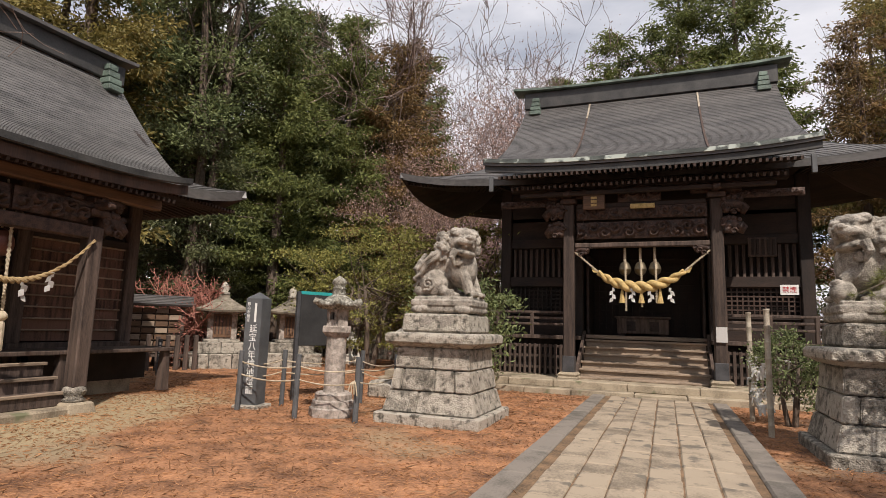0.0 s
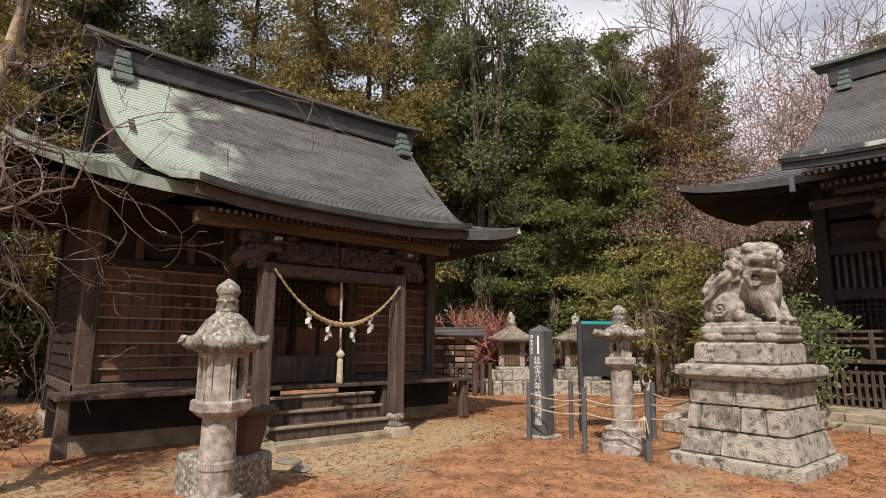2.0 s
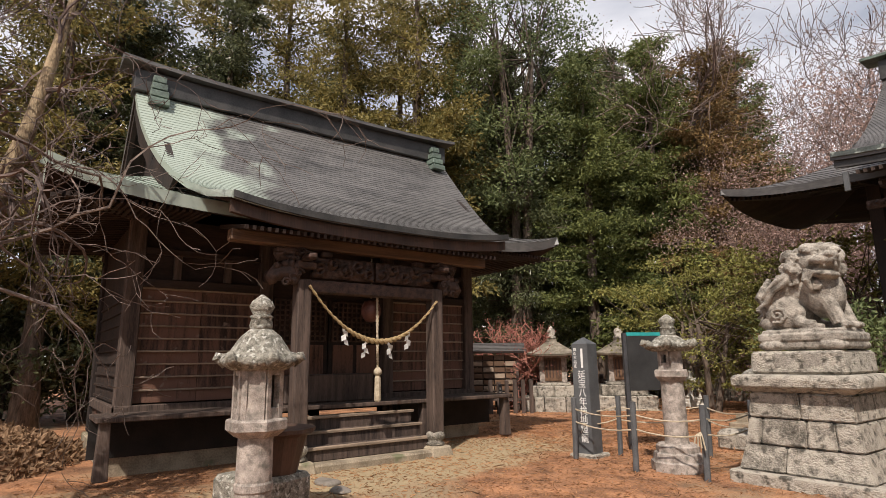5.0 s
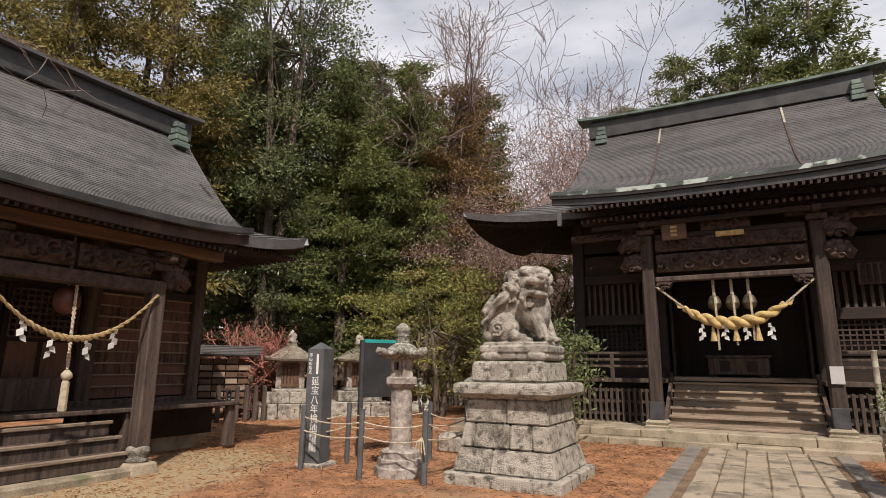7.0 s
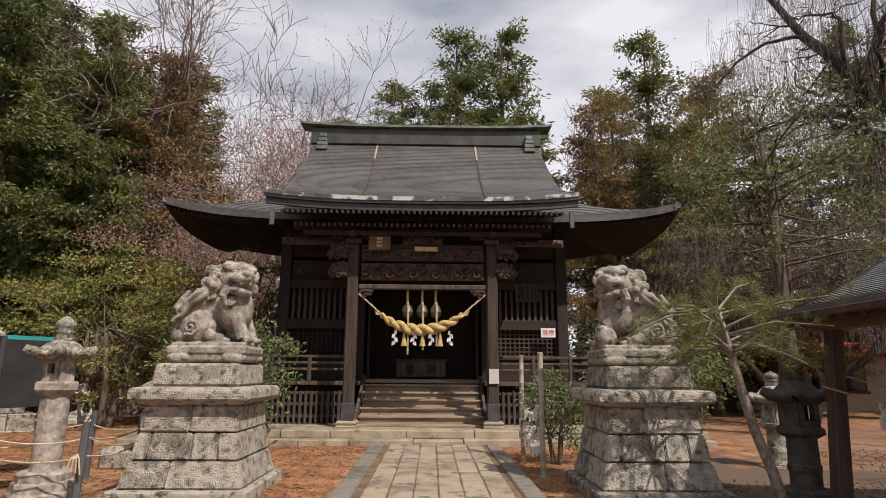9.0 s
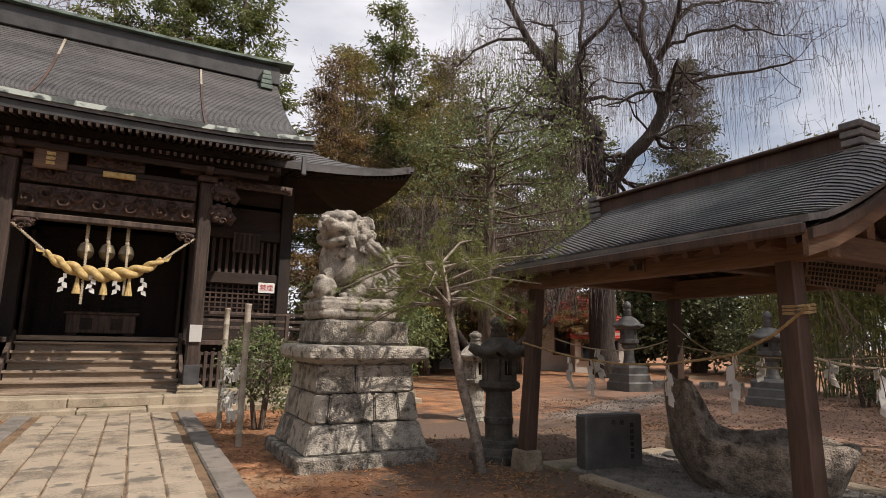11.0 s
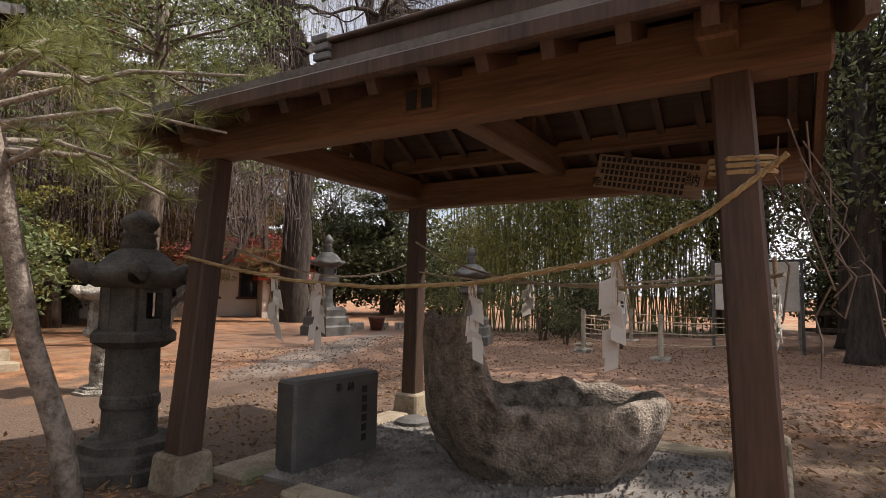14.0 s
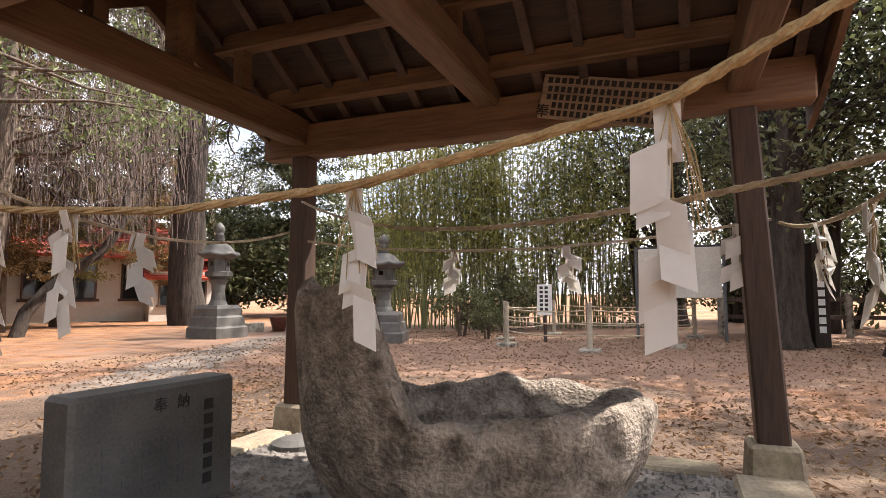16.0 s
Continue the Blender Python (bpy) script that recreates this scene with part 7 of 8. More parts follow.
def old_cherry(seed, label, m, facing, limbs, strands, low):
    """An old weeping cherry: crooked limbs given as (across, height) runs, with twig sprays hanging from them."""
    rng = np.random.default_rng(seed)
    t = thing("weeping_cherry_tree", label, "tree", m)
    ax, dp = np.array([math.cos(facing), math.sin(facing), 0.0]), np.array([-math.sin(facing), math.cos(facing), 0.0])
    bm, fine, out = bmesh.new(), bmesh.new(), []
    for k, (r0, r1, run) in enumerate(limbs):
        pts, dep, dw = [], 0.0, rng.normal(0, 0.35) if k else 0.0
        for i, (u, z) in enumerate(run):
            dep += (dw + rng.normal(0, 0.25)) * (i > 0) * (k > 0)
            pts.append(ax * u + dp * dep + np.array([0, 0, z]))
        more = []
        for p, q in zip(pts, pts[1:]):       # knotty bends between the main points
            for f in (0.0, 0.35, 0.7):
                more.append(p + (q - p) * f + (rng.normal(0, 0.05, 3) if f else 0))
        more.append(pts[-1])
        n = len(more) - 1
        tube(bm, more, [(r0 + (r1 - r0) * i / n) * rng.uniform(0.92, 1.1) for i in range(n + 1)], 9 if r0 > 0.1 else 6, False)
        for i in range(2 if k else 9, n + 1):
            if more[i][2] < 6.5:
                continue
            for c in range(1 if i < n else 3):
                d = rng.normal(0, 0.7, 3) + (more[i] - more[i - 1]) / (np.linalg.norm(more[i] - more[i - 1]) + 1e-6) * 0.5
                d[2] = abs(d[2]) * 0.5 + 0.1
                branches(rng, [bm, fine], more[i], d / np.linalg.norm(d), rng.uniform(1.0, 2.0), max(0.02, r1 * 0.45), 2, out, 0.7, 2, 0.02, 0.4, 0.006, 0.7)
    part("trunk", bm, M_BARKD, t, smooth=True)
    part("twig_spray", fine, M_BARKD, t)["kind"] = "stuff"
    tips, bm = [p for p, _ in out], bmesh.new()
    for k in range(strands):
        p = tips[int(rng.integers(len(tips)))] + rng.normal(0, 0.25, 3)
        az, ln = rng.uniform(0, 6.283), rng.uniform(0.7, 3.2)
        o = np.array([math.cos(az), math.sin(az), 0]) * rng.uniform(0.15, 0.7)
        pts = [p, p + o * 0.6 + np.array([0, 0, 0.08]), p + o + np.array([0, 0, -ln * 0.4]), p + o * 1.1 + rng.normal(0, 0.08, 3) + np.array([0, 0, -ln])]
        if pts[-1][2] > low:
            tube(bm, pts, [0.007, 0.006, 0.005, 0.003], 3, False)
    part("twig_curtain", bm, M_TWIGC, t)["kind"] = "stuff"
    return t


LIMBS_A = ((0.6, 0.34, ((0.1, -0.2), (0.0, 2.0), (0.1, 5.0), (0.0, 8.1), (-0.2, 10.7), (-1.0, 12.2))),
           (0.3, 0.1, ((-1.0, 12.2), (-1.8, 13.6), (-2.7, 15.0), (-3.6, 16.8), (-4.2, 18.4))),
           (0.2, 0.07, ((-1.1, 12.8), (-0.9, 13.9), (-0.6, 15.0), (-0.5, 17.8))),
           (0.12, 0.05, ((-0.6, 14.8), (0.4, 15.7), (0.9, 16.5), (1.6, 17.6))),
           (0.24, 0.07, ((-0.2, 8.7), (-1.0, 10.4), (-1.9, 11.8), (-2.8, 12.4), (-3.6, 12.9), (-4.4, 13.2))),
           (0.13, 0.04, ((-1.6, 11.0), (-2.4, 11.2), (-2.6, 12.0), (-3.4, 12.0), (-4.6, 11.4))),
           (0.1, 0.05, ((-1.8, 13.7), (-1.7, 15.2), (-1.9, 15.6), (-2.8, 15.8))),
           (0.09, 0.04, ((-3.0, 15.4), (-4.4, 15.6), (-5.6, 15.0), (-6.4, 14.2))))
LIMBS_B = ((0.3, 0.24, ((0.0, 7.2), (0.7, 8.4), (1.7, 9.6), (2.4, 10.6), (2.8, 11.8))),
           (0.22, 0.09, ((2.8, 11.8), (2.6, 13.1), (2.0, 14.9), (2.1, 16.3), (2.3, 17.5))),
           (0.11, 0.04, ((2.8, 11.9), (3.2, 12.6), (4.5, 12.7), (6.3, 12.6), (7.5, 12.6))),
           (0.15, 0.06, ((2.7, 13.9), (3.4, 15.4), (3.6, 16.3), (3.8, 17.6))),
           (0.09, 0.03, ((3.0, 14.4), (3.9, 14.9), (5.7, 14.9), (6.1, 14.5), (7.3, 13.8))),
           (0.11, 0.05, ((2.0, 14.9), (1.5, 15.3), (1.2, 16.0), (0.9, 17.0))),
           (0.1, 0.04, ((3.4, 15.4), (4.3, 16.6), (6.0, 16.8), (7.5, 16.4))))
old_cherry(34, "old bare weeping cherry with dark crooked limbs", pose(17.0, 20.6, 0), radians(-41), LIMBS_A + LIMBS_B, 5200, 7.5)
for src, x, y, k, rz in ((c_brown, 12.6, 22.8, 0.62, 40), (c_olive, 10.0, 23.4, 0.62, 250), (c_olive, 14.8, 23.6, 0.5, 110), (c_brown, 19.0, 24.5, 0.55, 170)):
    copy_thing(src, scaled(x, y, k, rz))
weeping_tree(35, 9.5, "bare weeping cherry behind the lion-dog", pose(11.4, 20.4, 0), 2600, low=2.0, rad=0.14)
# pale-barked tree before the side shrine


def pale_tree(seed, x, y):
    """Two smooth stems forking low, with twisted twiggy limbs."""
    rng = np.random.default_rng(seed)
    t = thing("pale_bare_tree", "leafless smooth pale-barked tree with twisting twigs", "tree", pose(x, y, 0))
    bm, fine, out = bmesh.new(), bmesh.new(), []
    tube(bm, [(0, 0, -0.1), (0.03, 0.02, 0.5), (0.02, 0.0, 1.3), (0.0, 0.02, 2.2)], [0.27, 0.21, 0.18, 0.19], 12)
    for way, ln, rad in (((-0.01, 0.15, 1.0), 4.4, 0.125), ((0.0, -0.06, 1.0), 3.9, 0.13), ((-0.05, -0.4, 0.8), 2.6, 0.07)):
        d = np.array(way)
        d /= np.linalg.norm(d)
        p, pts, w = np.array([0.0, 0.02, 1.9]), [], d.copy()
        for k in range(9):
            pts.append(p.copy())
            w = w + rng.normal(0, 0.05, 3)
            w /= np.linalg.norm(w)
            p = p + w * ln / 8
        tube(bm, pts, [rad * (1 - 0.7 * k / 8) for k in range(9)], 10)
        for k in range(2, 9):
            for q in range(2):
                nd = rng.normal(0, 1, 3) + np.array([0.5, 0.6, 0.1])
                nd /= np.linalg.norm(nd)
                branches(rng, fine, pts[k], nd, rng.uniform(0.6, 1.1), rad * 0.35 * (1 - 0.08 * k), 3, out, 0.75, 2, 0.02, 0.35, 0.004, 0.66)
    part("trunk", bm, M_BARKP, t, smooth=True)
    part("twig_spray", fine, M_TWIGC, t)["kind"] = "stuff"


pale_tree(36, -7.75, 0.5)
# dark twigs reaching across the eave of the side shrine
rng_t = np.random.default_rng(8)
tw = thing("overhanging_branch", "thin bare branch reaching across the side shrine's eave", "branch", pose(-7.55, 0.62, 0))
bm, out = bmesh.new(), []
for z, ln in ((3.3, 1.6), (2.7, 1.5), (2.3, 1.3), (3.9, 1.5)):
    branches(rng_t, bm, np.array([0.0, 0.1, z]), np.array([-0.45, 0.88, -0.12]), ln, 0.025, 4, out, 0.65, 2, -0.02, 0.3, 0.004, 0.7)
part("twig", bm, M_TWIG, tw)["kind"] = "stuff"


# evergreens and bamboo behind the water pavilion
bl = broadleaf(25, 8.5, 3.0, 1.6, L_DARK, "dark evergreen with speckled leaves", 130, 60, 0.16, 2, m=pose(15.2, 3.4, 0), bark=M_BARKD, spread=1.0)
# the last copy is out of view, added for its shade on the yard
for x, y, k, rz in ((19.5, 2.0, 1.0, 60), (21.0, 6.2, 0.9, 140), (16.8, 0.4, 1.1, 220), (24.5, 3.5, 1.1, 200), (26.0, 26.8, 1.0, 75), (16.4, -2.0, 1.15, 20), (13.6, -2.6, 1.0, 310)):
    copy_thing(bl, scaled(x, y, k, rz))
bush = broadleaf(26, 1.3, 0.7, 0.1, L_DARK, "low dark evergreen bush", 40, 40, 0.1, 3, m=pose(15.6, 10.2, 0), name="evergreen_bush", spread=1.0)
copy_thing(bush, scaled(14.8, 9.3, 0.6, 80))
copy_thing(bush, scaled(17.4, 9.6, 1.2, 160))


def bamboo_grove(seed, x0, y0, x1, y1, n):
    rng = np.random.default_rng(seed)
    t = thing("bamboo_grove", "thicket of thin green bamboo canes with pale leaves", "bamboo", kind="stuff")
    cane, cen = material("bamboo_cane", (0.06, 0.075, 0.02), (0.2, 0.2, 0.07), 0.5), []
    for k in range(n):
        f = rng.random()
        p = np.array([x0 + (x1 - x0) * f, y0 + (y1 - y0) * f, 0]) + np.array([rng.uniform(-0.3, 2.5), rng.uniform(-0.8, 0.8), -0.05])
        h = rng.uniform(4.5, 8.5)
        tip = p + np.array([rng.normal(0, 0.4), rng.normal(0, 0.4), h])
        part("cane", tube(bmesh.new(), [p, (p + tip) / 2 + rng.normal(0, 0.1, 3), tip], [0.022, 0.018, 0.006], 5, False), cane, t)
        for c in range(9):
            q = p + (tip - p) * rng.uniform(0.3, 1.0)
            cen.append(q + rng.normal(0, 0.32, (16, 3)))
    c = np.concatenate(cen)
    add_mesh("leaves", leaf_mesh("leaves", [leaves(rng, c, rng.normal(0, 1, c.shape), 0.2, 0.05, 0.6)], L_BAMBOO), t)


bamboo_grove(41, 17.2, 14.0, 19.6, 7.0, 230)


def trunk_tree(x, y, r, h, lean=0.02, mat=None, n_clump=26, seed=3, label="tall tree trunk with rough bark"):
    rng = np.random.default_rng(seed)
    t = thing("tall_tree", label, "tree", pose(x, y, 0))
    bm = bmesh.new()
    pts = [(lean * z + 0.06 * math.sin(z * 0.8 + x), 0.05 * math.cos(z * 0.6), z) for z in (-0.2, 0.15, 0.7, h * 0.15, h * 0.3, h * 0.48, h * 0.7, h)]
    tube(bm, pts, [r * 1.7, r * 1.3, r * 1.05, r, r * 0.92, r * 0.8, r * 0.55, r * 0.12], 12)
    cen = []
    for c in range(n_clump):
        z = rng.uniform(h * 0.42, h)
        az, ln = rng.uniform(0, 6.283), rng.uniform(0.8, 3.0)
        b = np.array([lean * z, 0, z - 0.4])
        p = b + np.array([math.cos(az) * ln, math.sin(az) * ln, rng.uniform(-0.2, 0.7)])
        tube(bm, [b, (b + p) / 2 + rng.normal(0, 0.1, 3), p], [r * 0.22, r * 0.13, 0.01], 5, False)
        cen.append(p + rng.normal(0, 0.5, (150, 3)) * np.array([1, 1, 0.6]))
    part("trunk", bm, mat or M_BARK, t, smooth=True)
    c = np.concatenate(cen)
    add_mesh("crown", leaf_mesh("crown", [leaves(rng, c, rng.normal(0, 1, c.shape), 0.15, 0.06, 0.1)], L_BROAD), t)


trunk_tree(8.6, 16.2, 0.2, 9.0, -0.03, seed=6, label="slim tree with pale rough bark")
trunk_tree(10.4, 19.4, 0.28, 9.5, 0.03, seed=7, label="tree with pale rough bark")
trunk_tree(14.8, 3.4, 0.26, 16.5, 0.04, M_BARKD, 42, seed=8)
trunk_tree(13.6, 1.9, 0.3, 9, -0.02, M_BARKD, 20, seed=9)
trunk_tree(18.4, 3.2, 0.34, 17, 0.02, M_BARKD, 70, seed=10)
trunk_tree(21.6, 5.4, 0.34, 17, -0.01, M_BARKD, 70, seed=11)

# undergrowth that closes the view between the trunks
under = broadleaf(27, 3.4, 2.4, 0.2, L_DARK, "dense dark undergrowth at the wood's edge", 90, 60, 0.2, 3, m=pose(-20.5, 15.0, 0), name="undergrowth_shrub", spread=1.0, bark=M_BARKD)
for x, y, k, rz in ((-22, 9, 1.1, 40), (-21, 4, 1.1, 90), (-22, -1, 1.2, 10), (-21, -6, 1.1, 60), (-20.2, -3.4, 1.0, 33), (-20.0, 0.8, 0.9, 133), (-18.6, 19, 1.1, 200), (-15.6, 24.5, 1.1, 120), (-12.5, 27, 1.1, 20), (-9.5, 27.5, 1.2, 80), (-6, 27, 1.1, 300), (7.4, 24.5, 1.1, 30), (10.4, 25.4, 1.1, 100), (25.6, 11.2, 0.5, 120), (22.6, 16.8, 0.8, 220), (22.8, 6.4, 0.7, 130), (26.4, 23.0, 1.3, 10), (23.5, 26.0, 1.3, 70), (29.5, 19.5, 1.4, 160), (20.5, -3.0, 1.2, 80), (24.0, 25.8, 1.5, 210), (22.0, 0.8, 1.1, 330), (25.2, 3.0, 0.9, 260), (25.5, 19, 1.3, 50), (-24.5, 12.5, 1.2, 150), (18.4, -7.0, 1.2, 30)):
    copy_thing(under, scaled(x, y, k, rz))


def pine_tree(seed, pts, label):
    """A slim leaning pine with long tufted needles."""
    rng = np.random.default_rng(seed)
    t = thing("leaning_pine_tree", label, "tree")
    bm = bmesh.new()
    tube(bm, pts, [0.075, 0.06, 0.055, 0.05, 0.045, 0.03], 9)
    top = np.array(pts[-1])
    vs, fs = [], []
    for k in range(26):
        az, ln = rng.uniform(0, 6.283), rng.uniform(0.35, 1.25)
        b = np.array(pts[-2]) + (top - np.array(pts[-2])) * rng.uniform(-0.4, 1.0)
        e = b + np.array([math.cos(az) * ln, math.sin(az) * ln, rng.uniform(-0.35, 0.45)])
        mid = (b + e) / 2 + np.array([0, 0, 0.1])
        tube(bm, [b, mid, e], [0.018, 0.013, 0.007], 5, False)
        for c in range(9):
            f = 0.35 + 0.65 * (c + 1) / 9
            q = b + (e - b) * f + np.array([0, 0, 0.4 * f * (1 - f)]) + rng.normal(0, 0.06, 3)
            n = 52
            w = rng.normal(0, 1, (n, 3)) + (e - b) / ln * 0.9 + np.array([0, 0, 0.25])
            w /= np.linalg.norm(w, axis=1)[:, None]
            s = np.cross(w, rng.normal(0, 1, (n, 3)))
            s /= np.linalg.norm(s, axis=1)[:, None]
            L = rng.uniform(0.08, 0.15, n)[:, None]
            o = len(vs)
            tri = np.stack([q + s * 0.0022, q - s * 0.0022, q + w * L], 1).reshape(-1, 3)
            vs += tri.tolist()
            fs += (np.arange(3 * n).reshape(-1, 3) + o).tolist()
    part("trunk", bm, M_BARKL, t, smooth=True)
    add_mesh("needle_tufts", mesh_from("needle_tufts", vs, fs, L_PINE), t)["kind"] = "stuff"


pine_tree(51, [(3.12, 8.05, -0.1), (3.02, 8.06, 0.45), (2.86, 8.08, 0.95), (2.76, 8.08, 1.4), (2.66, 8.08, 1.9), (2.55, 8.06, 2.3)], "leaning young pine with pale bark and long needles")
# ---- far side: houses, boards and fences beyond the pavilion ----
def house(x, y, rz, w, d, h, rise, label, over=0.8, windows=4):
    t = thing("house", label, "house", pose(x, y, 0, 0, 0, rz))
    part("wall", block(-w / 2, -d / 2, -0.1, w / 2, d / 2, h), M_PLASTER, t, "pale plastered wall")
    for i in range(windows):
        cx = -w / 2 + w * (i + 0.5) / windows
        win = part("window", block(cx - w / windows * 0.36, -d / 2 - 0.03, h * 0.32, cx + w / windows * 0.36, -d / 2 + 0.02, h * 0.8, 0.01), M_GLASS, t, "dark glazed window")
        for dx in (-0.36, 0.0, 0.36):
            part("window_frame", block(cx + w / windows * dx - 0.035, -d / 2 - 0.06, h * 0.3, cx + w / windows * dx + 0.035, -d / 2 - 0.02, h * 0.82), M_CPOST, win)
        part("window_sill", block(cx - w / windows * 0.4, -d / 2 - 0.1, h * 0.28, cx + w / windows * 0.4, -d / 2 - 0.01, h * 0.32), M_CPOST, win)
    for s in (-1, 1):
        bm = sheet(bmesh.new(), lambda u, v, s=s: ((u - 0.5) * (w + over * 2) * (0.72 + 0.28 * v), s * (d / 2 + over) * v, h + rise - (rise + 0.25) * v), 8, 12, 0.08, 0.03)
        part("roof_slope", bm, (M_REDROOF, M_CPOST), t, "red sheet-metal roof")
        bm = sheet(bmesh.new(), lambda u, v, s=s: (s * ((w / 2 + over) * (0.72 + 0.28 * v)), (u - 0.5) * 2 * (d / 2 + over) * v, h + rise - (rise + 0.25) * v), 6, 12, 0.08, 0.03)
        part("hip_slope", bm, (M_REDROOF, M_CPOST), t)
    part("ridge", block(-(w / 2 + over) * 0.72, -0.1, h + rise - 0.05, (w / 2 + over) * 0.72, 0.1, h + rise + 0.12, 0.02), M_REDROOF, t)
    return t


house(16.6, 29.6, -28, 12.5, 6.0, 2.7, 1.7, "low house with a red metal roof behind the trees")
house(20.2, 24.6, -28, 2.4, 2.6, 1.9, 0.6, "small pale shed with a red roof", 0.25, 1)

wb = thing("notice_board", "blank pale notice board on two thin posts", "sign", pose(16.2, 5.3, 0, 0, 0, -97))
part("panel", block(-0.85, -0.03, 0.9, 0.85, 0.03, 2.0, 0.01), M_PLASTER, wb)
part("panel_frame", block(-0.88, -0.02, 2.0, 0.88, 0.04, 2.05), M_METAL, wb)
for x in (-0.9, 0.9):
    part("post", block(x - 0.03, -0.03, -0.1, x + 0.03, 0.03, 2.05, 0.005), M_GREY, wb)
dk = thing("dark_marker_pillar", "dark wooden marker pillar with white vertical characters", "sign", pose(15.3, 2.9, 0, 0, 0, -75))
part("shaft", block(-0.14, -0.14, -0.1, 0.14, 0.14, 1.95, 0.01), M_WOODD, dk)
for k in range(9):
    part("text_bar", block(-0.06, -0.146, 1.62 - 0.17 * k, 0.06, -0.141, 1.74 - 0.17 * k), M_WHITE, dk)
ws = thing("rule_sign", "small white sign with black characters on a stake", "sign", pose(14.6, 7.95, 0, 0, 0, -95))
part("panel", block(-0.16, -0.02, 0.55, 0.16, 0.01, 1.2, 0.01), M_WHITE, ws)
part("stake", block(-0.03, 0.01, -0.1, 0.03, 0.05, 0.9), M_POST, ws)
for c in range(2):
    for k in range(6):
        part("text_bar", block(-0.1 + 0.11 * c, -0.024, 1.1 - 0.09 * k, -0.03 + 0.11 * c, -0.02, 1.16 - 0.09 * k), M_INK, ws)
FP = ((13.6, 8.5), (12.9, 6.8), (14.4, 5.4), (17.0, 5.0), (16.8, 8.2), (14.9, 8.9))
fence = thing("rope_fence", "grey posts with strung ropes round the planting", "fence")
for x, y in FP:
    part("post", tube(bmesh.new(), [(x, y, -0.1), (x, y, 0.85)], 0.05, 8), M_BAMBOO, fence)
    part("post_foot", block(x - 0.2, y - 0.18, -0.05, x + 0.2, y + 0.18, 0.05, 0.02), M_STONE, fence)
for a, b in zip(FP, FP[1:] + FP[:1]):
    for z in (0.72, 0.5, 0.28):
        part("rope", tube(bmesh.new(), sag((*a, z), (*b, z), 0.05), 0.012, 4), M_ROPE, fence)
rail = thing("rail_fence", "weathered timber rail fence at the wood's edge", "fence")
for k in range(7):
    part("post", block(17.6 + 0.1 * k, 4.4 - 1.3 * k - 0.07, -0.1, 17.74 + 0.1 * k, 4.4 - 1.3 * k + 0.07, 1.0, 0.02), M_STONE, rail)
for z in (0.45, 0.85):
    part("rail", bar(bmesh.new(), (17.67, 4.4, z), (18.27, -3.4, z), 0.09), M_POST, rail)
low = thing("stone_step_base", "low stone kerb in front of the far lanterns", "kerb", kind="structure")
for k in range(5):
    part("stone", block(14.4 + 0.62 * k, 16.6 - 0.5 * k, -0.05, 15.0 + 0.62 * k, 16.9 - 0.5 * k, 0.22, 0.02), M_STONE, low)
pot = thing("flower_pot", "brown glazed pot beside the far lantern", "pot", pose(15.6, 15.6, 0))
part("pot", lathe(bmesh.new(), [(0.16, 0), (0.26, 0.35), (0.28, 0.4), (0.24, 0.4), (0.2, 0.3)], 14), M_REDBELL, pot, smooth=True)

# ---- leaf heap and litter ----
rng_l = np.random.default_rng(77)


def litter(name, label, n, area, size, mat, z=0.02, keep=None, flat=0.25, group=""):
    x = rng_l.uniform(area[0], area[2], n)
    y = rng_l.uniform(area[1], area[3], n)
    ok = np.ones(n, bool) if keep is None else keep(x, y)
    x, y = x[ok], y[ok]
    zz = np.array([ground_z(a, b) for a, b in zip(x, y)]) + z
    c = np.stack([x, y, zz], 1)
    w = rng_l.normal(0, 1, c.shape)
    w[:, 2] *= flat
    me = leaf_mesh(name, [leaves(rng_l, c, w, size[0], size[1], 0, 0.0)], mat)
    ob = new(name, me)
    return tagged(ob, label, "litter", kind="stuff")


def off_path(x, y):
    on = (x > -2.05) & (x < 0.72) & (y < 14.3)
    plat_ = (x > -7.5) & (x < 5.5) & (y > 14.2)
    shr = (x < -10.2) & (y > 2.2) & (y < 9.4)
    return ~(on & (rng_l.random(len(x)) > 0.05)) & ~plat_ & ~shr


litter("cedar_needle_carpet", "carpet of rusty cedar needles and twigs", 52000, (-10.5, 1.2, 3.6, 14.3), (0.085, 0.011), M_NEEDLE, 0.012, off_path)
litter("cedar_needle_carpet", "thin spread of cedar needles in the back yard", 14000, (-16, 9, -2.5, 22), (0.12, 0.016), M_NEEDLE, 0.012, off_path)
litter("fallen_twigs", "dark broken cedar twigs on the ground", 900, (-10, 2.5, 3.4, 13.5), (0.22, 0.016), M_LITTER, 0.02, off_path, 0.08)
litter("dry_leaf_litter", "scattered dry leaves under the pavilion", 6500, (2.6, 3.2, 8.5, 10.2), (0.055, 0.026), M_LITTER, 0.03)
litter("dry_leaf_litter", "scattered dry leaves in the far yard", 16000, (6.5, 0, 17, 14), (0.05, 0.022), M_LITTER, 0.015)
bm = bmesh.new()
heap = []
for k in range(9000):
    a, r = random.uniform(0, 6.283), random.random() ** 0.5
    x, y = -13.0 + 2.6 * r * math.cos(a), 0.2 + 2.1 * r * math.sin(a)
    heap.append((x, y, max(0.02, 0.75 * (1 - r * r) * (0.8 + 0.3 * noise.noise(Vector((x, y, 0)))) + random.uniform(-0.05, 0.06))))
heap = np.array(heap)
hw = rng_l.normal(0, 1, heap.shape)
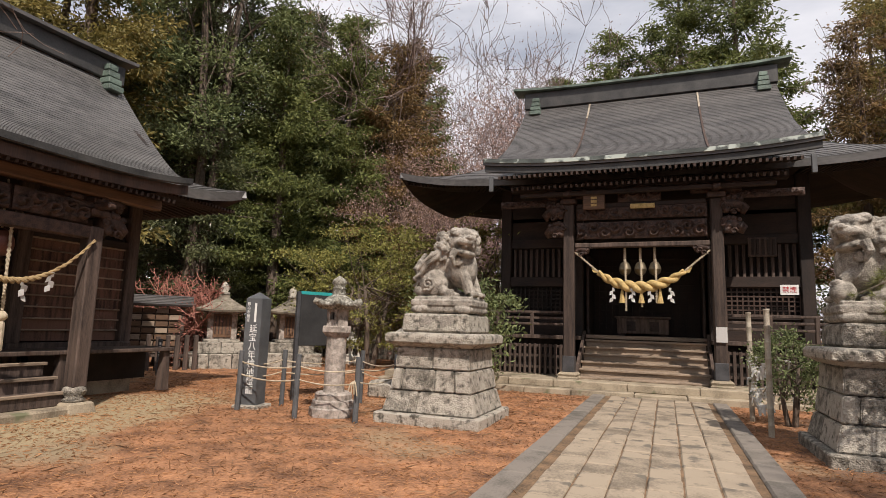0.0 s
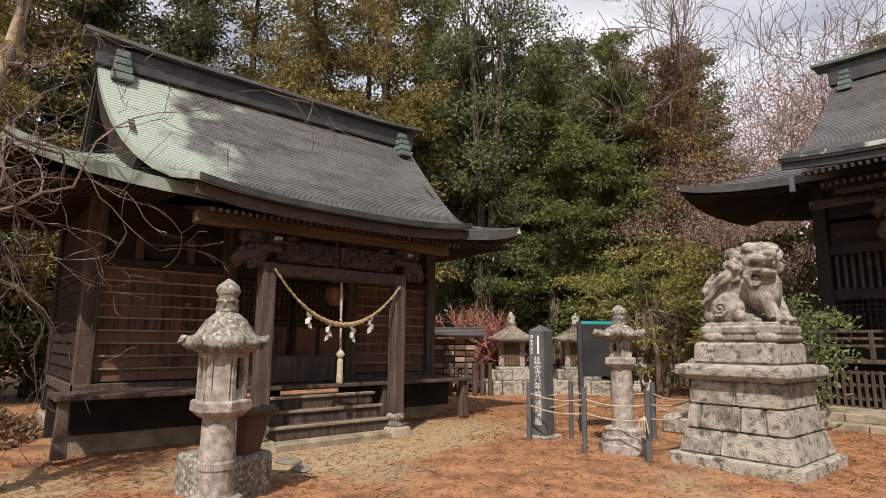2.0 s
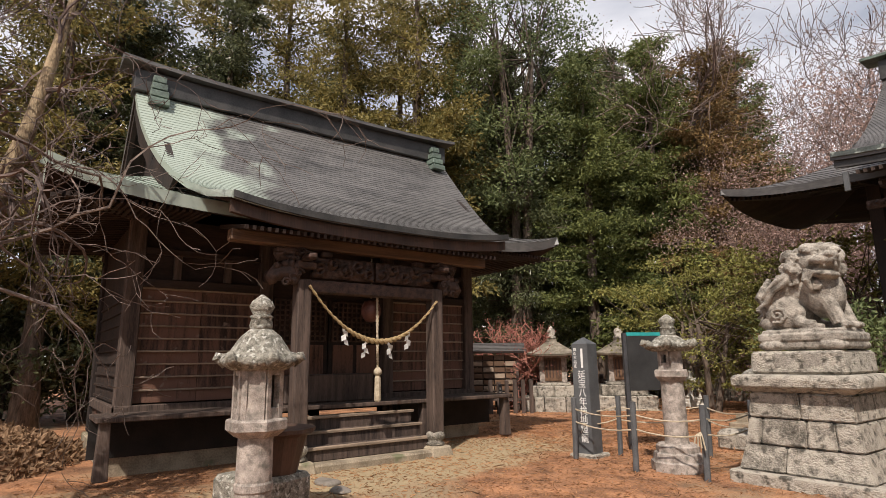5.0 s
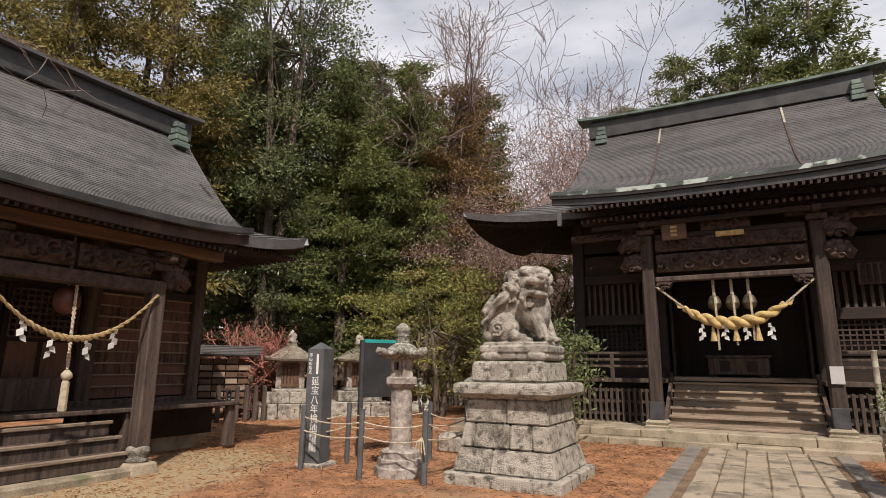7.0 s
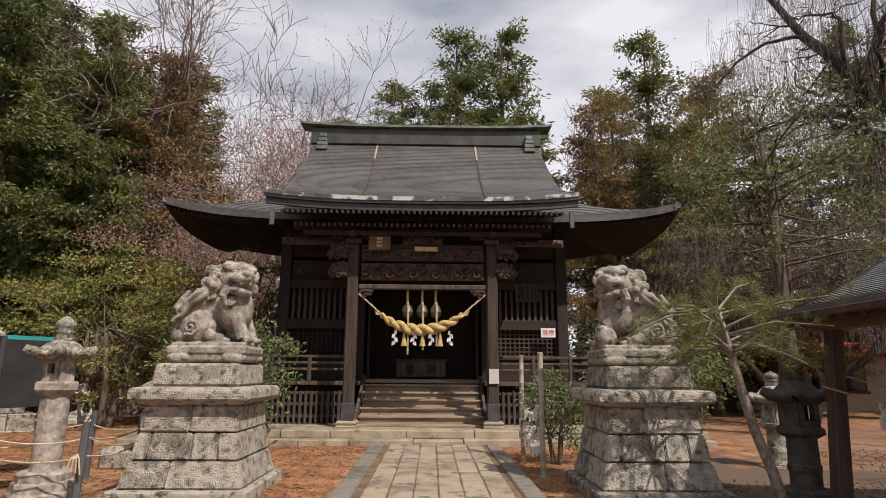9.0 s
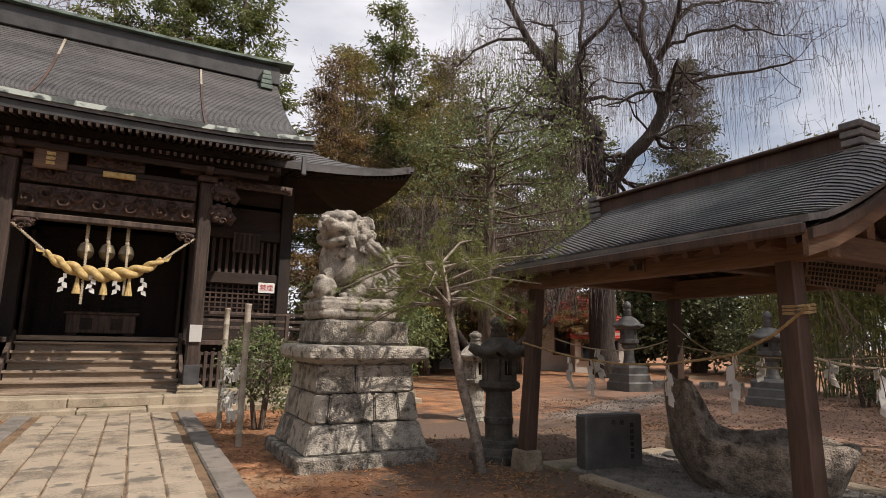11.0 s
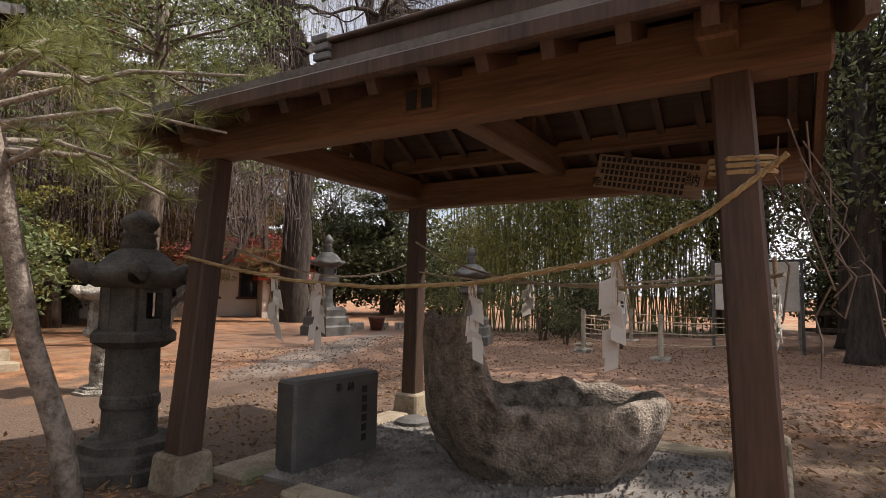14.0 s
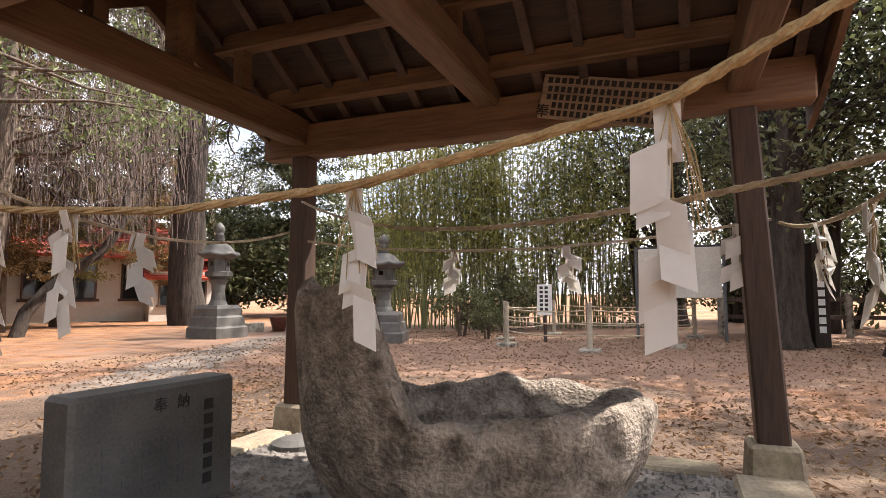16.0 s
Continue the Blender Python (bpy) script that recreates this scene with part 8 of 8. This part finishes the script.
tagged(new("dry_leaf_heap", leaf_mesh("dry_leaf_heap", [leaves(rng_l, heap, hw, 0.13, 0.07)], M_LITTER)), "low heap of dry brown leaves and brush", "leaf heap", kind="stuff")

# ---- platform and approach stones ----
plat_front = thing("platform_step", "worn stone steps along the front of the platform", "step", kind="structure")
rng = random.Random(21)
for y0, y1, z0, z1 in ((14.28, 14.78, -0.1, 0.11), (14.6, 15.0, 0.1, 0.272)):
    x = -7.45
    while x < 5.4:
        w = rng.uniform(0.9, 1.7)
        part("stone", block(x, y0 + rng.uniform(-0.02, 0.02), z0, min(x + w - 0.012, 5.45), y1, z1 + rng.uniform(-0.01, 0.008), 0.018), M_PLAT, plat_front)
        x += w
approach = thing("stone_path", "worn tan paving stones leading to the hall", "path", kind="structure")
part("path_bed", block(-2.02, -4.0, -0.06, 0.7, 14.28, 0.018), M_JOINT, approach)
for c in range(6):
    x0 = -1.62 + 0.325 * c
    y = -4.0 - rng.uniform(0, 0.4)
    while y < 14.2:
        ln = rng.uniform(0.38, 0.85)
        j = rng.uniform(-0.012, 0.012)
        bm = block(x0 + 0.007 + j * 0.5, y + 0.007, -0.05, x0 + 0.318 + j * 0.5, min(y + ln - 0.007, 14.26), 0.035 + rng.uniform(-0.008, 0.012), 0.014)
        part("paving_stone", bm, M_PAVE, approach)
        y += ln
for x0 in (-2.02, 0.42):
    y = -4.0
    while y < 14.1:
        ln = rng.uniform(0.8, 1.3)
        part("edge_stone", block(x0, y + 0.01, -0.06, x0 + 0.28, min(y + ln - 0.01, 14.26), 0.05, 0.02), M_CURB, approach)
        y += ln
for k, (x, y, r) in enumerate(((-7.9, 4.6, 0.16), (-7.3, 4.5, 0.12), (-7.6, 3.9, 0.15))):
    bm = bmesh.new()
    bmesh.ops.create_icosphere(bm, subdivisions=3, radius=1.0, matrix=Matrix.Translation((x, y, 0.0)) @ Matrix.Diagonal((r * 1.5, r, 0.05, 1)))
    for v in bm.verts:
        v.co += v.normal * 0.05 * noise.noise(v.co * 5)
    tagged(part("stepping_stone", bm, M_CURB, smooth=True), "half-buried flat stone before the side shrine", "stone", group="half-buried stones")
